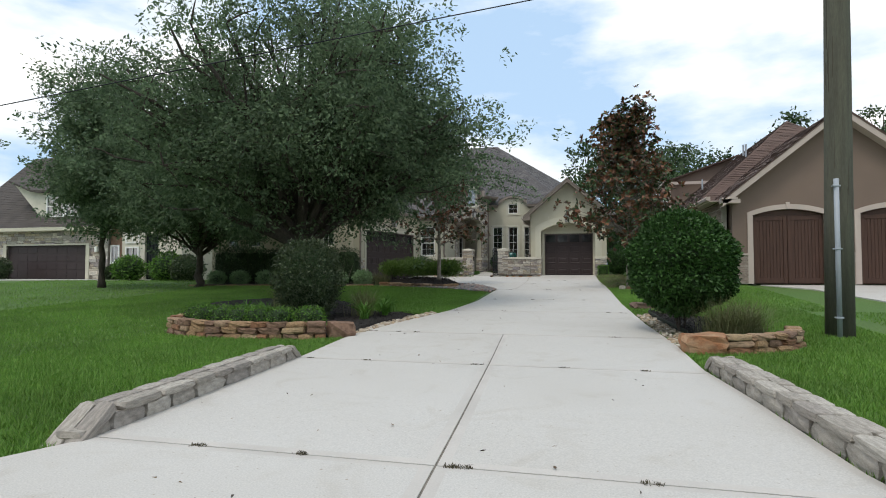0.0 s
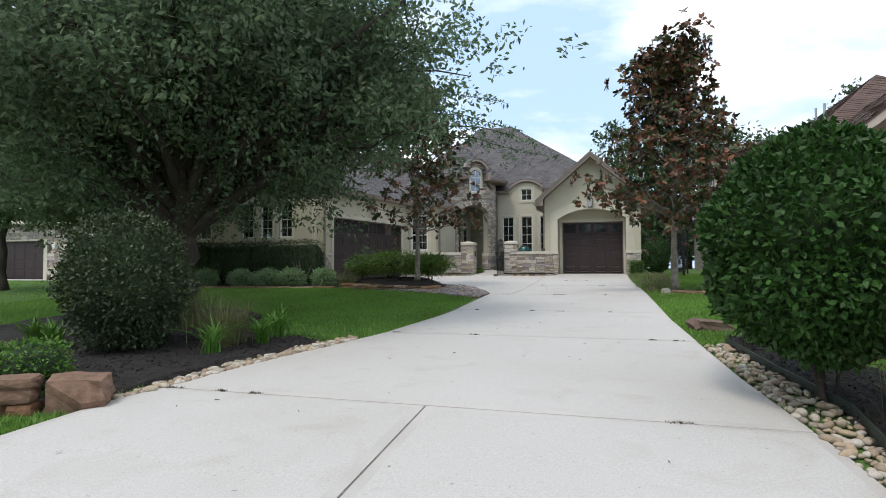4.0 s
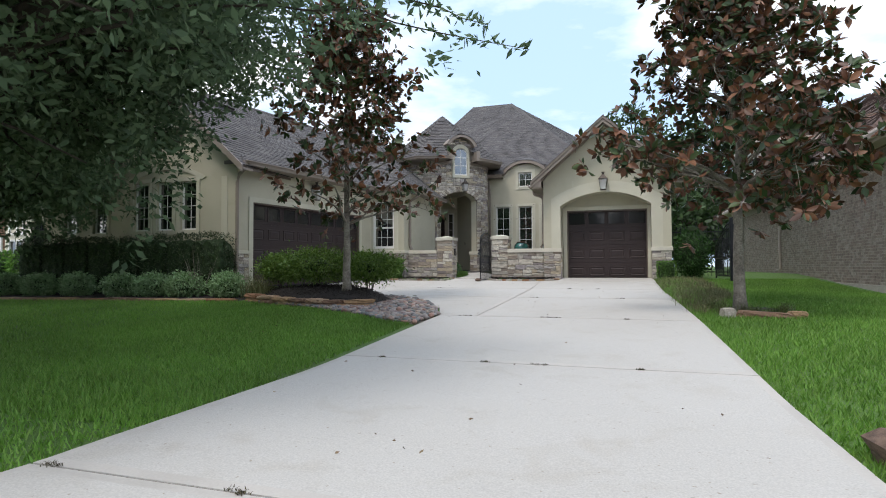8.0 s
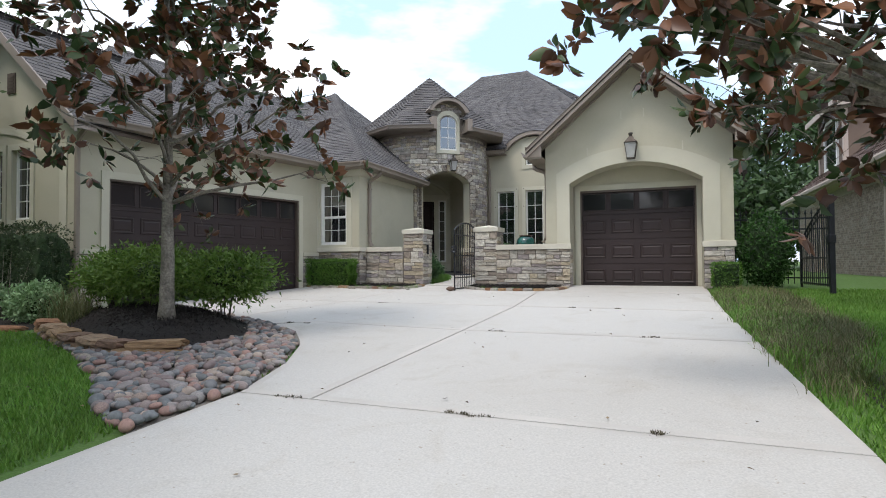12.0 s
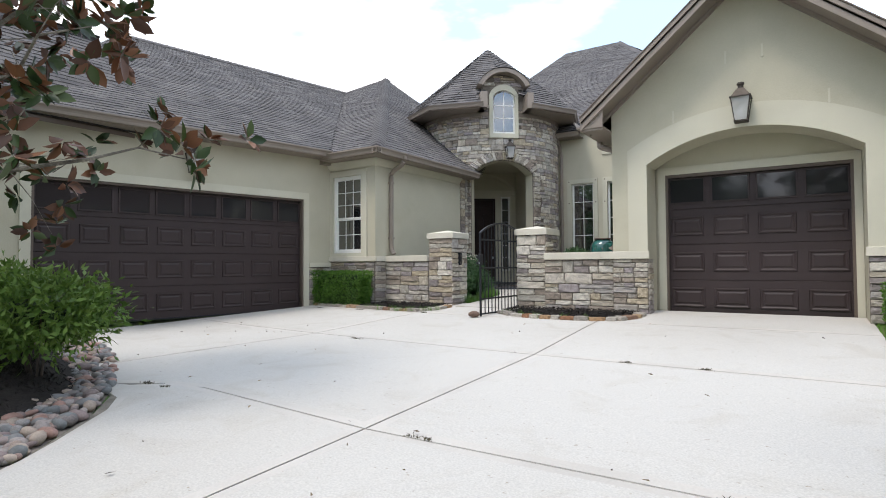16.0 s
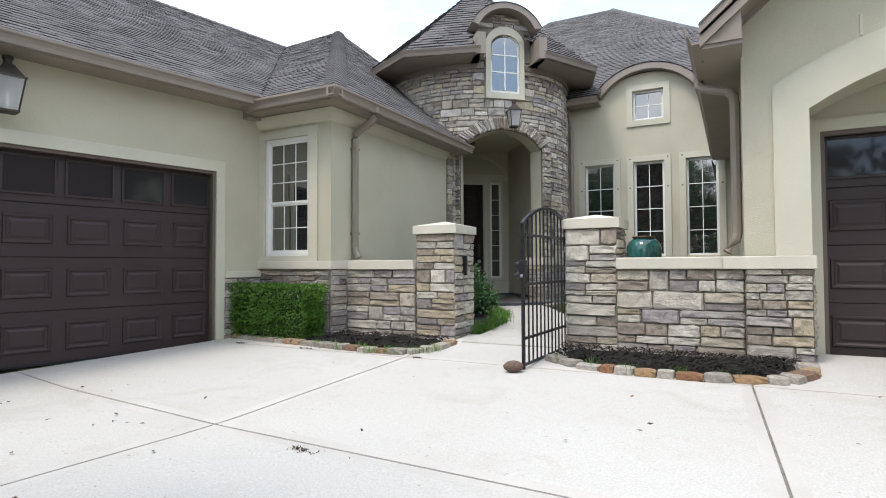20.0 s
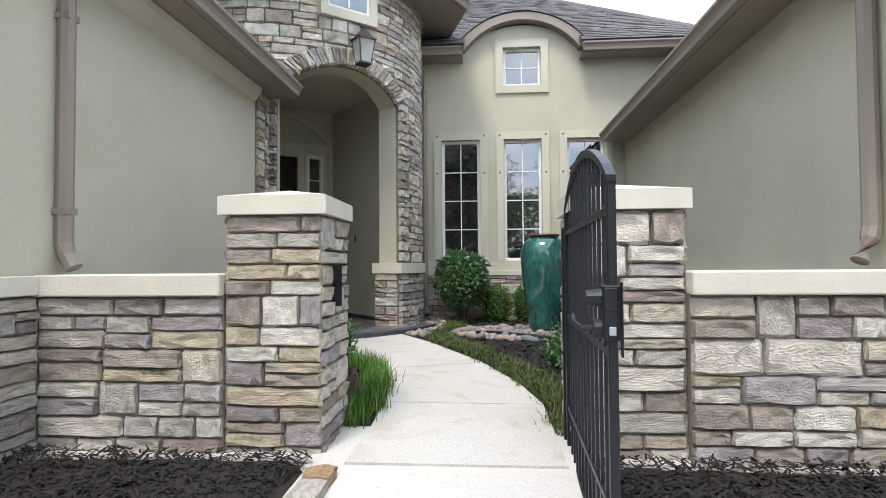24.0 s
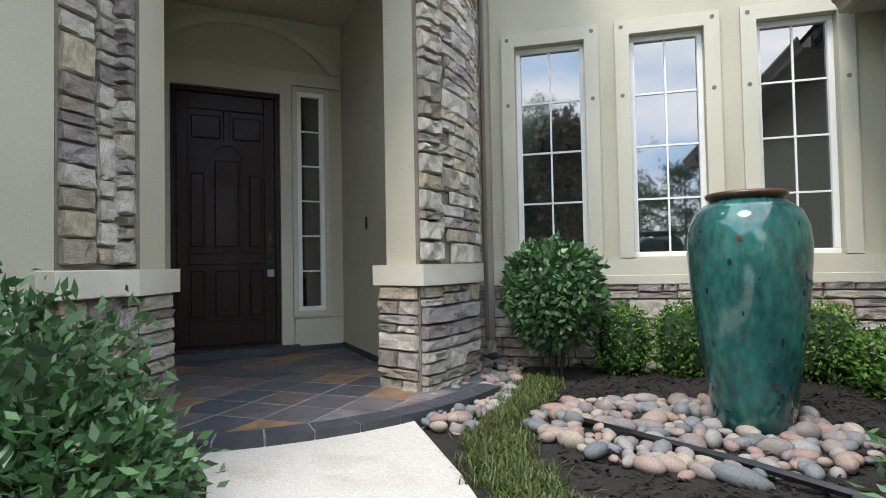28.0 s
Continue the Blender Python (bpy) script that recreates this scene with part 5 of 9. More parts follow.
part("door_handle", tube(bmesh.new(), [(dw - 0.085, -0.012, 0.9), (dw - 0.085, -0.06, 0.93), (dw - 0.085, -0.06, 1.05), (dw - 0.085, -0.012, 1.08)], 0.011, 8), BRONZE, door)
part("lock_box", boxes((dw - 0.12, dw - 0.05, -0.05, -0.012, 0.72, 0.8), bevel=0.006), PVC, door, "small grey key lock box")
part("threshold", boxes((-0.1, dw + 0.08, -0.1, 0.06, -0.1, -0.002)), SLATE_EDGE, door, "dark slate threshold")
bell = empty("door_bell", label="small black door bell plate on the porch wall", category="door bell")
bell.matrix_basis = ENTRY @ pose(0.998, -0.35, 2.72)
part("plate", boxes((-0.012, 0, -0.02, 0.02, -0.06, 0.06), bevel=0.004), IRON, bell)

# ---- roofs ----
shingles("gable_roof", [(-2.6, 37.1, 4.47), (-2.6, 30.2, 4.47), (GR, 30.2, 6.55), (GR, 41.0, 6.55)], seed=11)
shingles("gable_roof", [(2.24, 30.2, 4.47), (2.24, 44, 4.47), (GR, 44, 6.55), (GR, 30.2, 6.55)], seed=12)
for x0, z0, x1, z1 in ((-2.6, 4.38, GR, 6.46), (2.24, 4.38, GR, 6.46)):
    hpart("rake_board", prism(bmesh.new(), [(x0, z0 - 0.13), (x0, z0 + 0.05), (x1, z1 + 0.05), (x1, z1 - 0.13)], 30.2, 30.24), TAUPE, "taupe rake board")
    hpart("rake_trim", prism(bmesh.new(), [(x0, z0 + 0.0), (x0, z0 + 0.075), (x1, z1 + 0.075), (x1, z1 + 0.0)], 30.17, 30.2), TAUPE)
    hpart("drip_edge", prism(bmesh.new(), [(x0, z0 + 0.077), (x0, z0 + 0.097), (x1, z1 + 0.097), (x1, z1 + 0.077)], 30.155, 30.22), DARKTRIM, "dark metal drip edge")
    hpart("rake_soffit", prism(bmesh.new(), [(x0, z0 - 0.05), (x0, z0 - 0.01), (x1, z1 - 0.01), (x1, z1 - 0.05)], 30.24, 30.9), TAUPE)
    hpart("rake_bed_mould", prism(bmesh.new(), [(x0, z0 - 0.12), (x0, z0 - 0.052), (x1, z1 - 0.052), (x1, z1 - 0.12)], 30.7, 30.757), TAUPE)
hpart("eave_end", prism(bmesh.new(), [(-2.6, 4.24), (-2.235, 4.24), (-2.235, 4.68), (-2.6, 4.33)], 30.24, 30.27), TAUPE, "taupe boxed eave end")
hpart("eave_end", prism(bmesh.new(), [(G1 - 0.005, 4.24), (2.24, 4.24), (2.24, 4.33), (G1 - 0.005, 4.60)], 30.24, 30.27), TAUPE)
gutter((-2.6, 37.0, 4.42), (-2.6, 30.22, 4.42), (-1, 0, 0), soffit=0.37)
gutter((2.24, 30.22, 4.42), (2.24, 44, 4.42), (1, 0, 0), soffit=0.3)
downspout([(-2.67, 31.45, 4.36), (-2.67, 31.45, 4.27), (-2.66, 31.43, 4.22), (-2.61, 31.4, 4.18), (-2.54, 31.36, 4.15), (-2.42, 31.28, 4.10), (-2.35, 31.23, 4.06), (-2.31, 31.2, 3.99), (-2.30, 31.2, 3.9), (-2.30, 31.2, 2.48), (-2.32, 31.19, 2.40), (-2.40, 31.16, 2.27)], 0.053)
hip, val = Vector((-12.3, 36.97, 8.88)), Vector((-13.56, 36.13, 8.36))
shingles("main_roof", [(-10.38, 37.5, 6.372), (-0.998, 37.5, 6.372), (-6.26, 46.1, 11.95), (-8.8, 46.1, 11.95)], seed=13)
shingles("eave_strip", [(-10.5, 36.85, 5.95), (-4.95, 36.85, 5.95), (-4.95, 37.5, 6.372), (-10.38, 37.5, 6.372)], seed=33)
shingles("eave_strip", [(-3.0, 36.85, 5.95), (-0.6, 36.85, 5.95), (-0.998, 37.5, 6.372), (-3.0, 37.5, 6.372)], seed=34)
shingles("main_roof", [(-0.6, 36.85, 5.95), (3.5, 46, 5.95), (-6.26, 46.1, 11.95)], seed=14, course=0.16)
ge = 4.55
c_in, c_out = Vector((-8.72, 30.16, ge)), Vector((-7.03, 30.16, ge))
shingles("wing_roof", [c_in, c_out, hip, val], seed=15)
shingles("wing_roof", [c_out, (-7.03, 34.6, ge), (-8.6, 38.2, 5.9), hip], seed=16)
hpart("roof_back", slab(slab(bmesh.new(), [hip, val, (-17, 42, 4.4), (-9.5, 42, 4.4)], 0.1), [hip, (-9.5, 42, 4.4), (-8.6, 38.2, 5.85)], 0.1), SHINGLE, "far roof slope")
e0, e1 = WING @ Vector((0.36, -0.1, 4.58)), WING @ Vector((0.36, 5.95, 4.58))
r0 = WING @ Vector((-5.95, 3.4, 8.39))
shingles("garage_roof", [e0, e1, val, r0], seed=17)
hpart("garage_roof", slab(slab(bmesh.new(), [r0, val, WING @ Vector((-11, 11, 4.6))], 0.1), [r0, WING @ Vector((-11, 11, 4.6)), WING @ Vector((-11, 0, 4.6))], 0.1), SHINGLE)
hpart("garage_roof_hip", slab(bmesh.new(), [e0, r0, WING @ Vector((-9, 0, 5.2))], 0.1), SHINGLE)
shingles("front_gable_roof", [(-9.5, 27, 4.42), (-9.5, 24.02, 4.42), (-12.2, 24.02, 6.88), (-12.2, 27, 6.88)], seed=18)
shingles("front_gable_roof", [(-14.9, 24.02, 4.42), (-14.9, 27, 4.42), (-12.2, 27, 6.88), (-12.2, 24.02, 6.88)], seed=19)
shingles("bay_roof", [(-19.3, 25.2, 4.4), (-14.3, 25.2, 4.4), (-14.3, 29.5, 7.1), (-16.4, 29.5, 7.1)], seed=35)
gutter((-19.3, 25.18, 4.37), (-14.9, 25.18, 4.37), (0, -1, 0))
for x0, z0 in ((-9.47, 4.34), (-14.93, 4.34)):
    hpart("rake_board", prism(bmesh.new(), [(x0, z0 - 0.13), (x0, z0 + 0.08), (-12.2, 6.88), (-12.2, 6.67)], 23.98, 24.03), TAUPE)
    hpart("rake_soffit", prism(bmesh.new(), [(x0, z0 - 0.06), (x0, z0 - 0.02), (-12.2, 6.80), (-12.2, 6.76)], 24.03, 24.5), TAUPE)
wo = (WING.to_3x3() @ Vector((1, 0, 0)))
gutter(e0, e1, wo, soffit=0.36)
gutter((-8.6, 30.13, ge - 0.04), (-6.876, 30.13, ge - 0.04), (0, -1, 0), soffit=0.4, cut_b=0.12)
gutter((-7.0, 30.006, ge - 0.042), (-7.0, 34.4, ge - 0.042), (1, 0, 0), soffit=0.36, cut_a=0.12)
hpart("soffit_corner", boxes((-7.4, -7.03, 30.16, 30.52, ge - 0.177, ge - 0.165), (-8.9, -8.58, 30.2, 30.55, ge - 0.23, ge - 0.06)), TAUPE)
for a, b in ((c_out, hip), (Vector((-6.26, 46.1, 11.95)), Vector((-0.6, 36.85, 5.95))), (val, r0)):
    d = (b - a).normalized()
    s_ = d.cross(Vector((0, 0, 1))).normalized()
    n = int((b - a).length / 0.2)
    for i in range(n):
        bm = bmesh.new()
        p0, p1 = a + (b - a) * i / n, a + (b - a) * (i + 1.15) / n
        prof_ = ((-0.19, -0.10), (-0.09, -0.012), (0.0, 0.03), (0.09, -0.012), (0.19, -0.10))
        va = [bm.verts.new(p0 + s_ * u + Vector((0, 0, w + 0.022))) for u, w in prof_]
        vb = [bm.verts.new(p1 + s_ * u + Vector((0, 0, w + 0.004))) for u, w in prof_]
        for k in range(4):
            bm.faces.new((va[k], va[k + 1], vb[k + 1], vb[k]))
        bm.faces.new(va)
        hpart("ridge_cap", bm, SHINGLE)
downspout([WING @ Vector((0.42, 0.02, 4.5)), WING @ Vector((0.40, -0.02, 4.4)), WING @ Vector((0.14, -0.06, 4.2)), WING @ Vector((0.07, -0.06, 4.0)), WING @ Vector((0.07, -0.06, 1.0))])
# dark rooms behind the windows
for x0, x1, y0, y1, z0, z1 in ((-14.25, -10.4, 24.66, 26.5, 1.0, 4.4), (-18.7, -14.3, 25.86, 27.5, 1.0, 4.4), (-8.65, -7.6, 30.75, 32.0, 1.5, 4.5), (-5.9, -2.1, 37.56, 40.0, 1.4, 5.9)):
    bm = boxes((x0, x1, y0, y1, z0, z1))
    bmesh.ops.delete(bm, geom=[f for f in bm.faces if f.normal.y < -0.5], context="FACES")
    hpart("room_shell", bm, INTERIOR)
hpart("back_wall", boxes((-17, 2, 44, 44.2, 1, 6)), STUCCO)

# ---- foliage helpers ----
def quads_mesh(name, v, material, parent=None, label="", kind="", tris=False):
    """A mesh of loose quads (or triangles) from an (n, 4 or 3, 3) array."""
    n, k = v.shape[0], v.shape[1]
    me = bpy.data.meshes.new(name)
    me.vertices.add(n * k)
    me.vertices.foreach_set("co", v.reshape(-1).astype(np.float32))
    me.loops.add(n * k)
    me.loops.foreach_set("vertex_index", np.arange(n * k, dtype=np.int32))
    me.polygons.add(n)
    me.polygons.foreach_set("loop_start", np.arange(0, n * k, k, dtype=np.int32))
    me.polygons.foreach_set("loop_total", np.full(n, k, dtype=np.int32))
    me.update(calc_edges=True)
    me.validate()
    me.materials.append(material)
    ob = new(name, me)
    if parent:
        ob.parent = parent
    return tagged(ob, label, "", "", kind)


def leaves(c, size, seed, aspect=0.45, out=None, spread=1.0, droop=0.0):
    """Diamond leaves at points c (n, 3), turned at random, leaning along out (n, 3) when given. Returns (n, 4, 3)."""
    g = np.random.default_rng(seed)
    n = len(c)
    d = g.normal(size=(n, 3)) * spread
    if out is not None:
        d += out
    d[:, 2] -= droop
    d /= np.linalg.norm(d, axis=1, keepdims=True) + 1e-9
    s = np.cross(d, g.normal(size=(n, 3)))
    s /= np.linalg.norm(s, axis=1, keepdims=True) + 1e-9
    up = np.cross(d, s)
    L = size * g.uniform(0.65, 1.25, (n, 1))
    W = L * aspect * 0.5
    mid = c + d * L * 0.45 + up * L * 0.06
    return np.stack([c, mid + s * W, c + d * L, mid - s * W], axis=1)


def shell(centre, radii, n, seed, inner=0.25, rough=0.06, box_=0.0):
    """Points and outward directions near the surface of an ellipsoid; box_ > 0 squares it off."""
    g = np.random.default_rng(seed)
    d = g.normal(size=(n, 3))
    d /= np.linalg.norm(d, axis=1, keepdims=True)
    if box_:
        m_ = np.max(np.abs(d), axis=1, keepdims=True)
        d2 = d / (m_ ** box_)
    else:
        d2 = d
    r_ = np.where(g.random(n) < inner, g.uniform(0.55, 0.95, n), g.normal(0.98, rough, n))
    lump = 1 + 0.05 * np.sin(d[:, 0] * 7 + seed) * np.cos(d[:, 1] * 6 + seed * 2) + 0.04 * np.sin(d[:, 2] * 9 + seed)
    return np.array(centre) + d2 * np.array(radii) * (r_ * lump)[:, None], d


def shrub(name, centre, radii, n, size, material, label, category="shrub", seed=1, aspect=0.5, group="", box_=0.0, stems=5, base=None, inner=0.3, rough=0.07, core=0.84):
    """A shrub: stems that rise from its base, a crown of leaves, and a solid core coloured as the shade inside."""
    zb = base if base is not None else centre[2] - radii[2]
    th = empty(name, (centre[0], centre[1], zb), label=label, category=category, group=group)
    rr = random.Random(seed)
    for k in range(stems):
        a = rr.uniform(0, math.tau)
        q = rr.uniform(0.2, 0.6)
        part("stem", tube(bmesh.new(), [(0.04 * math.cos(a), 0.04 * math.sin(a), -0.02), (radii[0] * q * 0.5 * math.cos(a), radii[1] * q * 0.5 * math.sin(a), (centre[2] - zb) * 0.6), (radii[0] * q * math.cos(a), radii[1] * q * math.sin(a), centre[2] - zb + radii[2] * 0.4)], [0.014, 0.010, 0.005], 5), BARK, th)
    c, o = shell((0, 0, centre[2] - zb), radii, n, seed, inner, rough, box_)
    keep = c[:, 2] > 0.0
    # added solid ball, not leaves: its dark colour paints the crown's inner shade
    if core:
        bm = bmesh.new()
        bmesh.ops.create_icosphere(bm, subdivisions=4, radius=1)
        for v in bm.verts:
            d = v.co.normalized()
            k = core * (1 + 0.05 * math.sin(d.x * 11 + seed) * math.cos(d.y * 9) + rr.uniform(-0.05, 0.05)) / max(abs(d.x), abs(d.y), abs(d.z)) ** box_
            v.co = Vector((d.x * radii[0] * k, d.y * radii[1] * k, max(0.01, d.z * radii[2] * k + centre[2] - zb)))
        part("shade_core", bm, SHADECORE, th, "solid core coloured dark as the shade between leaves")
    quads_mesh("foliage", leaves(c[keep], size, seed + 1, aspect, o[keep] * 0.9), material, th)
    return th


def tufts(name, spots, blades, height, width, material, label, category="grass", seed=1, arch_=0.5, kind="", spread=0.05, group=""):
    """Clumps of arching blades, each blade three strips. One object for all the given spots."""
    g = np.random.default_rng(seed)
    sp = np.array(spots)
    n = len(sp) * blades
    root = np.repeat(sp, blades, axis=0) + np.c_[g.normal(0, spread, (n, 2)), np.zeros(n)]
    a = g.uniform(0, math.tau, n)
    h = height * g.uniform(0.55, 1.15, n)
    lean = arch_ * g.uniform(0.15, 1.2, n)
    d = np.c_[np.cos(a), np.sin(a), np.zeros(n)]
    s = np.c_[-np.sin(a), np.cos(a), np.zeros(n)] * width / 2
    out = []
    ts = (0.35, 0.7, 1.0)
    ws = (1.0, 0.95, 0.7, 0.06)
    pts = [root]
    for t in ts:
        pts.append(root + d * (h * lean * t ** 2)[:, None] + np.c_[np.zeros((n, 2)), h * (t - 0.38 * lean * t ** 2.4)])
    for i in range(3):
        out.append(np.stack([pts[i] - s * ws[i], pts[i] + s * ws[i], pts[i + 1] + s * ws[i + 1], pts[i + 1] - s * ws[i + 1]], axis=1))
    o = sp.mean(axis=0)
    o[2] = sp[:, 2].min()
    v = np.concatenate(out) - o
    ob = quads_mesh(name, v, material)
    ob.matrix_basis = Matrix.Translation(o)
    return tagged(ob, label, category, group, kind)


def blob_mesh(seed, flat=0.6):
    """A smooth rounded stone of unit size, resting on z 0."""
    rr = random.Random(seed)
    bm = bmesh.new()
    bmesh.ops.create_icosphere(bm, subdivisions=2, radius=0.5)
    k = [rr.uniform(-1, 1) for _ in range(6)]
    for v in bm.verts:
        p = v.co
        f = 1 + 0.12 * math.sin(3 * p.x + k[0] * 3) + 0.12 * math.sin(4 * p.y + k[1] * 3) + 0.08 * math.sin(5 * p.z + k[2] * 3)
        v.co = Vector((p.x * f * (1 + 0.25 * k[3]), p.y * f * (0.75 + 0.15 * k[4]), (p.z * f) * flat))
    me = bpy.data.meshes.new("pebble")
    bm.to_mesh(me)
    bm.free()
    me.polygons.foreach_set("use_smooth", [True] * len(me.polygons))
    return me


PEBBLES = [blob_mesh(k) for k in range(8)]
for me in PEBBLES:
    me.materials.append(PEBBLE_O)


TAN_PEBBLES = [me.copy() for me in PEBBLES]
for me in TAN_PEBBLES:
    me.materials[0] = TANROCK


def rough_stone_mesh(seed, amount=0.1):
    """A split, angular block of unit size with worn edges; z from 0 to 1."""
    rr = random.Random(seed)
    bm = bmesh.new()
    bmesh.ops.create_cube(bm, size=1)
    bmesh.ops.subdivide_edges(bm, edges=bm.edges[:], cuts=2, use_grid_fill=True)
    k = [rr.uniform(0, 6) for _ in range(3)]
    for v in bm.verts:
        p = v.co.copy()
        corner = sum(abs(c) > 0.49 for c in p)
        v.co = p * (1 - 0.07 * max(0, corner - 1)) + Vector((rr.uniform(-1, 1), rr.uniform(-1, 1), rr.uniform(-1, 1))) * amount * 0.5
        v.co.z += 0.5
        v.co.z = max(0, v.co.z)
    me = bpy.data.meshes.new("block")
    bm.to_mesh(me)
    bm.free()
    return me


def pebble_bed(name, inside, spot_box, count, size, z_of, label, seed=1, joined=0, category="stones", meshes=None):
    """Rounded river stones over a patch of ground: the first ones are parts, the rest are joined."""
    rr = random.Random(seed)
    x0, x1, y0, y1 = spot_box
    th = empty(name, ((x0 + x1) / 2, (y0 + y1) / 2, z_of((y0 + y1) / 2)), label=label, category=category)
    inv = th.matrix_basis.inverted()
    verts, faces, k, tries, put = [], [], 0, 0, []
    while k < count + joined and tries < 60000:
        tries += 1
        x, y = rr.uniform(x0, x1), rr.uniform(y0, y1)
        if not inside(x, y):
            continue
        s = size * rr.uniform(0.6, 1.35)
        if any((x - a) ** 2 + (y - b) ** 2 < ((s + c) * 0.36) ** 2 for a, b, c in put[-160:]):
            if rr.random() < 0.93:
                continue
        put.append((x, y, s))
        m = inv @ pose(x, y, z_of(y) + rr.uniform(-0.1, 0.22) * s * 0.6 + s * 0.18, rr.uniform(-14, 14), rr.uniform(-14, 14), rr.uniform(0, 360)) @ Matrix.Diagonal((s * rr.uniform(0.9, 1.35), s, s * rr.uniform(0.8, 1.15), 1))
        me = rr.choice(meshes or PEBBLES)
        if k < count:
            ob = new("pebble", me)
            ob.parent, ob.matrix_basis = th, m
        else:
            o = len(verts)
            verts += [m @ v.co for v in me.vertices]
            faces += [[o + i for i in p.vertices] for p in me.polygons]
        k += 1
    if verts:
        me = bpy.data.meshes.new("pebble_fill")
        me.from_pydata(verts, [], faces)
        me.polygons.foreach_set("use_smooth", [True] * len(me.polygons))
        me.materials.append(PEBBLE)
        ob = new("pebble_fill", me)
        ob.parent = th
        tagged(ob, "smaller rounded river stones", kind="stuff")
    return th


def sheet(name, pts, z_of, top, material, label, category, cell=0.25, rough=0.012, seed=1):
    """A bed surface over a polygon of (x, y): fine uneven facets that follow the ground."""
    xs, ys = [p[0] for p in pts], [p[1] for p in pts]
    nx, ny = max(2, int((max(xs) - min(xs)) / cell)), max(2, int((max(ys) - min(ys)) / cell))
    bm = bmesh.new()
    vs = [bm.verts.new((x, y, 0)) for x, y in pts]
    bm.faces.new(vs)
    for i in range(1, nx):
        bmesh.ops.bisect_plane(bm, geom=bm.verts[:] + bm.edges[:] + bm.faces[:], plane_co=(min(xs) + (max(xs) - min(xs)) * i / nx, 0, 0), plane_no=(1, 0, 0))
    for i in range(1, ny):
        bmesh.ops.bisect_plane(bm, geom=bm.verts[:] + bm.edges[:] + bm.faces[:], plane_co=(0, min(ys) + (max(ys) - min(ys)) * i / ny, 0), plane_no=(0, 1, 0))
    rr = random.Random(seed)
    for v in bm.verts:
        edge = v.is_boundary
        v.co.z = z_of(v.co.y) + (0.004 if edge else top + rr.uniform(-rough, rough))
    bmesh.ops.recalc_face_normals(bm, faces=bm.faces)
    for f in bm.faces:
        if f.normal.z < 0:
            f.normal_flip()
    return tagged(part(name, bm, material), label, category, kind="structure")


def inside_poly(pts):
    def test(x, y):
        c = False
        for (xa, ya), (xb, yb) in zip(pts, pts[1:] + pts[:1]):
            if (ya > y) != (yb > y) and x < (xb - xa) * (y - ya) / (yb - ya) + xa:
                c = not c
        return c
    return test


def bark_chips(parent_name, test, spot_box, count, z_of, seed=1, label="shredded black mulch chips"):
    """Loose shreds of bark over a mulch bed, one object of kind stuff."""
    g = np.random.default_rng(seed)
    x0, x1, y0, y1 = spot_box
    c = np.c_[g.uniform(x0, x1, count * 2), g.uniform(y0, y1, count * 2)]
    c = np.array([p for p in c if test(*p)])[:count]
    n = len(c)
    z = np.array([z_of(y) for y in c[:, 1]]) + g.uniform(0.02, 0.05, n)
    a = g.uniform(0, math.tau, n)
    L, W = g.uniform(0.012, 0.04, n), g.uniform(0.003, 0.008, n)
    d = np.c_[np.cos(a) * L, np.sin(a) * L, g.uniform(-0.4, 0.6, n) * L]
    s = np.c_[-np.sin(a) * W, np.cos(a) * W, g.uniform(-0.5, 0.5, n) * W]
    p = np.c_[c, z]
    v = np.stack([p - d - s, p + d - s, p + d + s, p - d + s], axis=1)
    return quads_mesh(parent_name, v, MULCH, None, label, "stuff")


# ---- courtyard ----
CZ = ground
court = [(-7.3, 30.9), (-2.3, 30.9), (-2.3, 37.2), (-5.6, 37.2), (-5.7, 36.2), (-5.7, 35.0), (-7.3, 34.0)]
sheet("courtyard_bed", court, CZ, 0.03, MULCH, "black shredded mulch bed in the courtyard", "mulch bed", cell=0.3)
walk_ = empty("front_walk", (0, 0, 0), label="curved pale concrete walk to the porch", category="path", kind="structure")
WL = [(-5.42, 30.7), (-5.39, 31.3), (-5.4, 31.82), (-5.46, 32.3), (-5.65, 32.87), (-6.0, 33.45), (-6.4, 34.0), (-6.9, 34.45), (-7.0, 34.75)]
WR = [(-4.2, 30.7), (-4.21, 31.3), (-4.22, 31.80), (-4.36, 32.4), (-4.66, 33.15), (-4.95, 33.65), (-5.3, 34.3), (-5.75, 35.05), (-6.0, 35.4)]
for a, b in ((0, 2), (2, 4), (4, 8)):
    bm = bmesh.new()
    rows = []
    for k in range(a, b + 1):
        (xa, ya), (xb, yb) = WL[k], WR[k]
        sh = 0.006 if k == a else (-0.006 if k == b else 0)
        rows.append([bm.verts.new(q) for q in ((xa, ya + sh, ground(ya) + 0.05), (xb, yb + sh, ground(yb) + 0.05), (xb, yb + sh, ground(yb) - 0.08), (xa, ya + sh, ground(ya) - 0.08))])
    for p, q in zip(rows, rows[1:]):
        for k in range(4):
            bm.faces.new((p[k], p[(k + 1) % 4], q[(k + 1) % 4], q[k]))
    bm.faces.new(rows[0])
    bm.faces.new(rows[-1])
    bmesh.ops.recalc_face_normals(bm, faces=bm.faces)
    part("concrete_panel", bm, WALKCON, walk_)
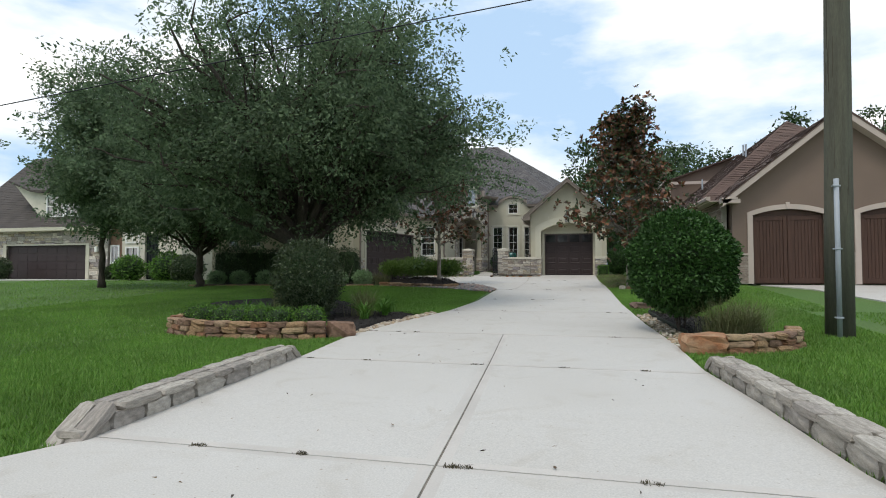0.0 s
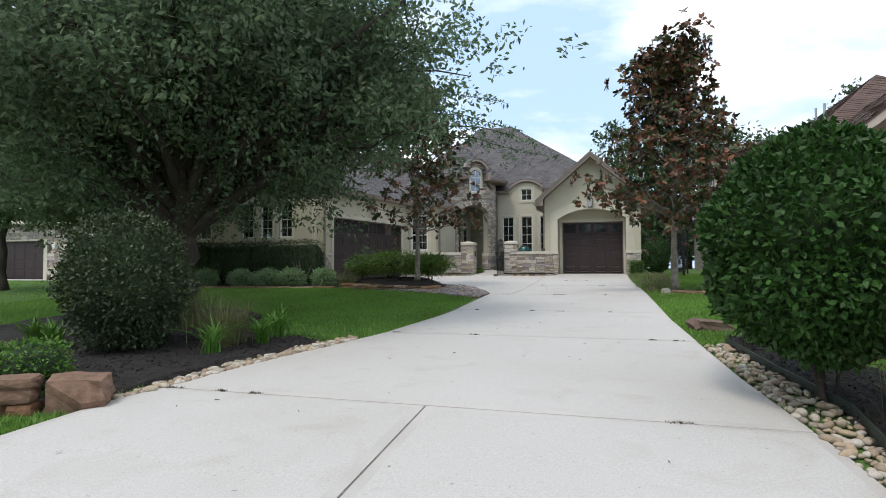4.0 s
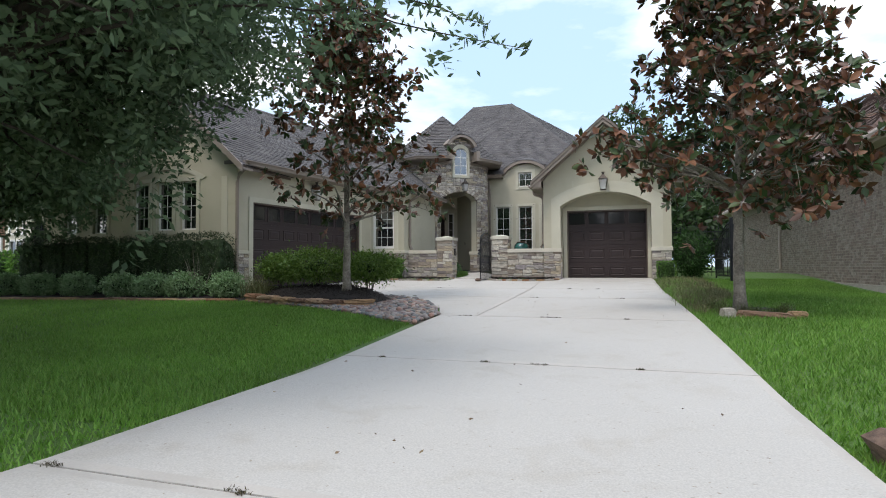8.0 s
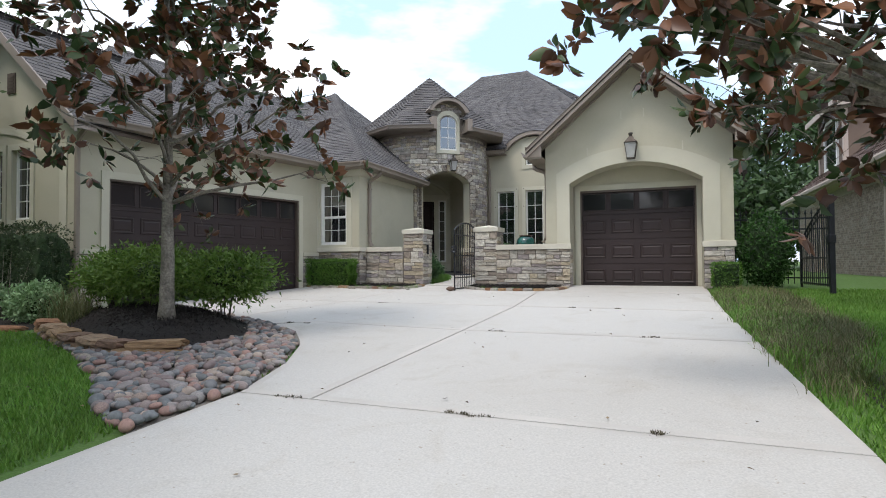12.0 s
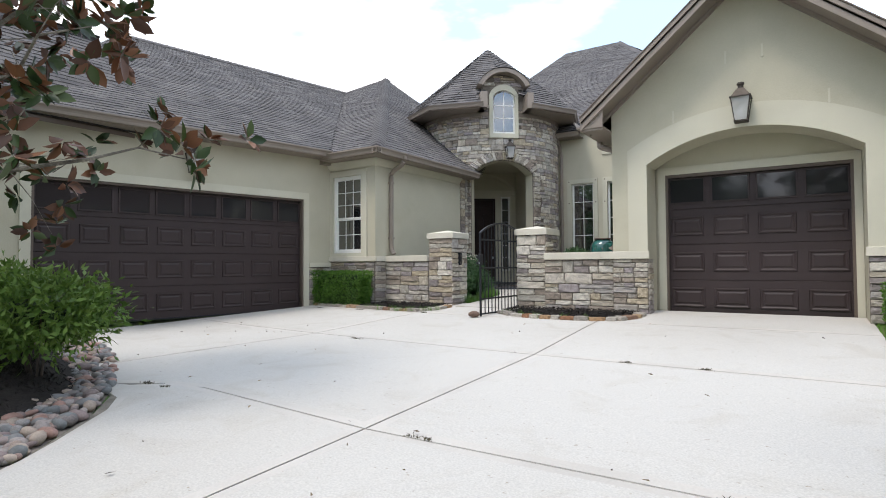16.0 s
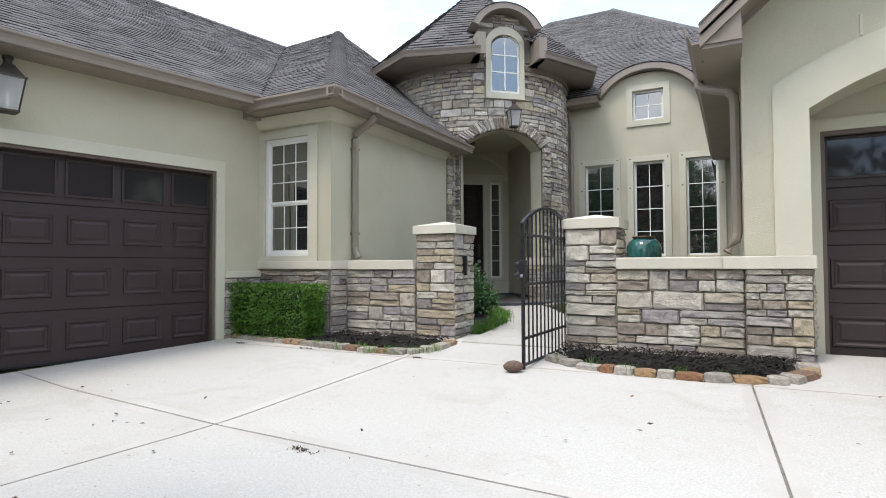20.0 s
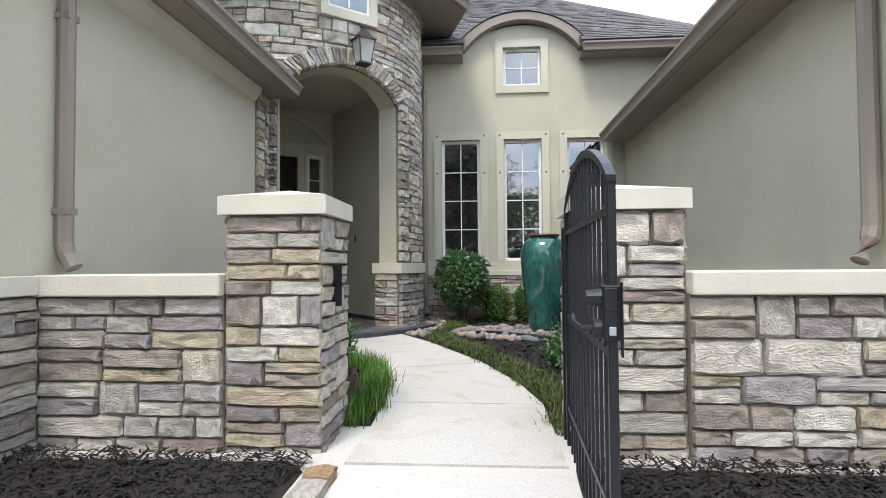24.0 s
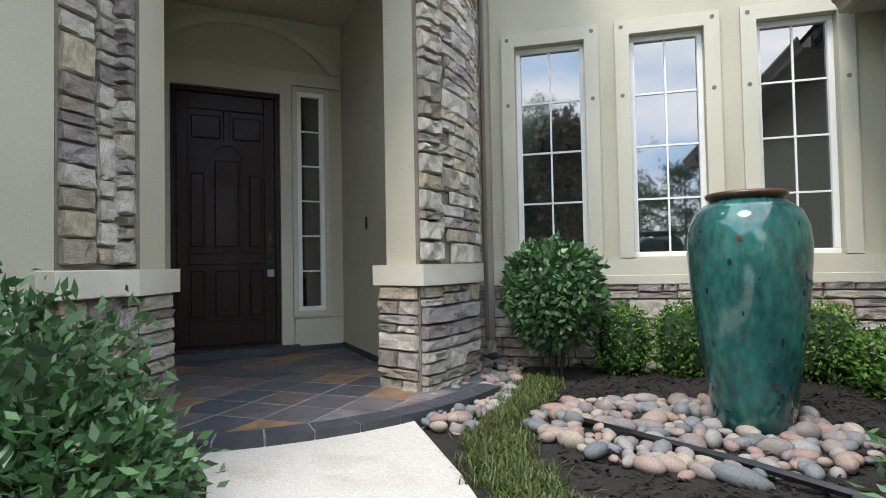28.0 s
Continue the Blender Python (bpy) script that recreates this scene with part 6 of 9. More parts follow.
# porch floor of slate tiles with a curved blue edge
porch = empty("porch_floor", (0, 0, 0), label="diagonal multicoloured slate tile porch floor with a blue slate edge", category="floor", kind="structure")
porch.matrix_basis = ENTRY @ pose(0, 0, 0)
PR = 2.5
bm = bmesh.new()
n = 24
fan = [(PR * math.sin(radians(-36 + 72 * k / n)), -PR * math.cos(radians(-36 + 72 * k / n))) for k in range(n + 1)]
poly = fan + [(1.1, DY), (-1.2, DY)]
slab(bm, [(x, y, PZ - 0.005) for x, y in poly], 0.14)
part("bed", bm, GROUT, porch)
for k in range(n // 2):
    a0, a1 = -36 + 72 * k / (n / 2) + 0.12, -36 + 72 * (k + 1) / (n / 2) - 0.12
    pts = [((r_) * math.sin(radians(a)), -(r_) * math.cos(radians(a)), PZ) for r_, a in ((PR + 0.012, a0), (PR + 0.012, a1), (PR - 0.16, a1), (PR - 0.16, a0))]
    part("edge_tile", slab(bmesh.new(), pts, 0.10), SLATE_EDGE, porch, "blue slate edging")
T = 0.33
for i in range(-12, 12):
    for j in range(-12, 12):
        c = Vector(((i + j) * T * 0.7071, (i - j) * T * 0.7071))
        c.y -= 0.7
        h = T * 0.7071 - 0.011
        sq = []
        for dx, dy in ((0, -h), (h, 0), (0, h), (-h, 0)):
            x, y = c.x + dx, c.y + dy
            q = math.hypot(x, y)
            if y < 0 and q > PR - 0.17:
                x, y = x * (PR - 0.17) / q, y * (PR - 0.17) / q
            sq.append((max(-1.08, min(0.99, x)) if y > -1.6 else x, min(y, DY - 0.01)))
        area = abs(sum(sq[k][0] * sq[(k + 1) % 4][1] - sq[(k + 1) % 4][0] * sq[k][1] for k in range(4))) / 2
        if c.length < PR - 0.05 and c.y < DY and abs(c.x) < 1.45 and area > 0.02:
            bm = bmesh.new()
            zz = PZ - 0.002 + rng.uniform(-0.002, 0.002)
            slab(bm, [(x, y, zz) for x, y in sq], 0.012)
            part("slate_tile", bm, SLATE, porch)
hpart("door_step", boxes((-0.9, 0.5, DY - 0.16, DY - 0.02, PZ, PZ + 0.075), bevel=0.004), SLATE_EDGE, "dark slate door step", m=ENTRY)
hpart("slate_skirting", boxes((0.985, 0.998, -1.6, DY, PZ, PZ + 0.06), (0.5, 0.985, DY - 0.035, DY - 0.022, PZ, PZ + 0.05)), SLATE_EDGE, m=ENTRY)

# glazed jar
jar = empty("garden_jar", (-3.83, 35.32, ground(35.3) + 0.02), label="tall teal glazed ceramic jar with a rust-brown rim", category="jar")
TEAL = mat("teal_glaze", (0.028, 0.135, 0.115), 0.12, var=0.75, scale=5, fine=28, bump=0.06, tint=(0.012, 0.045, 0.05), coat=0.6, stretch=(1, 1, 0.5))
DARKGLAZE = mat("dark_blue_glaze", (0.012, 0.022, 0.04), 0.15, var=0.3, scale=12, fine=60, bump=0.05)
RUSTRIM = mat("rust_glaze", (0.11, 0.05, 0.028), 0.35, var=0.5, scale=12, fine=60, bump=0.1)
prof = [(0.165, 0.0), (0.185, 0.02), (0.21, 0.2), (0.245, 0.45), (0.275, 0.7), (0.292, 0.92), (0.295, 1.02), (0.285, 1.12), (0.255, 1.2), (0.205, 1.245), (0.178, 1.262), (0.172, 1.275)]
prof = [(r_ * 1.08, z * 1.03) for r_, z in prof]
part("body", lathe(bmesh.new(), prof, 48), TEAL, jar, smooth=True)
rim = [(0.172, 1.272), (0.188, 1.28), (0.198, 1.293), (0.196, 1.306), (0.182, 1.312), (0.166, 1.305), (0.158, 1.27), (0.16, 1.2)]
rim = [(r_ * 1.08, z * 1.03) for r_, z in rim]
part("rim", lathe(bmesh.new(), rim, 48), RUSTRIM, jar, "worn rust-brown rim", smooth=True)
rr = random.Random(3)
for k in range(80):
    z = rr.uniform(0.12, 1.18)
    r_ = float(np.interp(z, [q[1] for q in prof], [q[0] for q in prof]))
    a = rr.uniform(0, math.tau)
    w, hgt = rr.uniform(0.006, 0.016), rr.uniform(0.008, 0.03)
    bm = bmesh.new()
    bmesh.ops.create_icosphere(bm, subdivisions=1, radius=1, matrix=Matrix.LocRotScale((r_ * math.cos(a), r_ * math.sin(a), z), Euler((0, 0, a)), (0.0025, w, hgt)))
    part("glaze_chip", bm, RUSTRIM if k % 3 == 0 else DARKGLAZE, jar)

pebble_bed("river_stones", lambda x, y: ((x + 4.2) / 0.85) ** 2 + ((y - 35.2) / 0.75) ** 2 < 1 and (x + 3.83) ** 2 + (y - 35.32) ** 2 > 0.045, (-5.2, -3.3, 34.2, 35.9), 240, 0.115, lambda y: ground(y) + 0.03, "multicoloured river stones heaped round the jar", 5)
pebble_bed("river_stones", inside_poly([(-5.95, 35.25), (-5.45, 34.85), (-5.25, 35.5), (-5.3, 37.1), (-5.75, 37.15), (-5.62, 36.3)]), (-6.1, -5.2, 34.8, 37.2), 190, 0.10, lambda y: ground(y) + 0.03, "grey and brown river stones beside the entry column", 6)
pebble_bed("river_stones", inside_poly([(-7.25, 33.75), (-6.75, 33.95), (-6.75, 34.35), (-7.2, 34.4)]), (-7.3, -6.7, 33.7, 34.5), 30, 0.10, lambda y: ground(y) + 0.03, "river stones beside the porch edge", 7)
bark_chips("mulch_chips", inside_poly([(-4.0, 31.2), (-2.3, 31.2), (-2.3, 37.2), (-5.1, 37.2), (-5.0, 35.0), (-4.5, 33.6)]), (-5.2, -2.4, 31.2, 37.2), 12000, lambda y: ground(y), 3)
bark_chips("mulch_chips", inside_poly([(-5.5, 31.4), (-5.55, 32.4), (-5.75, 32.95), (-6.5, 34.0), (-7.25, 34.0), (-7.25, 31.2)]), (-7.3, -5.5, 31.2, 34.0), 5000, lambda y: ground(y), 23)
part_edge = empty("bed_edging", (-4.6, 34.9, ground(35) + 0.04), label="dark rubber bed edging strip among the stones", category="edging")
part("strip", tube(bmesh.new(), [(-0.15, 0.3, 0.02), (0.1, 0.0, 0.05), (0.55, -0.35, 0.05), (1.1, -0.8, 0.03), (1.6, -1.3, 0.02)], 0.022, 6), IRON, part_edge)


def along(pts, step, jitter=0.0, seed=1, dz=0.03):
    """Spots along a line of (x, y) points, on the ground."""
    rr, out = random.Random(seed), []
    for (xa, ya), (xb, yb) in zip(pts, pts[1:]):
        n = max(1, int(math.hypot(xb - xa, yb - ya) / step))
        for k in range(n):
            x, y = xa + (xb - xa) * k / n + rr.uniform(-jitter, jitter), ya + (yb - ya) * k / n + rr.uniform(-jitter, jitter)
            out.append((x, y, ground(y) + dz))
    return out


LIRI = mat("mondo_grass_blade", (0.07, 0.11, 0.025), 0.5, var=0.3, scale=1, fine=8, bump=0, island="island", palette=[(0.045, 0.085, 0.016), (0.085, 0.125, 0.028), (0.15, 0.15, 0.05)], trans=0.2)
BRIGHT = mat("bright_grass_blade", (0.09, 0.22, 0.03), 0.5, var=0.3, scale=1, fine=8, bump=0, island="island", palette=[(0.06, 0.17, 0.02), (0.10, 0.25, 0.03), (0.15, 0.29, 0.05)], trans=0.25)
edge_line = [(-4.06, 31.3), (-4.08, 31.9), (-4.2, 32.5), (-4.46, 33.15), (-4.75, 33.7), (-5.08, 34.3), (-5.25, 34.95), (-5.16, 35.6), (-5.12, 36.4)]
tufts("mondo_grass_border", along(edge_line, 0.02, 0.085, 2), 80, 0.085, 0.008, LIRI, "low clumped mondo grass edging the curved walk", "border grass", 4, arch_=1.0, spread=0.06, kind="stuff")
tufts("grass_clump", along([(-5.5, 31.35), (-5.5, 31.9), (-5.56, 32.4), (-5.74, 32.85), (-5.95, 33.2)], 0.05, 0.08, 3), 40, 0.19, 0.006, BRIGHT, "bright green grass overhanging the walk beside the gate post", "border grass", 5, arch_=0.5, spread=0.05)
shrub("round_bush", (-5.0, 36.6, 2.04), (0.385, 0.38, 0.43), 4200, 0.075, GARDENIA, "clipped round glossy evergreen bush on short bare stems", seed=3, base=ground(36.6), stems=6)
for k, (x, y, s) in enumerate(((-4.45, 36.85, 0.22), (-3.95, 36.9, 0.23), (-3.45, 36.85, 0.24), (-2.95, 36.8, 0.24))):
    shrub("boxwood", (x, y, ground(y) + 0.30), (s, s, 0.31), 2200, 0.04, BOX, "small trimmed bright green boxwood against the stone base", seed=10 + k, group="courtyard boxwoods", box_=0.35)
for k in range(7):
    y = 36.4 - k * 0.5
    shrub("boxwood", (-2.64, y, ground(y) + 0.22), (0.24, 0.3, 0.23), 2600, 0.042, BOX, "trimmed bright green boxwood in a hedge row", seed=20 + k, group="courtyard hedge", box_=0.5)
for k, (x, y, rx, rz) in enumerate(((-3.42, 33.75, 0.38, 0.23), (-3.7, 33.1, 0.33, 0.22), (-3.2, 34.35, 0.31, 0.21), (-3.3, 32.4, 0.34, 0.22))):
    shrub("gardenia", (x, y, ground(y) + rz * 0.85), (rx, rx, rz), 1900, 0.068, GARDENIA, "loose glossy green gardenia shrub over the mulch", seed=30 + k, group="gardenias", aspect=0.42, inner=0.5, rough=0.16, core=0.62)
for k, (x, y, rx, rz) in enumerate(((-6.75, 33.35, 0.46, 0.48), (-6.55, 32.65, 0.38, 0.36), (-6.95, 32.6, 0.36, 0.4), (-6.35, 33.3, 0.34, 0.27))):
    shrub("camellia", (x, y, ground(y) + rz * 0.98), (rx, rx, rz), 3000, 0.07, GARDENIA, "dark glossy evergreen shrub beside the porch", seed=40 + k, group="entry shrubs", aspect=0.45, inner=0.45, rough=0.13, core=0.62)

# ---- iron gate, standing open ----
gate = empty("iron_gate", label="open arched black wrought-iron garden gate", category="gate")
gate.matrix_basis = pose(-4.14, 31.07, 1.11, 0, 0, -92.6)
GW = 1.5
bm = bmesh.new()


def gate_top(x):
    return 1.44 + 0.03 * (1 - x / GW) + 0.2 * math.sin(math.pi * min(1, max(0, x / GW))) ** 0.8


part("hinge_stile", boxes((0, 0.034, -0.016, 0.016, 0.0, 1.47), bevel=0.004), IRON, gate)
part("lock_stile", boxes((GW - 0.032, GW, -0.016, 0.016, 0.0, 1.44), bevel=0.004), IRON, gate)
bm = bmesh.new()
N = 16
cols = [[bm.verts.new((GW * k / N, y, gate_top(GW * k / N) + z)) for y, z in ((-0.017, -0.016), (0.017, -0.016), (0.017, 0.016), (-0.017, 0.016))] for k in range(N + 1)]
for p, q in zip(cols, cols[1:]):
    for k in range(4):
        bm.faces.new((p[k], p[(k + 1) % 4], q[(k + 1) % 4], q[k]))
bm.faces.new(cols[0])
bm.faces.new(cols[-1])
bmesh.ops.recalc_face_normals(bm, faces=bm.faces)
part("arched_rail", bm, IRON, gate)
for z in (0.04, 0.3, 0.84, 1.34):
    part("rail", boxes((0.04, GW - 0.045, -0.011, 0.011, z - 0.014, z + 0.014), bevel=0.003), IRON, gate)
for k in range(11):
    x = 0.04 + (GW - 0.085) * (k + 1) / 12
    part("bar", boxes((x - 0.007, x + 0.007, -0.007, 0.007, 0.04, gate_top(x) - 0.015)), IRON, gate)
lock = part("lock_case", boxes((GW - 0.075, GW + 0.005, -0.034, 0.024, 0.89, 1.08), bevel=0.006), IRON, gate, "black steel lock case")
part("lock_flange", boxes((GW + 0.005, GW + 0.034, 0.022, 0.028, 0.84, 1.09), bevel=0.002), IRON, lock)
part("deadbolt", tube(bmesh.new(), [(GW - 0.04, -0.03, 1.035), (GW - 0.04, -0.085, 1.035)], [0.034, 0.026], 16), IRON, lock)
part("rose", tube(bmesh.new(), [(GW - 0.04, -0.03, 0.93), (GW - 0.04, -0.062, 0.93)], 0.034, 16), IRON, lock)
part("lever", tube(bmesh.new(), [(GW - 0.04, -0.06, 0.93), (GW - 0.04, -0.1, 0.93), (GW - 0.12, -0.115, 0.94), (GW - 0.18, -0.115, 0.965)], [0.012, 0.012, 0.011, 0.008], 8), IRON, lock)
part("latch", boxes((GW + 0.005, GW + 0.017, -0.015, 0.008, 0.91, 0.94), bevel=0.003), PVC, lock, "bright steel latch")
part("deadbolt_plate", boxes((GW + 0.005, GW + 0.009, -0.03, 0.015, 0.99, 1.07), bevel=0.002), IRON, lock)
part("hinge_jamb", boxes((-0.115, -0.065, -0.025, 0.025, -0.02, 1.375), bevel=0.004), IRON, gate, "square black hinge post")
for z in (0.2, 1.3):
    part("hinge", tube(bmesh.new(), [(-0.03, 0.0, z), (-0.03, 0.0, z + 0.07)], 0.016, 10), IRON, gate)
part("spring", tube(bmesh.new(), [(0.02, 0.03, 0.52), (0.0, 0.06, 0.34), (-0.01, 0.08, 0.2)], 0.014, 8), IRON, gate, "black closer spring")
stop = empty("door_stop_rock", (-4.27, 29.44, ground(29.44) + 0.035), label="brown rounded rock holding the gate open", category="rock")
me = blob_mesh(33, 0.62)
me.materials.append(BROWNROCK)
ob = new("rock", me)
ob.parent, ob.matrix_basis = stop, pose(0, 0, 0.06, 0, 0, 25) @ Matrix.Diagonal((0.2, 0.16, 0.17, 1))


# ---- lanterns ----
def lantern(label, s=1.0):
    """A four-sided tapered copper lantern hung on a wall: z up, back at y 0."""
    th = empty("wall_lantern", label=label, category="lantern", group="wall lanterns")
    h, wt, wb = 0.34 * s, 0.13 * s, 0.085 * s
    y0 = -0.17 * s
    for sx in (-1, 1):
        for sy in (-1, 1):
            part("corner_bar", tube(bmesh.new(), [(sx * wb, y0 + sy * wb, 0), (sx * wt, y0 + sy * wt, h)], 0.009 * s, 4), BRONZE, th)
    part("base_ring", boxes((-wb - 0.01, wb + 0.01, y0 - wb - 0.01, y0 + wb + 0.01, -0.02, 0.0)), BRONZE, th)
    part("top_ring", boxes((-wt - 0.015, wt + 0.015, y0 - wt - 0.015, y0 + wt + 0.015, h, h + 0.018)), BRONZE, th)
    bm = bmesh.new()
    a = [bm.verts.new((sx * wt, y0 + sy * wt, h + 0.018)) for sx, sy in ((-1, -1), (1, -1), (1, 1), (-1, 1))]
    b = [bm.verts.new((sx * wt * 0.35, y0 + sy * wt * 0.35, h + 0.15 * s)) for sx, sy in ((-1, -1), (1, -1), (1, 1), (-1, 1))]
    for i in range(4):
        bm.faces.new((a[i], a[(i + 1) % 4], b[(i + 1) % 4], b[i]))
    bm.faces.new(b)
    part("roof", bm, BRONZE, th)
    part("chimney", tube(bmesh.new(), [(0, y0, h + 0.14 * s), (0, y0, h + 0.2 * s), (0, y0, h + 0.21 * s), (0, y0, h + 0.24 * s)], [0.04 * s, 0.04 * s, 0.055 * s, 0.05 * s], 10), BRONZE, th)
    for (xa, ya, xb, yb, xc, yc, xd, yd) in ((-wb, -wb, wb, -wb, wt, -wt, -wt, -wt), (wb, -wb, wb, wb, wt, wt, wt, -wt), (-wb, wb, -wb, -wb, -wt, -wt, -wt, wt)):
        bm = bmesh.new()
        bm.faces.new([bm.verts.new(q) for q in ((xa, y0 + ya, 0.005), (xb, y0 + yb, 0.005), (xc, y0 + yc, h), (xd, y0 + yd, h))])
        part("glass", bm, CLEAR, th)
    part("burner", tube(bmesh.new(), [(0, y0, 0), (0, y0, 0.1 * s), (0, y0, 0.2 * s)], [0.02 * s, 0.016 * s, 0.022 * s], 8), WHITE, th, "white mantle burner")
    part("bracket", boxes((-0.03, 0.03, y0 + 0.05, 0.0, h + 0.06 * s, h + 0.09 * s), (-0.05, 0.05, -0.012, 0.0, h - 0.1 * s, h + 0.14 * s)), BRONZE, th)
    return th


CLEAR = bpy.data.materials.new("clear_glass")
CLEAR.use_nodes = True
cn, cl = CLEAR.node_tree.nodes, CLEAR.node_tree.links
cm, ct, cg = cn.new("ShaderNodeMixShader"), cn.new("ShaderNodeBsdfTransparent"), cn["Principled BSDF"]
cg.inputs["Base Color"].default_value = (0.72, 0.73, 0.72, 1)
cm.inputs["Fac"].default_value, cg.inputs["Roughness"].default_value = 0.42, 0.06
cl.new(ct.outputs[0], cm.inputs[1])
cl.new(cg.outputs[0], cm.inputs[2])
cl.new(cm.outputs[0], cn["Material Output"].inputs["Surface"])
lantern("aged copper gas lantern above the single garage door").matrix_basis = pose(-0.23, 30.757, 4.16)
lantern("aged copper gas lantern above the double garage door").matrix_basis = DG @ pose(3.06, 0, 3.81)
lantern("aged copper gas lantern above the entry arch", 0.88).matrix_basis = ENTRY @ pose(0.14, -TR - 0.02, 4.94)
outlet = empty("outlet_box", (-2.285, 34.92, 1.83), label="grey weatherproof outlet box on the stone base", category="outlet")
part("box", boxes((-0.04, 0.02, -0.055, 0.055, -0.07, 0.07), bevel=0.008), PVC, outlet)
part("cover", boxes((-0.052, -0.04, -0.048, 0.048, -0.06, 0.06), bevel=0.004), PVC, outlet)

# ---- stone blocks for kerbs and bed walls ----
BLOCKS = [rough_stone_mesh(k, 0.11) for k in range(10)]
for me in BLOCKS:
    me.materials.append(RUSTSTONE)
PALE = [rough_stone_mesh(50 + k, 0.07) for k in range(8)]
for me in PALE:
    me.materials.append(LIMEST)


def line_at(pts, s):
    """Point and heading at the length s along a line of (x, y)."""
    for (xa, ya), (xb, yb) in zip(pts, pts[1:]):
        d = math.hypot(xb - xa, yb - ya)
        if s <= d or (xb, yb) == tuple(pts[-1]):
            t = s / d
            return xa + (xb - xa) * t, ya + (yb - ya) * t, math.degrees(math.atan2(yb - ya, xb - xa))
        s -= d


def length(pts):
    return sum(math.hypot(xb - xa, yb - ya) for (xa, ya), (xb, yb) in zip(pts, pts[1:]))


def stacked_wall(name, pts, courses, label, category, depth=0.24, blocks=BLOCKS, lens=(0.2, 0.48), seed=1, caps=False, group=""):
    """A dry-laid wall of blocks along a line; courses: heights from the bottom."""
    rr = random.Random(seed)
    x0, y0, _ = line_at(pts, 0.0001)
    th = empty(name, (x0, y0, ground(y0)), label=label, category=category, group=group)
    inv = th.matrix_basis.inverted()
    total, z = length(pts), 0.0
    for ci, h in enumerate(courses):
        s = -rr.uniform(0, 0.1)
        while s < total - 0.04:
            w = rr.uniform(*lens)
            if total - s - w < 0.14:
                w = total - s
            x, y, a = line_at(pts, max(0.001, s + w / 2))
            hh = h * rr.uniform(0.9, 1.08)
            ob = new("block", rr.choice(blocks))
            ob.parent = th
            ob.matrix_basis = inv @ pose(x, y, ground(y) - 0.02 + z, rr.uniform(-2, 2), rr.uniform(-2, 2), a + rr.uniform(-3, 3)) @ Matrix.Diagonal((w * 0.99, depth * rr.uniform(0.88, 1.1), hh, 1))
            s += w
        z += h * 0.97
    return th


def kerb(pts, label, seed):
    """A low mortared kerb wall of pale stone beside the drive: a side course, flat cap slabs, and sloped ends."""
    rr = random.Random(seed)
    x0, y0, _ = line_at(pts, 0.0001)
    th = empty("kerb_wall", (x0, y0, ground(y0)), label=label, category="kerb wall", group="drive kerbs")
    inv = th.matrix_basis.inverted()
    total = length(pts)
    for z, h, dep, lens, off in ((-0.03, 0.19, 0.30, (0.35, 0.62), 0), (0.155, 0.075, 0.165, (0.3, 0.55), -0.082), (0.155, 0.08, 0.165, (0.3, 0.55), 0.082)):
        s = 0.32 if z < 0 else 0.42
        end = total - (0.2 if z < 0 else 0.3)
        while s < end - 0.05:
            w = rr.uniform(*lens)
            if end - s - w < 0.2:
                w = end - s
            x, y, a = line_at(pts, s + w / 2)
            ob = new("kerb_stone", rr.choice(PALE))
            ob.parent = th
            ob.matrix_basis = inv @ pose(x, y, ground(y) + z, 0, 0, a) @ pose(0, off, 0, rr.uniform(-2, 2), 0, rr.uniform(-1, 1)) @ Matrix.Diagonal((w - 0.008, dep, h * rr.uniform(0.95, 1.08), 1))
            s += w
    for s, tilt, ln in ((0.16, 33, 0.52), (total - 0.12, -36, 0.42)):
        for off in (-0.08, 0.08):
            x, y, a = line_at(pts, s)
            ob = new("end_stone", rr.choice(PALE))
            ob.parent = th
            ob.matrix_basis = inv @ pose(x, y, ground(y) + 0.05, 0, 0, a) @ pose(0, off, 0.0, 0, -tilt, 0) @ Matrix.Diagonal((ln, 0.155, 0.09, 1))
        x, y, a = line_at(pts, s)
        ob = new("end_core", PALE[0])
        ob.parent = th
        ob.matrix_basis = inv @ pose(x, y, ground(y) - 0.05, 0, 0, a) @ Matrix.Diagonal((0.34, 0.26, 0.15, 1))
    return th


kerb([(-3.47, 2.62), (-3.66, 4.7), (-3.85, 6.78)], "low mortared tan stone kerb wall beside the drive", 3)
kerb([(2.62, 1.0), (2.38, 3.1), (2.28, 5.3), (2.16, 7.1)], "low mortared tan stone kerb wall beside the drive", 4)

# ---- left front bed ----
bedwall = [(-8.05, 10.1), (-8.0, 9.45), (-7.75, 9.0), (-7.2, 8.68), (-6.2, 8.52), (-5.2, 8.56), (-4.6, 8.74), (-4.3, 8.92)]
stacked_wall("stone_bed_wall", bedwall, (0.13, 0.12, 0.11), "curved dry-laid rust and tan sandstone bed wall", "bed wall", seed=5)
big_ = empty("corner_boulder", (-4.08, 9.12, ground(9.1)), label="large squared tan sandstone block ending the bed wall", category="boulder")
ob = new("block", BLOCKS[2])
ob.parent, ob.matrix_basis = big_, pose(0, 0, -0.02, 0, 0, 35) @ Matrix.Diagonal((0.5, 0.42, 0.32, 1))
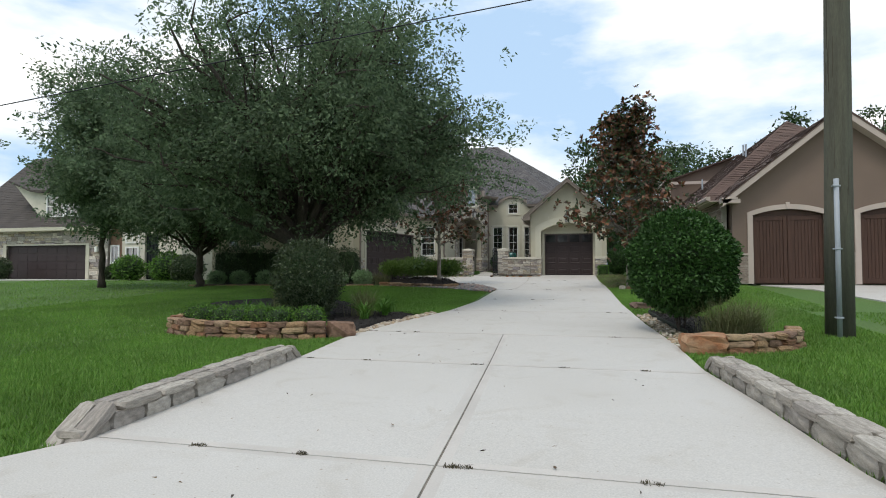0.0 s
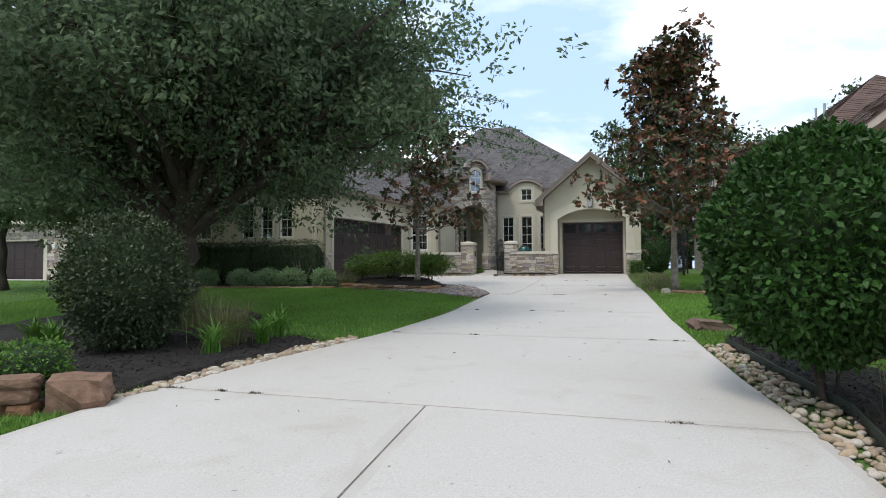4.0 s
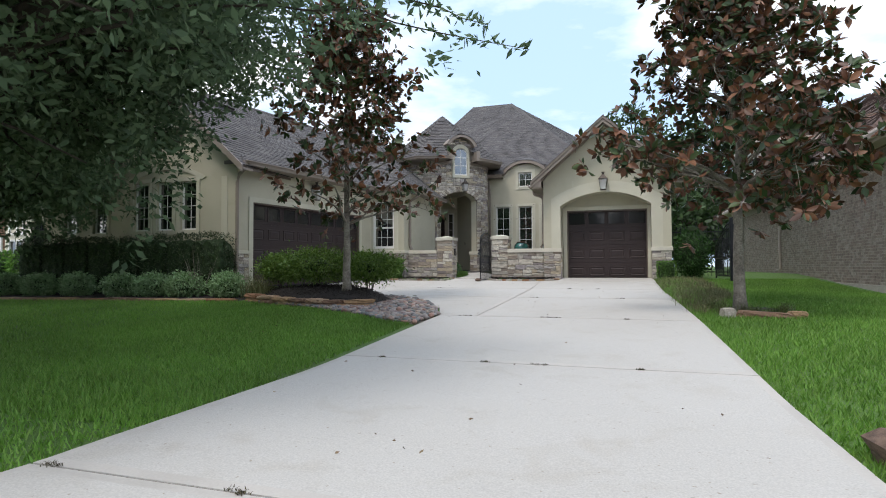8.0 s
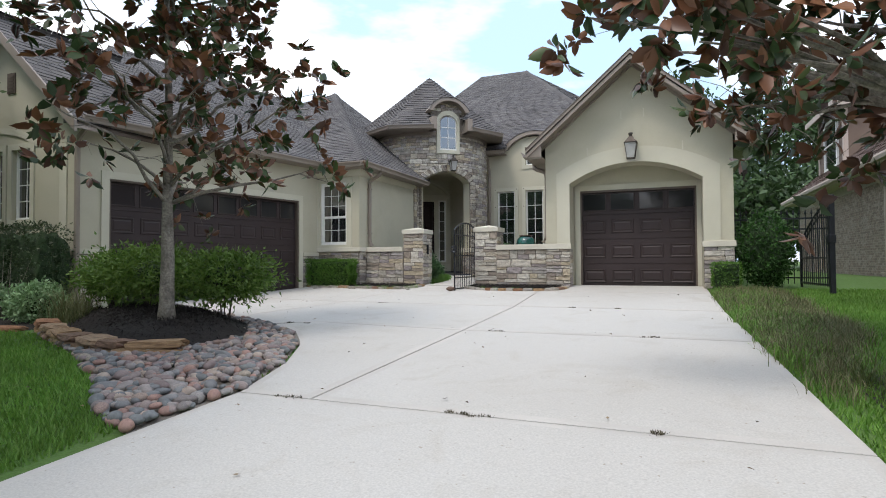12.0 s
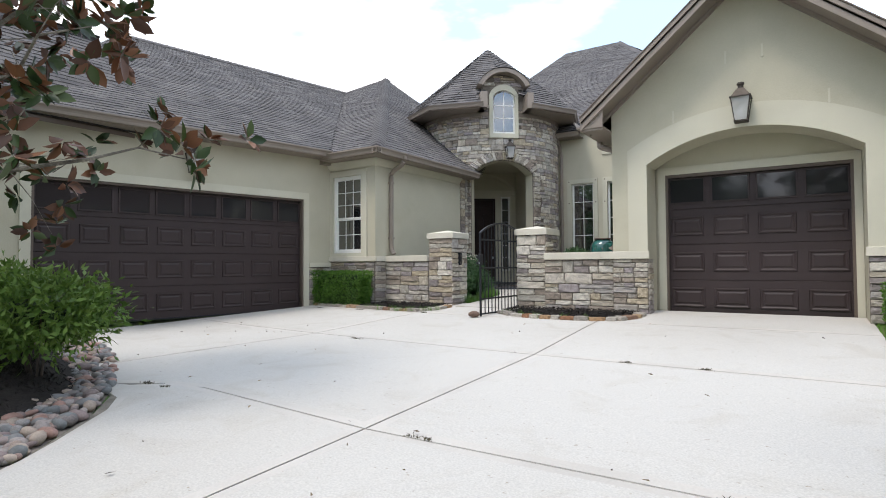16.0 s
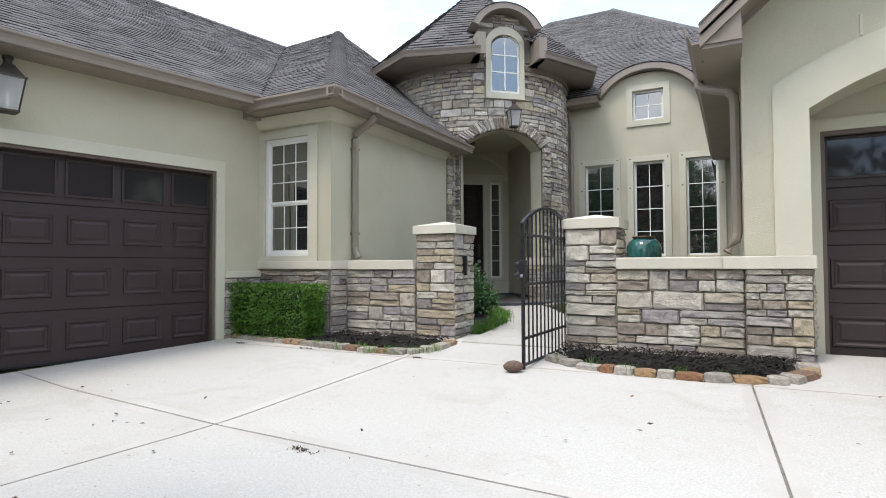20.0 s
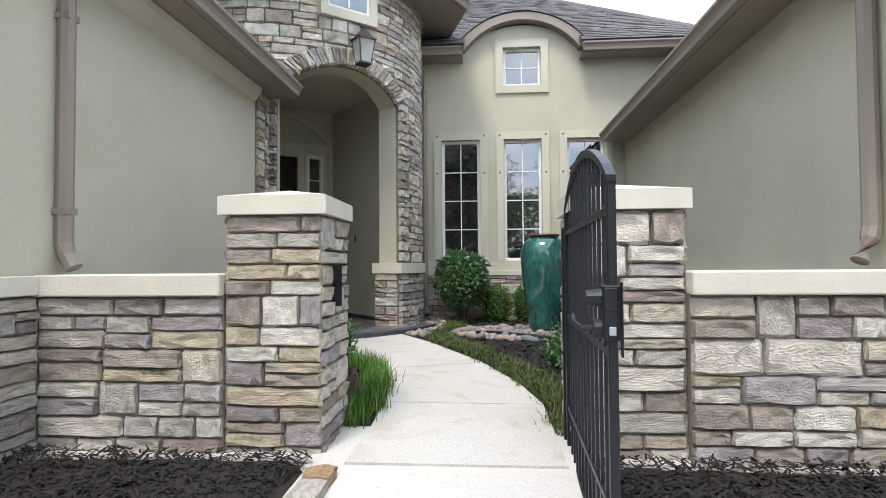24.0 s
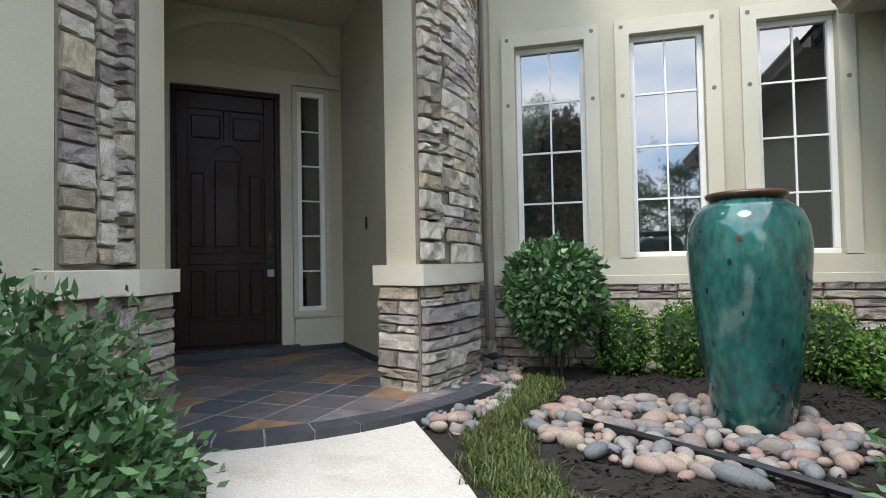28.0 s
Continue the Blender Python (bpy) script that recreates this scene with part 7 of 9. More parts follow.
bedL = [(-8.0, 10.0), (-7.65, 9.15), (-6.8, 8.75), (-5.2, 8.68), (-4.3, 9.05), (-4.1, 9.6), (-3.9, 10.6), (-3.65, 11.7), (-3.4, 12.6), (-3.9, 13.0), (-4.7, 13.1), (-5.3, 13.4), (-5.8, 14.0), (-6.2, 15.0), (-6.8, 15.9), (-8.0, 16.6), (-10.0, 16.8), (-11.2, 15.5), (-11.0, 13.5), (-9.8, 11.8)]
sheet("mulch_bed", bedL, ground, 0.06, MULCH, "black shredded mulch in the curved front bed", "mulch bed", cell=0.35)
bark_chips("mulch_chips", inside_poly(bedL), (-8, -3.5, 9.3, 15), 9000, lambda y: ground(y) + 0.03, 8)
rocksL = [(-4.05, 9.5), (-3.93, 9.35), (-3.66, 11.0), (-3.14, 13.0), (-3.25, 13.2), (-3.55, 12.6), (-3.86, 11.2)]
pebble_bed("river_rock_strip", inside_poly(rocksL), (-4.1, -3.1, 9.3, 13.3), 300, 0.085, lambda y: ground(y) + 0.01, "tan river rock strip along the drive edge", 12, meshes=TAN_PEBBLES)
for k, s in enumerate(along([(-7.6, 9.6), (-7.1, 9.2), (-6.2, 9.05), (-5.4, 9.08), (-4.8, 9.25), (-4.5, 9.6)], 0.38)):
    shrub("boxwood", (s[0], s[1], s[2] + 0.27), (0.30, 0.27, 0.27), 1700, 0.045, BOX, "low trimmed bright green boxwood behind the bed wall", seed=60 + k, group="bed hedge", box_=0.3)
shrub("olive_shrub", (-6.0, 11.45, ground(11.45) + 1.0), (0.78, 0.8, 0.96), 17000, 0.06, DARKLEAF, "large rounded dark olive-green shrub", seed=71, base=ground(11.45), inner=0.3, rough=0.06)
tufts("fountain_grass", [(-4.75, 12.0, ground(12) + 0.05)], 420, 0.85, 0.007, REED, "arching fountain grass clump in the mulch", "ornamental grass", 9, arch_=0.9, spread=0.13)
tufts("fountain_grass", [(-7.2, 12.6, ground(12.6) + 0.05), (-7.6, 13.3, ground(13.3) + 0.05), (-6.6, 13.5, ground(13.5) + 0.05)], 260, 0.9, 0.009, REED, "arching fountain grass clumps under the oak", "ornamental grass", 10, arch_=1.0, spread=0.14)
def daylily(x, y, seed):
    """A fan of arching strap leaves, each a folded blade of its own."""
    rr = random.Random(seed)
    th = empty("daylily", (x, y, ground(y) + 0.04), label="clump of strap-leaved bright green daylily", category="daylily", group="daylilies")
    for k in range(44):
        a, h, lean = rr.uniform(0, math.tau), rr.uniform(0.34, 0.62), rr.uniform(0.25, 0.95)
        d, s = Vector((math.cos(a), math.sin(a), 0)), Vector((-math.sin(a), math.cos(a), 0))
        root = Vector((rr.gauss(0, 0.05), rr.gauss(0, 0.05), 0))
        bm = bmesh.new()
        rows = []
        for t, w in ((0, 0.011), (0.3, 0.015), (0.6, 0.014), (0.85, 0.009), (1, 0.001)):
            p = root + d * (h * lean * t * t) + Vector((0, 0, h * (t - 0.45 * lean * t ** 2.6)))
            rows.append([bm.verts.new(p + s * w), bm.verts.new(p - Vector((0, 0, w * 0.6))), bm.verts.new(p - s * w)])
        for p, q in zip(rows, rows[1:]):
            for i in (0, 1):
                bm.faces.new((p[i], p[i + 1], q[i + 1], q[i]))
        part("blade", bm, BRIGHT, th)


for k, (x, y) in enumerate(((-4.5, 11.4), (-4.3, 12.2), (-4.4, 12.85), (-7.0, 11.2), (-7.6, 11.4))):
    daylily(x, y, 20 + k)

# ---- right front bed ----
bedR = [(2.1, 8.85), (2.9, 8.85), (3.5, 9.2), (3.85, 9.8), (3.8, 10.6), (3.5, 11.8), (3.2, 13.0), (2.8, 14.2), (2.3, 14.6), (2.02, 13.6), (2.15, 12.0), (2.35, 10.5)]
sheet("mulch_bed", bedR, ground, 0.05, MULCH, "dark mulch under the clipped holly", "mulch bed", cell=0.35, seed=2)
bark_chips("mulch_chips", inside_poly(bedR), (2.0, 3.8, 8.8, 14.5), 5000, lambda y: ground(y) + 0.03, 9)
stacked_wall("stone_bed_wall", [(2.66, 8.56), (3.05, 8.7), (3.55, 9.02), (3.92, 9.55), (4.03, 10.1)], (0.12, 0.11, 0.1), "curved dry-laid rust and tan sandstone bed wall", "bed wall", seed=6)
bo = empty("boulder", (2.3, 8.58, ground(8.6)), label="rust-orange sandstone boulder at the end of the bed wall", category="boulder")
bm_ = rough_stone_mesh(77, 0.13)
bm_.materials.append(ORANGE)
ob = new("block", bm_)
ob.parent, ob.matrix_basis = bo, pose(0, 0, -0.03, 0, 0, 6) @ Matrix.Diagonal((0.64, 0.44, 0.34, 1))
bo = empty("boulder", (2.08, 15.18, ground(15.2)), label="flat grey-brown boulder in the grass", category="boulder")
bm_ = rough_stone_mesh(79, 0.14)
bm_.materials.append(BROWNROCK)
ob = new("block", bm_)
ob.parent, ob.matrix_basis = bo, pose(0, 0, -0.05, 4, 3, 20) @ Matrix.Diagonal((0.6, 0.42, 0.22, 1))
rocksR = [(1.98, 8.75), (2.15, 8.85), (2.36, 10.4), (2.17, 12.0), (2.04, 13.6), (1.73, 13.4), (1.82, 11.6), (1.98, 9.8)]
pebble_bed("river_rock_strip", inside_poly(rocksR), (1.6, 2.5, 8.7, 13.8), 300, 0.08, lambda y: ground(y) + 0.01, "tan river rock strip along the drive edge", 13, meshes=TAN_PEBBLES)
ed = empty("bed_edging", (1.96, 11.0, ground(11)), label="dark green steel landscape edging strip", category="edging")
bm = bmesh.new()
pts_ = [(2.15, 8.9), (2.37, 10.4), (2.18, 12.0), (2.05, 13.6), (2.2, 14.4)]
for (xa, ya), (xb, yb) in zip(pts_, pts_[1:]):
    prism_ = [bm.verts.new(q) for q in ((xa - 1.96, ya - 11, ground(ya) - ground(11) - 0.02), (xb - 1.96, yb - 11, ground(yb) - ground(11) - 0.02), (xb - 1.96, yb - 11, ground(yb) - ground(11) + 0.12), (xa - 1.96, ya - 11, ground(ya) - ground(11) + 0.12), (xa - 1.95, ya - 11, ground(ya) - ground(11) - 0.02), (xb - 1.95, yb - 11, ground(yb) - ground(11) - 0.02), (xb - 1.95, yb - 11, ground(yb) - ground(11) + 0.12), (xa - 1.95, ya - 11, ground(ya) - ground(11) + 0.12))]
    for f in ((0, 1, 2, 3), (7, 6, 5, 4), (3, 2, 6, 7)):
        bm.faces.new([prism_[k] for k in f])
bmesh.ops.recalc_face_normals(bm, faces=bm.faces)
part("strip", bm, mat("green_steel", (0.03, 0.045, 0.035), 0.6, var=0.2, scale=6, fine=40), ed)
shrub("holly_topiary", (2.35, 10.8, 1.62), (0.98, 0.98, 0.98), 28000, 0.075, HOLLY, "large clipped round glossy holly with a full dense crown", "topiary", 81, aspect=0.55, base=ground(10.7), stems=9, inner=0.35, rough=0.03)
tufts("muhly_grass", [(3.05, 9.7, ground(9.7) + 0.05), (3.3, 9.95, ground(9.9) + 0.05), (2.85, 10.0, ground(10) + 0.05)], 620, 0.85, 0.005, REED, "wide fountain of fine grey-green muhly grass", "ornamental grass", 31, arch_=0.95, spread=0.14)
VAR = mat("variegated_blade", (0.25, 0.30, 0.14), 0.5, var=0.3, scale=1, fine=8, bump=0, island="island", palette=[(0.11, 0.19, 0.06), (0.36, 0.40, 0.24), (0.17, 0.24, 0.08)], trans=0.15)
for k, (x, y) in enumerate(((2.4, 13.6), (2.7, 13.9), (2.9, 13.3))):
    tufts("flax_lily", [(x, y, ground(y) + 0.04)], 90, 0.45, 0.018, VAR, "clump of variegated green and cream flax lily", "lily", 41 + k, arch_=0.9, spread=0.05, group="flax lilies")

# ---- trees ----
def limb_points(a, b, sag, rr, n=5, wob=0.05):
    a, b = Vector(a), Vector(b)
    out = []
    for k in range(n + 1):
        t = k / n
        p = a.lerp(b, t) + Vector((0, 0, sag * math.sin(math.pi * t)))
        if 0 < k < n:
            p += Vector((rr.uniform(-1, 1), rr.uniform(-1, 1), rr.uniform(-0.6, 0.6))) * (b - a).length * wob
        out.append(p)
    return out


def tree(name, base, trunk_top, trunk_r, tips, bark, label, seed, leaf_fn, leaf_mat, twig=0.9, lean=(0, 0), category="tree", sub=5, flare=1.35, leader=0.0, pruned=None, reach=()):
    """A tapered trunk, limbs to the given crown tips, side branches and leaves at their ends."""
    rr = random.Random(seed)
    th = empty(name, base, label=label, category=category)
    top = Vector((lean[0], lean[1], trunk_top))
    bm = bmesh.new()
    pts = limb_points((0, 0, -0.1), top, 0, rr, 6, 0.05 if not leader else 0.006)
    tube(bm, pts, [trunk_r * flare] + [trunk_r * (1 - 0.07 * k) for k in range(1, 7)], 14)
    if leader:
        tube(bm, limb_points(pts[-1], (lean[0] * 1.5, lean[1] * 1.5, leader), 0, rr, 6, 0.012), [trunk_r * (0.58 - 0.085 * k) for k in range(7)], 10)
    part("trunk", bm, bark, th, smooth=True)
    ends, keep_ = [], []
    bm = bmesh.new()
    for tip in tips:
        tip = Vector(tip)
        start = pts[-1] if rr.random() < 0.6 or tip.z < trunk_top + 0.5 else pts[-2]
        if tip.z > trunk_top + 1.5 and rr.random() < 0.5:
            start = pts[-1] + Vector((0, 0, 0.2))
        if leader:
            flat_ = math.hypot(tip.x, tip.y)
            zs = min(max(trunk_top - 0.25, tip.z - 0.55 * flat_), leader - 0.4)
            start = Vector((lean[0] * zs / leader * 1.2, lean[1] * zs / leader * 1.2, zs))
        if pruned and tip.x + base[0] < 1.0 and tip.y + base[1] > pruned[1] - 1.2 and tip.z + base[2] < pruned[2] + pruned[3] * math.hypot(tip.x + base[0] - pruned[0], tip.y + base[1] - pruned[1]):
            continue
        L = (tip - start).length
        lp = limb_points(start, tip, 0.08 * L, rr, 5)
        r0 = trunk_r * (min(0.55, 0.16 + 0.05 * L) if not leader else 0.17 + 0.06 * L)
        tube(bm, lp, [r0 * (1 - 0.17 * k) for k in range(6)], 7)
        ends.append(tip)
        for k in range(sub):
            s = lp[rr.choice((2, 3, 3, 4, 4, 5))]
            d = Vector((rr.gauss(0, 1), rr.gauss(0, 1), rr.gauss(0.15, 0.7))).normalized() * twig * rr.uniform(0.6, 1.3)
            e = s + d
            tube(bm, [s, s + d * 0.5 + Vector((0, 0, 0.06)), e], [r0 * 0.22, r0 * 0.14, r0 * 0.06], 5)
            ends.append(e)
    for e in reach:
        e = Vector(e) - Vector(base)
        zs = max(trunk_top - 0.2, e.z - 0.35 * math.hypot(e.x, e.y))
        lp = limb_points((0, 0, zs), e, 0.1, rr, 5, 0.03)
        tube(bm, lp, [trunk_r * (0.26 - 0.04 * k) for k in range(6)], 6)
        keep_.append(e)
        keep_ += [lp[rr.choice((3, 4, 5))] + Vector((rr.gauss(0, 1), rr.gauss(0, 1), rr.gauss(0.2, 0.6))) * 0.16 for k in range(2)]
    if pruned:
        # twigs over the drive are cut back to a rising line
        px, py, pz, rise = pruned
        ends = [e for e in ends if e.x + base[0] > 1.0 or e.y + base[1] < py - 1.2 or e.z + base[2] > pz + rise * math.hypot(e.x + base[0] - px, e.y + base[1] - py)]
    part("branching", bm, bark, th)
    leaf_fn(th, ends + keep_, seed, leaf_mat)
    return th


def clump_leaves(per, radius, size, flat=0.6, aspect=0.4, droop=0.15):
    def fn(th, ends, seed, material):
        g = np.random.default_rng(seed)
        e = np.array([tuple(v) for v in ends])
        n = len(e) * per
        c = np.repeat(e, per, axis=0)
        # several short sprays in each clump, so that gaps show between them
        k = 10
        sub = e[:, None, :] + g.normal(size=(len(e), k, 3)) * radius * np.array([1, 1, flat]) * 0.85
        pick = g.integers(0, k, n)
        c = sub[np.repeat(np.arange(len(e)), per), pick] + g.normal(size=(n, 3)) * radius * 0.2 * np.array([1.2, 1.2, 0.8])
        out = c - np.repeat(e, per, axis=0)
        quads_mesh("crown", leaves(c, size, seed + 2, aspect, out * 0.8, droop=droop), material, th)
    return fn


def rosette_leaves(per_end, leaf, count=9, radius=0.22):
    """Whorls of large leathery leaves at twig ends."""
    def fn(th, ends, seed, material):
        g = np.random.default_rng(seed)
        e = np.array([tuple(v) for v in ends])
        hub = np.repeat(e, per_end, axis=0) + g.normal(size=(len(e) * per_end, 3)) * radius
        axis = hub - np.repeat(e, per_end, axis=0) + np.array([0, 0, 0.12])
        axis /= np.linalg.norm(axis, axis=1, keepdims=True) + 1e-9
        n = len(hub) * count
        H, A = np.repeat(hub, count, axis=0), np.repeat(axis, count, axis=0)
        ref = np.cross(A, g.normal(size=(n, 3)))
        ref /= np.linalg.norm(ref, axis=1, keepdims=True) + 1e-9
        d = ref + A * g.uniform(0.0, 0.9, (n, 1))
        d /= np.linalg.norm(d, axis=1, keepdims=True)
        s = np.cross(d, A + g.normal(size=(n, 3)) * 0.25)
        s /= np.linalg.norm(s, axis=1, keepdims=True) + 1e-9
        up = np.cross(s, d)
        L = leaf * g.uniform(0.7, 1.2, (n, 1))
        W = L * 0.25
        a = H + d * L * 0.12
        p1, p2 = H + d * L * 0.45 + up * L * 0.08, H + d * L * 0.78 + up * L * 0.06
        tip = H + d * L * 1.1 - up * L * 0.03
        verts = np.stack([a, p1 + s * W, p2 + s * W * 0.8, tip, p2 - s * W * 0.8, p1 - s * W], axis=1)
        me = bpy.data.meshes.new("crown")
        me.vertices.add(n * 6)
        me.vertices.foreach_set("co", verts.reshape(-1).astype(np.float32))
        base_ = np.arange(n)[:, None] * 6
        idx = np.concatenate([base_ + np.array([0, 1, 2, 3]), base_ + np.array([0, 3, 4, 5])], axis=1).reshape(-1).astype(np.int32)
        me.loops.add(len(idx))
        me.loops.foreach_set("vertex_index", idx)
        me.polygons.add(n * 2)
        me.polygons.foreach_set("loop_start", np.arange(0, n * 8, 4, dtype=np.int32))
        me.polygons.foreach_set("loop_total", np.full(n * 2, 4, dtype=np.int32))
        me.update(calc_edges=True)
        me.validate()
        me.materials.append(material)
        ob = new("crown", me)
        ob.parent = th
    return fn


def crown_tips(n, centre, radii, seed, low=-1.0, inner=0.55):
    g = np.random.default_rng(seed)
    out = []
    while len(out) < n:
        d = g.normal(size=3)
        d /= np.linalg.norm(d)
        if d[2] < low:
            continue
        r_ = g.uniform(inner, 1.0) ** 0.6
        out.append(tuple(np.array(centre) + d * np.array(radii) * r_))
    return out


OAKB = (-8.1, 14.8, ground(14.8))
oak_ = tree("live_oak", OAKB, 2.1, 0.30, crown_tips(118, (-0.2, 0.0, 5.4), (5.8, 5.1, 4.5), 3, low=-0.55, inner=0.35) + [(0.5 + 0.5 * (k % 4), 3.6 + 0.35 * (k % 5), 3.9 + 0.55 * (k % 6)) for k in range(14)], BARK, "broad dense dark live oak with low spreading limbs", 5, clump_leaves(250, 0.66, 0.13, aspect=0.44), OAK, twig=1.1, lean=(0.15, 0.1), sub=5)
# long thin sprays that reach out over the drive
rr, g_ = random.Random(12), np.random.default_rng(12)
for a, b in (((-4.6, 15.6, 4.2), (-0.44, 16.65, 3.68)), ((-4.8, 15.4, 4.6), (-1.1, 16.2, 4.2)), ((-4.6, 15.6, 4.9), (-1.35, 16.2, 4.75)), ((-3.2, 16.0, 4.3), (-0.85, 16.7, 4.0))):
    a, b = Vector(a) - Vector(OAKB), Vector(b) - Vector(OAKB)
    lp = limb_points(a, b, 0.22, rr, 10, 0.012)
    part("spray", tube(bmesh.new(), lp, [0.02 - 0.0017 * k for k in range(11)], 5), BARK, oak_)
    spots = []
    for k in range(170):
        t = rr.random() ** 0.85
        i = min(9, int(t * 10))
        q = lp[i].lerp(lp[i + 1], t * 10 - i)
        spots.append(tuple(q + Vector((rr.gauss(0, 1), rr.gauss(0, 1), rr.gauss(0, 1))) * 0.1 * (1.05 - t)))
    quads_mesh("spray_leaf", leaves(np.array(spots), 0.11, 70 + len(lp), 0.38), OAK, oak_, "small leaves along the thin spray", "stuff")
tree("oak", (-16.6, 21.4, left_ground(21.4)), 1.7, 0.2, crown_tips(54, (0.3, 0, 4.6), (4.6, 3.7, 3.5), 7, low=-0.52, inner=0.4), BARK, "multi-limbed dark oak further along the lawn", 6, clump_leaves(260, 0.66, 0.16, aspect=0.46), OAK, twig=1.1, sub=5)
tree("young_oak", (-21.1, 20.5, left_ground(20.5)), 3.0, 0.16, crown_tips(40, (0.4, 0, 6.3), (2.5, 2.5, 4.3), 8, low=-0.8, inner=0.35), BARK, "tall slender young oak on the side lawn", 9, clump_leaves(260, 0.62, 0.17, aspect=0.46), OAK, twig=1.0, sub=5)


def cone_tips(n, z0, z1, r0, r1, seed):
    g = np.random.default_rng(seed)
    out = []
    for k in range(n):
        t = g.random() ** 0.9
        a, q = g.uniform(0, math.tau), (r0 + (r1 - r0) * t) * g.uniform(0.5, 1.0)
        out.append((q * math.cos(a), q * math.sin(a), z0 + (z1 - z0) * t))
    return out


tree("magnolia", (2.32, 22.2, ground(22.2) + 0.03), 2.3, 0.105, [p for p in cone_tips(104, 2.0, 7.0, 2.75, 0.6, 11) if not (p[0] < -0.6 and -2.7 < p[1] < 0.6 and p[2] < 4.0)] + [(0, 0, 7.1), (0.1, 0, 6.5), (-2.2, 1.5, 3.2), (-2.0, 1.9, 2.8), (-1.9, 1.6, 3.6), (-1.2, 1.8, 2.6), (-1.6, 2.0, 2.3)], BARK_PALE, "magnolia with rust-brown and dark green leathery leaves", 12, rosette_leaves(3, 0.175, 10, 0.19), MAGN, twig=0.62, sub=4, leader=7.0, pruned=(0.45, 21.2, 2.25, 0.66),
     reach=[(-0.05, 21.1, 3.5), (0.12, 21.1, 3.7), (0.5, 21.1, 3.4), (0.38, 21.1, 3.65), (0.72, 21.1, 3.2), (0.9, 21.1, 3.55)])
tree("magnolia", (-5.47, 22.45, ground(22.5) + 0.26), 1.75, 0.10, cone_tips(50, 1.9, 6.3, 2.2, 0.6, 14) + [(0, 0, 6.4)], BARK_PALE, "thinner magnolia with rust-brown leaves in a mounded bed", 15, rosette_leaves(3, 0.17, 10, 0.19), MAGN, twig=0.6, sub=4, leader=6.3)

# ---- mound under the left magnolia, pebble swale, borders ----
mound = [(-8.4, 23.1), (-7.2, 22.45), (-6.2, 21.95), (-5.0, 21.75), (-4.45, 22.15), (-4.45, 22.9), (-5.0, 23.6), (-6.2, 24.1), (-7.6, 24.5), (-9.2, 24.6), (-9.6, 23.9)]
bm = bmesh.new()
cx, cy = -5.8, 22.8
prev = [bm.verts.new((x, y, ground(y) + 0.01)) for x, y in mound]
for t, up in ((0.25, 0.16), (0.5, 0.27), (0.75, 0.33)):
    cur = [bm.verts.new((x + (cx - x) * t, y + (cy - y) * t, ground(y + (cy - y) * t) + up + rng.uniform(-0.02, 0.02))) for x, y in mound]
    for k in range(len(mound)):
        j = (k + 1) % len(mound)
        bm.faces.new((prev[k], prev[j], cur[j], cur[k]))
    prev = cur
bm.faces.new(prev)
bmesh.ops.recalc_face_normals(bm, faces=bm.faces)
tagged(part("mulch_mound", bm, MULCH), "black mulch mound round the magnolia", "mulch bed", kind="structure")
g_ = np.random.default_rng(55)
cv = []
for _ in range(7000):
    k, t, u = int(g_.integers(0, len(mound))), float(g_.random()) ** 0.6 * 0.9, float(g_.random())
    (xa, ya), (xb, yb) = mound[k], mound[(k + 1) % len(mound)]
    x, y = xa + (xb - xa) * u, ya + (yb - ya) * u
    x, y = x + (cx - x) * t, y + (cy - y) * t
    cv.append((x, y, ground(y) + float(np.interp(t, (0, 0.25, 0.5, 0.75, 1), (0.02, 0.17, 0.28, 0.34, 0.34))) + 0.01))
ch = leaves(np.array(cv), 0.05, 56, 0.2)
quads_mesh("mulch_chips", ch, MULCH, None, "shredded black mulch chips on the mound", "stuff")
stacked_wall("stone_edging", [(-8.2, 22.7), (-7.2, 22.2), (-6.2, 21.8), (-5.1, 21.6), (-4.5, 21.85)], (0.11, 0.09), "low flat rust sandstone edging round the mound", "edging", depth=0.3, lens=(0.4, 0.8), seed=8)
swale = [(-8.2, 22.5), (-7.0, 22.0), (-5.6, 21.35), (-4.2, 20.55), (-3.4, 19.95), (-2.8, 19.75), (-2.78, 20.8), (-3.08, 21.7), (-3.58, 22.6), (-4.22, 23.3), (-5.0, 23.87), (-6.2, 24.45), (-7.4, 24.95), (-9.2, 25.2), (-9.2, 24.75), (-7.4, 24.4), (-5.9, 23.9), (-4.9, 23.2), (-4.55, 22.4), (-5.0, 21.8), (-6.4, 22.0)]
pebble_bed("pebble_swale", inside_poly(swale), (-9.3, -2.75, 19.7, 25.3), 300, 0.105, lambda y: ground(y) + 0.02, "band of mixed river pebbles round the mound", 14, joined=1200)
sheet("swale_bed", swale, ground, 0.012, MORTAR, "grey-brown soil under the pebbles", "soil", cell=0.5, seed=4)
for k, (x, y, rx, rz) in enumerate(((-6.75, 23.35, 0.72, 0.55), (-5.35, 23.35, 0.62, 0.48), (-7.9, 23.6, 0.5, 0.45))):
    shrub("azalea", (x, y, ground(y) + 0.42 + 0.75 * rz), (rx * 1.15, rx * 0.95, rz * 0.72), 5200, 0.085, AZALEA, "loose spreading green azalea on the mulch mound", seed=90 + k, group="azaleas", aspect=0.36, inner=0.5, rough=0.18, core=0.4, base=ground(y) + 0.1)
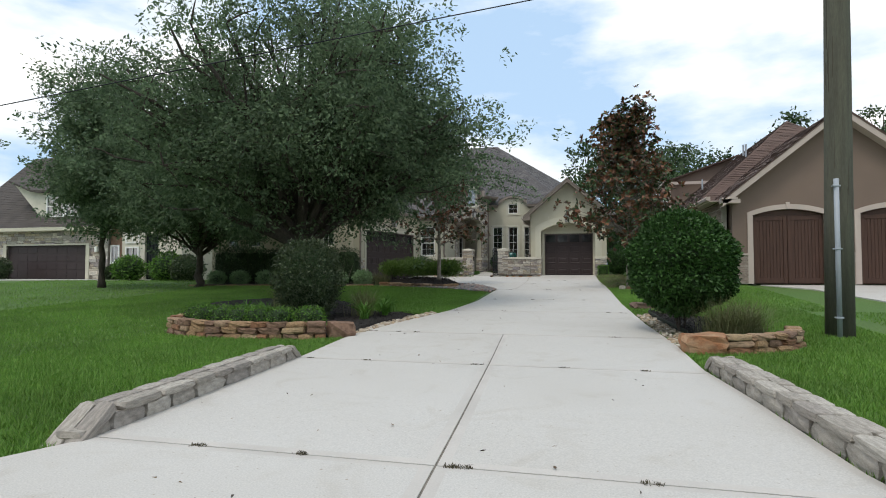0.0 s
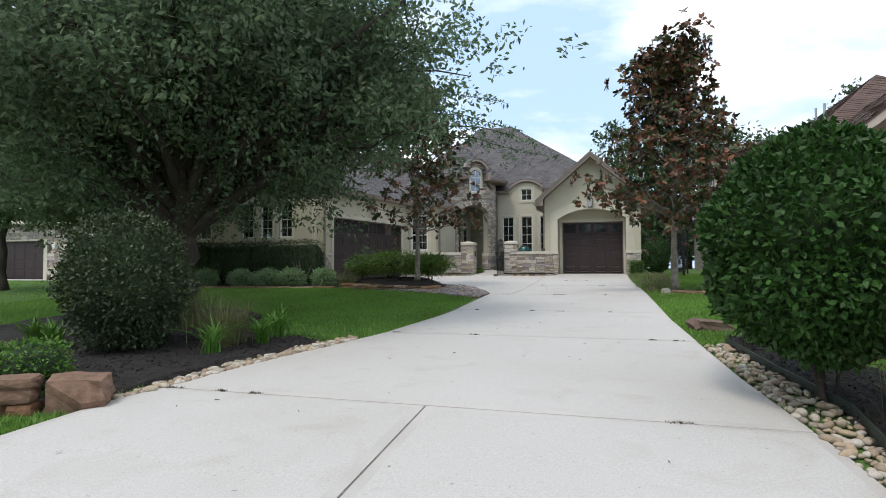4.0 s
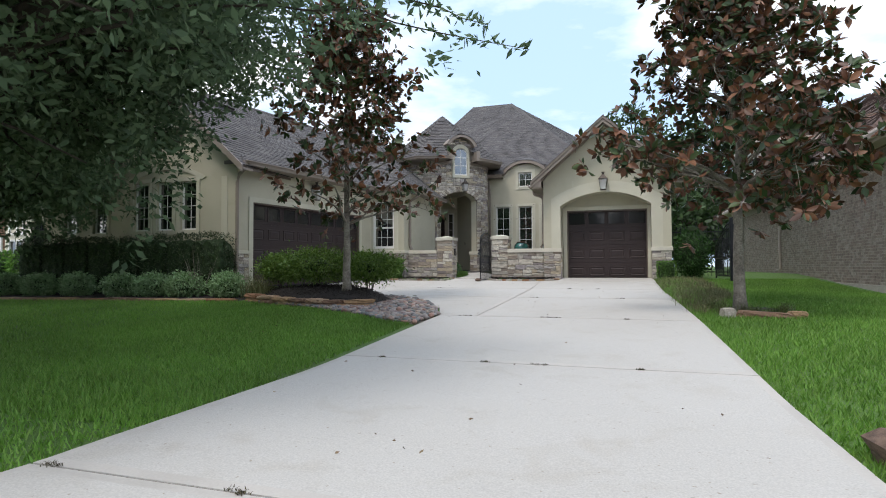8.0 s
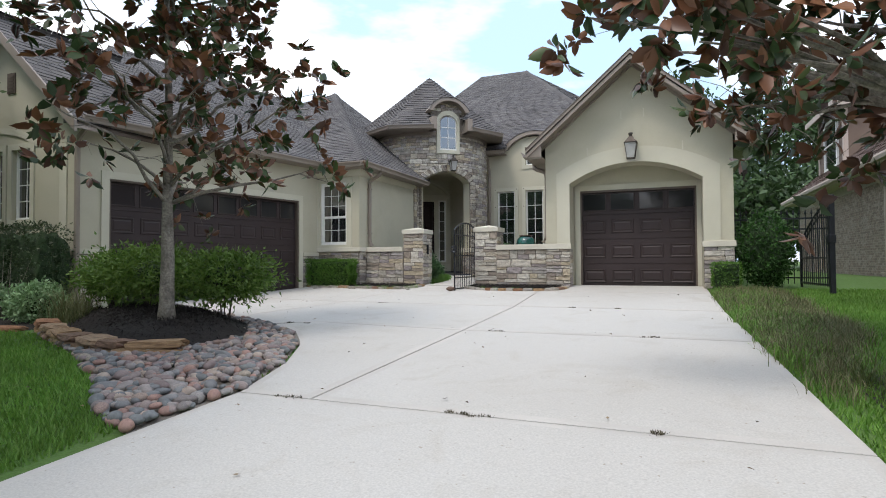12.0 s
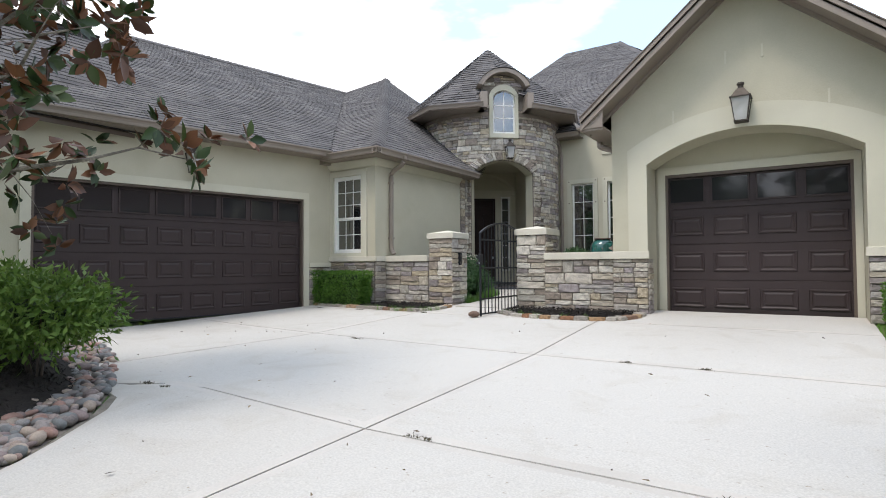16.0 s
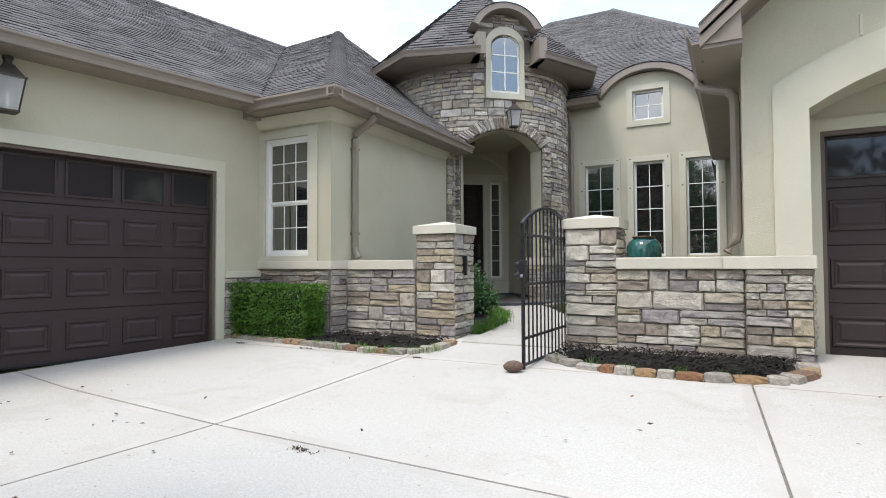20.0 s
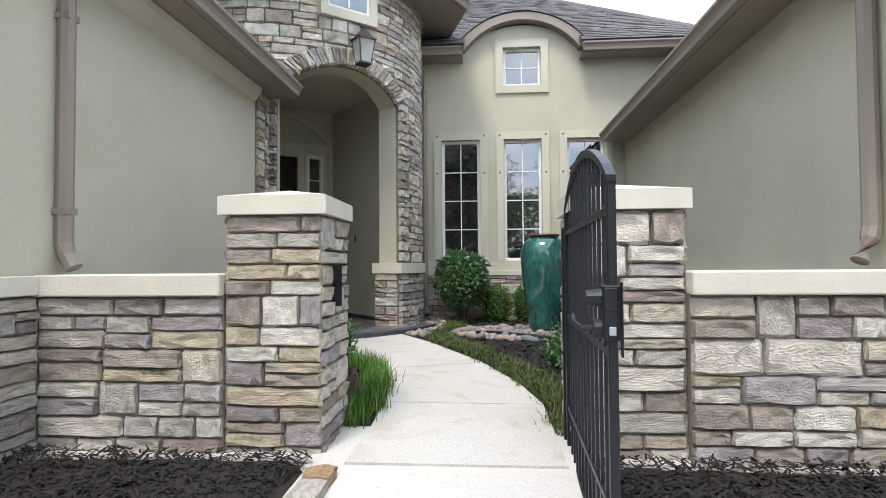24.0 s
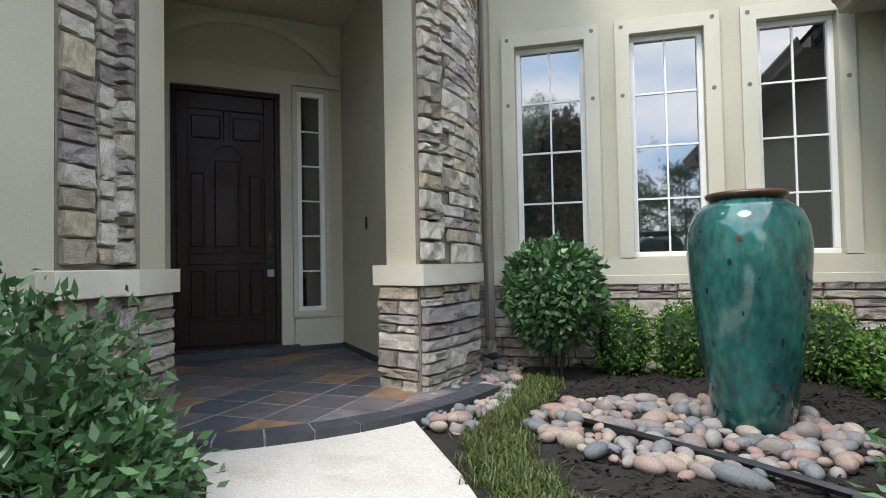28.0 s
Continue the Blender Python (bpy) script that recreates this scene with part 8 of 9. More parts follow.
tufts("fountain_grass", [(-8.2, 23.2, ground(23) + 0.02), (-8.6, 23.3, ground(23) + 0.02)], 220, 0.7, 0.008, REED, "arching grass clump beside the azaleas", "ornamental grass", 51, arch_=0.8, spread=0.12)

# foundation planting along the front gable
fb = [(-17.5, 21.9), (-8.4, 22.6), (-9.0, 24.2), (-9.9, 24.36), (-17.5, 24.36)]
sheet("mulch_bed", fb, ground, 0.03, MULCH, "dark mulch along the front wall", "mulch bed", cell=0.6, seed=5)
stacked_wall("stone_edging", [(-17.4, 21.8), (-14.5, 22.0), (-11.5, 22.25), (-8.5, 22.55)], (0.09,), "low flat sandstone edging along the bed", "edging", depth=0.28, lens=(0.4, 0.85), seed=9)
for k in range(8):
    x = -17.0 + k * 0.95
    shrub("hedge_bush", (x, 23.95, ground(23.7) + 0.82), (0.56, 0.36, 0.84), 3600, 0.055, DARKLEAF, "dark clipped evergreen hedge bush under the windows", seed=100 + k, group="window hedge", box_=0.75, inner=0.25, rough=0.05)
for k, (x, y, r_) in enumerate(((-16.7, 22.85, 0.4), (-15.5, 22.95, 0.42), (-14.2, 23.05, 0.42), (-12.7, 23.12, 0.46), (-11.6, 23.18, 0.47), (-10.6, 23.2, 0.48), (-9.35, 23.3, 0.42))):
    shrub("indian_hawthorn", (x, y, ground(y) + 0.3), (r_, r_ * 0.9, 0.32), 3200, 0.075, SAGE, "small mounded grey-green foundation shrub", seed=120 + k, group="foundation shrubs", inner=0.35, rough=0.14, core=0.6)
sh_ = empty("bare_shrub", (-10.25, 23.3, ground(23.3)), label="half-bare twiggy shrub by the wall corner", category="shrub")
bm = bmesh.new()
rr = random.Random(6)
for k in range(26):
    a, L = rr.uniform(0, math.tau), rr.uniform(0.5, 1.25)
    e = Vector((math.cos(a) * L * 0.45, math.sin(a) * L * 0.35, L))
    tube(bm, [(0, 0, 0), e * 0.5 + Vector((rr.uniform(-0.08, 0.08), 0, 0)), e], [0.009, 0.006, 0.002], 4)
part("twig_frame", bm, BARK_PALE, sh_)

# hedges and edging in front of the courtyard walls
sheet("mulch_strip", [(-8.6, 30.08), (-7.2, 29.95), (-5.8, 29.9), (-5.55, 30.2), (-5.55, 30.85), (-7.3, 30.78), (-7.3, 30.45), (-8.45, 30.45)], ground, 0.075, MULCH, "black mulch strip under the low wall", "mulch bed", cell=0.2, seed=6)
sheet("mulch_strip", [(-4.1, 30.1), (-3.6, 29.87), (-2.0, 29.88), (-1.75, 30.3), (-1.75, 30.74), (-4.1, 30.84)], ground, 0.075, MULCH, "black mulch strip under the low wall", "mulch bed", cell=0.2, seed=7)
bark_chips("mulch_chips", inside_poly([(-4.1, 30.15), (-3.6, 29.9), (-2.0, 29.95), (-1.78, 30.72), (-4.1, 30.76)]), (-4.1, -1.75, 29.9, 30.8), 3400, lambda y: ground(y) + 0.05, 21)
bark_chips("mulch_chips", inside_poly([(-7.4, 29.98), (-5.75, 29.95), (-5.6, 30.75), (-7.3, 30.75)]), (-7.4, -5.5, 29.95, 30.8), 2600, lambda y: ground(y) + 0.05, 22)
stacked_wall("stone_edging", [(-8.85, 30.05), (-7.28, 29.92), (-6.3, 29.84), (-5.75, 29.86), (-5.5, 30.2), (-5.5, 30.6)], (0.11,), "small rough sandstone edging along the strip", "edging", depth=0.17, lens=(0.14, 0.28), seed=10, blocks=[*BLOCKS[:2], *PALE[:6]])
stacked_wall("stone_edging", [(-4.06, 30.1), (-3.7, 29.87), (-3.2, 29.8), (-2.6, 29.79), (-1.95, 29.9), (-1.74, 30.25), (-1.75, 30.6)], (0.11,), "small rough sandstone edging along the strip", "edging", depth=0.17, lens=(0.14, 0.28), seed=11, blocks=[*BLOCKS[:2], *PALE[:6]])
tufts("weed_tufts", along([(-7.1, 29.86), (-6.1, 29.8), (-5.62, 29.85), (-5.45, 30.3)], 0.16, 0.07, 5, 0.04) + along([(-4.0, 30.0), (-3.2, 29.78), (-2.0, 29.85)], 0.35, 0.06, 6, 0.04), 26, 0.12, 0.005, BRIGHT, "weedy grass tufts between the edging stones", "weeds", 61, arch_=0.9, kind="stuff")
shrub("clipped_hedge", (-8.04, 30.22, ground(30.2) + 0.40), (0.66, 0.27, 0.37), 24000, 0.04, BOX, "square clipped bright green boxwood hedge under the window", "hedge", 141, box_=0.95, base=ground(30.2) + 0.03, inner=0.2, rough=0.03)
shrub("clipped_hedge", (1.68, 30.45, ground(30.4) + 0.33), (0.27, 0.25, 0.3), 3600, 0.036, BOX, "square clipped boxwood beside the single garage door", "hedge", 142, box_=0.95, base=ground(30.4), inner=0.2, rough=0.03)
shrub("round_bush", (2.5, 31.0, ground(31) + 0.84), (0.52, 0.5, 0.8), 4200, 0.075, HOLLY, "rounded glossy green bush by the garage corner", seed=143, base=ground(31))
# verge of tall weeds right of the drive
g_ = np.random.default_rng(77)
vs = [(x, y, ground(y)) for x, y in zip(g_.uniform(1.45, 2.3, 420), g_.uniform(22.6, 30.2, 420)) if right_edge(y) + 0.1 < x < 1.55 + 0.8 * min(1, (y - 22.5) / 3)]
tufts("verge_grass", vs, 34, 0.17, 0.009, GRASS, "rank weedy grass along the drive verge", "grass", 78, arch_=0.8, spread=0.07, kind="stuff")
# ring bed under the right magnolia
sheet("mulch_bed", [(1.85, 21.5), (3.05, 21.5), (3.2, 22.5), (2.5, 23.0), (1.85, 22.7)], ground, 0.04, MULCH, "dark mulch round the magnolia trunk", "mulch bed", cell=0.3, seed=8)
stacked_wall("stone_edging", [(2.2, 21.5), (2.7, 21.5), (3.15, 21.62)], (0.12,), "flat rust sandstone slabs edging the magnolia", "edging", depth=0.2, lens=(0.5, 0.9), seed=12)
st_ = empty("stone", (2.0, 21.42, ground(21.4)), label="pale rounded stone at the edge of the mulch", category="rock")
ob = new("block", PALE[3])
ob.parent, ob.matrix_basis = st_, pose(0, 0, -0.02, 0, 0, 20) @ Matrix.Diagonal((0.2, 0.18, 0.18, 1))
tufts("mondo_grass_border", along([(1.95, 22.6), (2.0, 21.85), (2.8, 21.75), (3.05, 22.3)], 0.12, 0.1, 4), 40, 0.22, 0.005, LIRI, "dark grass tufts round the magnolia trunk", "border grass", 79, arch_=0.8)

# ---- lawn blades where the walk passes ----
def lawn_blades(box_, density, seed, avoid):
    g = np.random.default_rng(seed)
    x0, x1, y0, y1 = box_
    n = int((x1 - x0) * (y1 - y0) * density)
    x, y = g.uniform(x0, x1, n), g.uniform(y0, y1, n)
    le, re = np.interp(y, LEFT_Y, LEFT_X), np.interp(y, RIGHT_Y, RIGHT_X)
    keep = (x < le - 0.01) | (x > re + 0.01)
    for poly in avoid:
        px, py = np.array([p[0] for p in poly]), np.array([p[1] for p in poly])
        ins = np.zeros(n, bool)
        for i in range(len(px)):
            j = (i + 1) % len(px)
            c = (py[i] > y) != (py[j] > y)
            with np.errstate(divide="ignore", invalid="ignore"):
                ins ^= c & (x < (px[j] - px[i]) * (y - py[i]) / (py[j] - py[i]) + px[i])
        keep &= ~ins
    x, y = x[keep], y[keep]
    n = len(x)
    z = np.interp(y, GY, GZ)
    p = np.c_[x, y, z]
    a = g.uniform(0, math.tau, n)
    h = g.uniform(0.035, 0.075, n)
    w = g.uniform(0.005, 0.011, n)
    s = np.c_[np.cos(a) * w, np.sin(a) * w, np.zeros(n)]
    b = g.uniform(0, math.tau, n)
    tip = p + np.c_[np.cos(b) * h * 0.5, np.sin(b) * h * 0.5, h]
    return np.stack([p - s, p + s, tip], axis=1)


wall_pads = [[(-8.15, 9.2), (-7.6, 8.6), (-6.5, 8.4), (-4.6, 8.5), (-3.85, 8.95), (-3.9, 9.5), (-8.2, 10.2)], [(1.9, 8.4), (2.7, 8.42), (3.6, 8.85), (4.15, 9.5), (4.1, 10.2), (1.9, 9)], [(-3.65, 2.5), (-3.3, 2.5), (-3.68, 6.9), (-4.0, 6.9)], [(2.4, 1.0), (2.8, 1.0), (2.3, 7.2), (2.0, 7.2)]]
avoid = [bedL, bedR, rocksL, rocksR, swale, mound, fb] + wall_pads
chunks = [lawn_blades(b, d, k, avoid) for k, (b, d) in enumerate((((-8, -3, 2, 9), 2600), ((-16, -3, 9, 22.4), 950), ((-8, -2.9, 14.5, 21.5), 1700), ((1.3, 6.5, 2.0, 10), 2200), ((1.3, 5.9, 10, 31), 1500), ((-16, -8, 0, 9), 900), ((-30, -16, 2, 26), 160), ((6.5, 8.5, 2.5, 15), 300), ((5.9, 7.0, 15, 24), 600)))]
quads_mesh("lawn_grass", np.concatenate(chunks), GRASS, None, "mown green turf grass", "stuff")

# rank brownish weeds in the verge, dry leaves and weeds on the drive
WEED = mat("weed_blade", (0.14, 0.14, 0.06), 0.7, var=0.3, scale=1, fine=8, bump=0, island="island", palette=[(0.10, 0.15, 0.045), (0.19, 0.19, 0.085), (0.27, 0.23, 0.13)], trans=0.2)
vs = [(x, y, ground(y)) for x, y in zip(g_.uniform(1.4, 2.6, 520), g_.uniform(21.8, 30.3, 520)) if right_edge(y) + 0.12 < x < 1.6 + 1.0 * min(1, (y - 21.8) / 3)]
tufts("verge_weeds", vs, 30, 0.21, 0.007, WEED, "brownish weeds gone to seed in the verge", "weeds", 178, arch_=0.7, spread=0.09, kind="stuff")
DRY = mat("dry_leaf", (0.16, 0.10, 0.05), 0.8, var=0.3, scale=2, fine=30, bump=0, island="island", palette=[(0.20, 0.13, 0.07), (0.11, 0.07, 0.04), (0.28, 0.20, 0.11), (0.07, 0.05, 0.035)])
g_ = np.random.default_rng(91)
sp = np.c_[g_.uniform(-8.5, 1.3, 260), g_.uniform(1.0, 30.5, 260)]
sp = np.array([p for p in sp if left_edge(p[1]) + 0.1 < p[0] < right_edge(p[1]) - 0.05])
sp = np.vstack([sp, np.c_[g_.uniform(-8.0, -6.2, 22), g_.uniform(26.2, 28.0, 22)]])
lawn_sp = np.c_[g_.uniform(-8.5, -3.3, 46), g_.uniform(13.8, 21.0, 46)]
sp = np.vstack([sp, lawn_sp])
lv = leaves(np.c_[sp, [ground(y) + 0.05 for y in sp[:, 1]]], 0.05, 92, 0.5)
lv[:, :, 2] = lv[:, :1, 2] + np.clip(lv[:, :, 2] - lv[:, :1, 2], -0.002, 0.012)
quads_mesh("fallen_leaves", lv, DRY, None, "dry brown leaves blown over the drive", "stuff")
MOSS = mat("joint_moss", (0.05, 0.05, 0.025), 0.95, var=0.4, scale=8, fine=60, bump=0.5, island="island", palette=[(0.08, 0.08, 0.04), (0.14, 0.115, 0.07), (0.05, 0.045, 0.03)])
js = []
for y in JY[2:-1]:
    for k in range(5 if y < 8 else 4):
        x = g_.uniform(left_edge(y) + 0.1, right_edge(y) - 0.1)
        js += [(x + g_.normal(0, 0.05), y + g_.normal(0, 0.008), ground(y) + 0.03) for q in range(4)]
tufts("joint_weeds", js, 16, 0.022, 0.006, MOSS, "dead moss and weeds in the drive joints", "weeds", 93, arch_=1.0, spread=0.018, kind="stuff")

# ---- utility pole at the street side of the lawn ----
PX, PY = 5.08, 10.85
pole = empty("utility_pole", (PX, PY, ground(PY)), label="weathered grey-green wooden utility pole with a grey conduit", category="utility pole")
bm = bmesh.new()
tube(bm, [(0, 0, -0.1), (0.03, 0, 2.5), (0.07, 0, 5), (0.11, 0, 8), (0.15, 0, 11.5)], [0.235, 0.225, 0.215, 0.2, 0.19], 22)
rr = random.Random(3)
for v in bm.verts:
    v.co.x += rr.uniform(-0.006, 0.006)
    v.co.y += rr.uniform(-0.006, 0.006)
part("shaft", bm, POLE, pole, smooth=True)
for k in range(34):
    a, z, L = rr.uniform(3.3, 6.2), rr.uniform(0.4, 5.5), rr.uniform(0.3, 1.3)
    q = [0.229 - 0.004 * z, 0.229 - 0.004 * (z + L)]
    sx = 0.013 * z
    part("crack", tube(bmesh.new(), [(sx + q[0] * math.cos(a), q[0] * math.sin(a), z), (sx + 0.013 * L + q[1] * math.cos(a + 0.03), q[1] * math.sin(a + 0.03), z + L)], [0.006, 0.003], 4), BARK, pole, "dark drying crack")
part("conduit", tube(bmesh.new(), [(-0.09, -0.225, 0.0), (-0.085, -0.225, 2.9)], 0.043, 10), PVC, pole, "pale grey plastic conduit", smooth=True)
for z in (0.35, 1.6, 2.75):
    part("strap", boxes((-0.155, -0.03, -0.272, -0.18, z, z + 0.03), bevel=0.004), PVC, pole, "metal conduit strap")
part("ground_wire", tube(bmesh.new(), [(0.0, -0.165, 7.5), (-0.06, -0.165, 3.3), (-0.03, -0.18, 3.05), (0.0, -0.185, 2.9), (-0.08, -0.175, 2.82), (-0.12, -0.16, 2.8)], 0.005, 5), WHITE, pole, "pale ground wire")
part("tag", boxes((0.06, 0.085, -0.2, -0.186, 1.85, 1.88)), WHITE, pole)
wire = empty("overhead_wire", (PX, PY, 7.1), label="thin black overhead service wire", category="cable")
a, b = Vector((-0.4, 9.3, 6.49)), Vector((-11.22, 8.0, 4.91))
a = a + (a - b) * 0.53
e2 = a + (b - a) * 2.2
part("cable", tube(bmesh.new(), [a.lerp(e2, k / 14) - Vector((PX, PY, 7.1)) for k in range(15)], 0.011, 6), IRON, wire)

# ---- neighbouring house with brown stucco gable and brick side ----
nb = empty("neighbour_house", (10.3, 24, 0.9), label="neighbouring brown stucco and pale brick house with wood garage doors", category="house")
NB = nb.matrix_basis.inverted()


def npart(name, bm, material, label="", parent=None, inv=None):
    bmesh.ops.transform(bm, matrix=inv or NB, verts=bm.verts)
    bmesh.ops.remove_doubles(bm, verts=bm.verts, dist=0.0002)
    return part(name, bm, material, parent or nb, label)


def plain_roof(name, pts, material, label, inv, owner, thick=0.1, course=0.16, seed=1):
    """A roof slope with stepped shingle courses; the first two corners are its eave."""
    P = [Vector(p) for p in pts]
    deck = npart(name, slab(bmesh.new(), P, thick), material, label, owner, inv)
    o, ux = P[0], (P[1] - P[0]).normalized()
    nrm = (P[1] - P[0]).cross(P[2] - P[0]).normalized()
    nrm = nrm if nrm.z > 0 else -nrm
    uy = nrm.cross(ux).normalized()
    uy = uy if uy.z > 0 else -uy
    flat = [((p - o).dot(ux), (p - o).dot(uy)) for p in P]
    top, w, verts, faces, rr = max(f[1] for f in flat), 0.0, [], [], random.Random(seed)
    while w < top - course:
        ends = []
        for y in (w + 0.01, w + course):
            xs = [xa + (xb - xa) * (y - ya) / (yb - ya) for (xa, ya), (xb, yb) in zip(flat, flat[1:] + flat[:1]) if (ya - y) * (yb - y) <= 0 and abs(ya - yb) > 1e-6]
            ends.append((min(xs), max(xs)))
        x = max(ends[0][0], ends[1][0])
        stop = min(ends[0][1], ends[1][1])
        while x < stop:
            xb = min(x + rr.choice((0.3, 0.5, 0.8)), stop)
            h = rr.choice((0.012, 0.02, 0.028))
            n0 = len(verts)
            verts += [o + ux * x + uy * w + nrm * h, o + ux * xb + uy * w + nrm * h, o + ux * xb + uy * (w + course) + nrm * 0.004, o + ux * x + uy * (w + course) + nrm * 0.004, o + ux * x + uy * w, o + ux * xb + uy * w]
            faces += [(n0, n0 + 1, n0 + 2, n0 + 3), (n0 + 4, n0 + 5, n0 + 1, n0)]
            x = xb
        w += course
    me = bpy.data.meshes.new("shingles")
    me.from_pydata([inv @ v for v in verts], [], faces)
    me.materials.append(material)
    ob = new("shingles", me)
    ob.parent = owner
    tagged(ob, "asphalt shingle courses", kind="stuff")
    return deck


NG = 0.72
bm = bmesh.new()
gx, gz = 10.15, 7.42
doors = ((7.05, 9.6), (10.85, 13.4))
prism(bm, [(6.3, NG), (7.05, NG), (7.05, 3.5), (6.3, 3.5)], 24.0, 24.3)
prism(bm, [(9.6, NG), (10.85, NG), (10.85, 3.5), (9.6, 3.5)], 24.0, 24.3)
prism(bm, [(13.4, NG), (14.0, NG), (14.0, 3.5), (13.4, 3.5)], 24.0, 24.3)
prism(bm, [(6.3, 3.5), *arch(7.05, 9.6, 3.5, 3.72), *arch(10.85, 13.4, 3.5, 3.72), (14.0, 3.5), (14.0, 4.3), (gx, gz), (6.3, 4.3)], 24.0, 24.3)
npart("gable_wall", bm, NSTUCCO, "smooth brown stucco")
npart("side_wall", boxes((13.8, 14.0, 24.3, 40, NG, 4.3)), NSTUCCO)
npart("side_wall", boxes((6.3, 6.5, 24.3, 26.5, NG, 4.3)), NSTUCCO)
for x0, x1 in doors:
    o_, i_ = arch(x0 - 0.2, x1 + 0.2, 3.62, 3.92), arch(x0, x1, 3.5, 3.72)
    bm = bmesh.new()
    v0 = [bm.verts.new((x, y, z)) for y in (23.94, 24.02) for x, z in ([(x0 - 0.2, NG)] + o_ + [(x1 + 0.2, NG), (x1, NG)] + i_[::-1] + [(x0, NG)])]
    n = len(v0) // 2
    bm.faces.new(v0[:n])
    for k in range(n):
        bm.faces.new((v0[k], v0[(k + 1) % n], v0[n + (k + 1) % n], v0[n + k]))
    bmesh.ops.recalc_face_normals(bm, faces=bm.faces)
    npart("arch_trim", bm, NTRIM, "pale pinkish trim")
    npart("keystone", boxes(((x0 + x1) / 2 - 0.07, (x0 + x1) / 2 + 0.07, 23.92, 23.98, 3.74, 4.0), bevel=0.01), NTRIM)
    dr = npart("garage_door", boxes((x0, x1, 24.12, 24.18, NG, 3.72)), NWOOD, "stained carriage-style wood door")
    for h in range(2):
        xa, xb = (x0 + 0.02, (x0 + x1) / 2 - 0.01) if h == 0 else ((x0 + x1) / 2 + 0.01, x1 - 0.02)
        npart("door_rail", boxes((xa, xa + 0.14, 24.07, 24.12, NG + 0.03, 3.46), (xb - 0.14, xb, 24.07, 24.12, NG + 0.03, 3.46), (xa + 0.14, xb - 0.14, 24.07, 24.12, NG + 0.03, NG + 0.24), (xa + 0.14, xb - 0.14, 24.07, 24.12, 3.28, 3.46), bevel=0.006), NWOOD, "", dr, place(dr).inverted())
        w = (xb - xa - 0.28) / 8
        for k in range(8):
            npart("plank", boxes((xa + 0.14 + k * w + 0.004, xa + 0.14 + (k + 1) * w - 0.004, 24.095, 24.12, NG + 0.24, 3.28), bevel=0.004), NWOOD, "", dr, place(dr).inverted())
# rakes, eaves, soffits
for s, xe in ((-1, 5.85), (1, 14.45)):
    ze = gz + 0.16 - abs(xe - gx) * 0.81
    bm = bmesh.new()
    prism(bm, [(xe, ze - 0.26), (gx, gz - 0.1), (gx, gz + 0.18), (xe, ze)], 23.52, 23.6)
    npart("rake_board", bm, NTRIM, "pale pinkish rake board")
    bm = bmesh.new()
    prism(bm, [(xe, ze - 0.26), (gx, gz - 0.1), (gx, gz - 0.07), (xe, ze - 0.23)], 23.6, 24.0)
    npart("rake_soffit", bm, NTRIM)
    plain_roof("gable_roof", [(xe - 0.02 * s * -1, 23.5, ze + 0.03), (xe, 33.5, ze + 0.03), (gx, 33.5, gz + 0.21), (gx, 23.5, gz + 0.21)], SHINGLE_N, "red-brown shingle slope", NB, nb, 0.06, seed=4 + s)
npart("eave_return", boxes((5.82, 6.5, 23.52, 24.0, 3.98, 4.14), (5.82, 6.4, 23.5, 23.98, 4.14, 4.2)), NTRIM)
# brick base under the stucco, and the long brick side wall
WY0, WY1, WX, WT = 24.45, 47.0, 6.0, 4.12


def brick_wall(owner, m, length, z0, z1, own=None, seed=1, hole=None):
    """Running-bond bricks on a backing; the frame m has x along the wall, -y outwards. own(x, z): build as single parts."""
    inv = place(owner).inverted() @ m
    rr = random.Random(seed)
    verts, faces = [], []
    unit = bmesh.new()
    box(unit, -0.5, 0.5, -0.5, 0.5, -0.5, 0.5, bevel=0.02)
    me1 = bpy.data.meshes.new("brick")
    unit.to_mesh(me1)
    unit.free()
    me1.materials.append(BRICK_O)
    row, z = 0, z0
    while z + 0.075 <= z1 + 0.01:
        x = -0.105 * (row % 2)
        while x < length - 0.03:
            a, b = max(0.0, x) + 0.005, min(length, x + 0.21) - 0.005
            if b - a > 0.03 and not (hole and hole((a + b) / 2, z + 0.035)):
                p = rr.uniform(0.008, 0.014)
                if own and own((a + b) / 2, z):
                    ob = new("brick", me1)
                    ob.parent = owner
                    ob.matrix_basis = inv @ Matrix.LocRotScale(((a + b) / 2, -p / 2 + 0.002, z + 0.0375), None, (b - a, p + 0.004, 0.065))
                else:
                    n0 = len(verts)
                    verts += [inv @ Vector(q) for q in ((a, -p, z + 0.005), (b, -p, z + 0.005), (b, -p, z + 0.07), (a, -p, z + 0.07), (a, 0, z + 0.005), (b, 0, z + 0.005), (b, 0, z + 0.07), (a, 0, z + 0.07))]
                    faces += [tuple(n0 + i for i in f) for f in ((0, 1, 2, 3), (4, 5, 1, 0), (1, 5, 6, 2), (3, 2, 6, 7), (4, 0, 3, 7))]
            x += 0.21
        z += 0.075
        row += 1
    me = bpy.data.meshes.new("brickwork")
    me.from_pydata(verts, [], faces)
    me.materials.append(BRICK)
    ob = new("brickwork", me)
    ob.parent = owner
    tagged(ob, "pale grey-tan bricks with light mortar", kind="stuff")


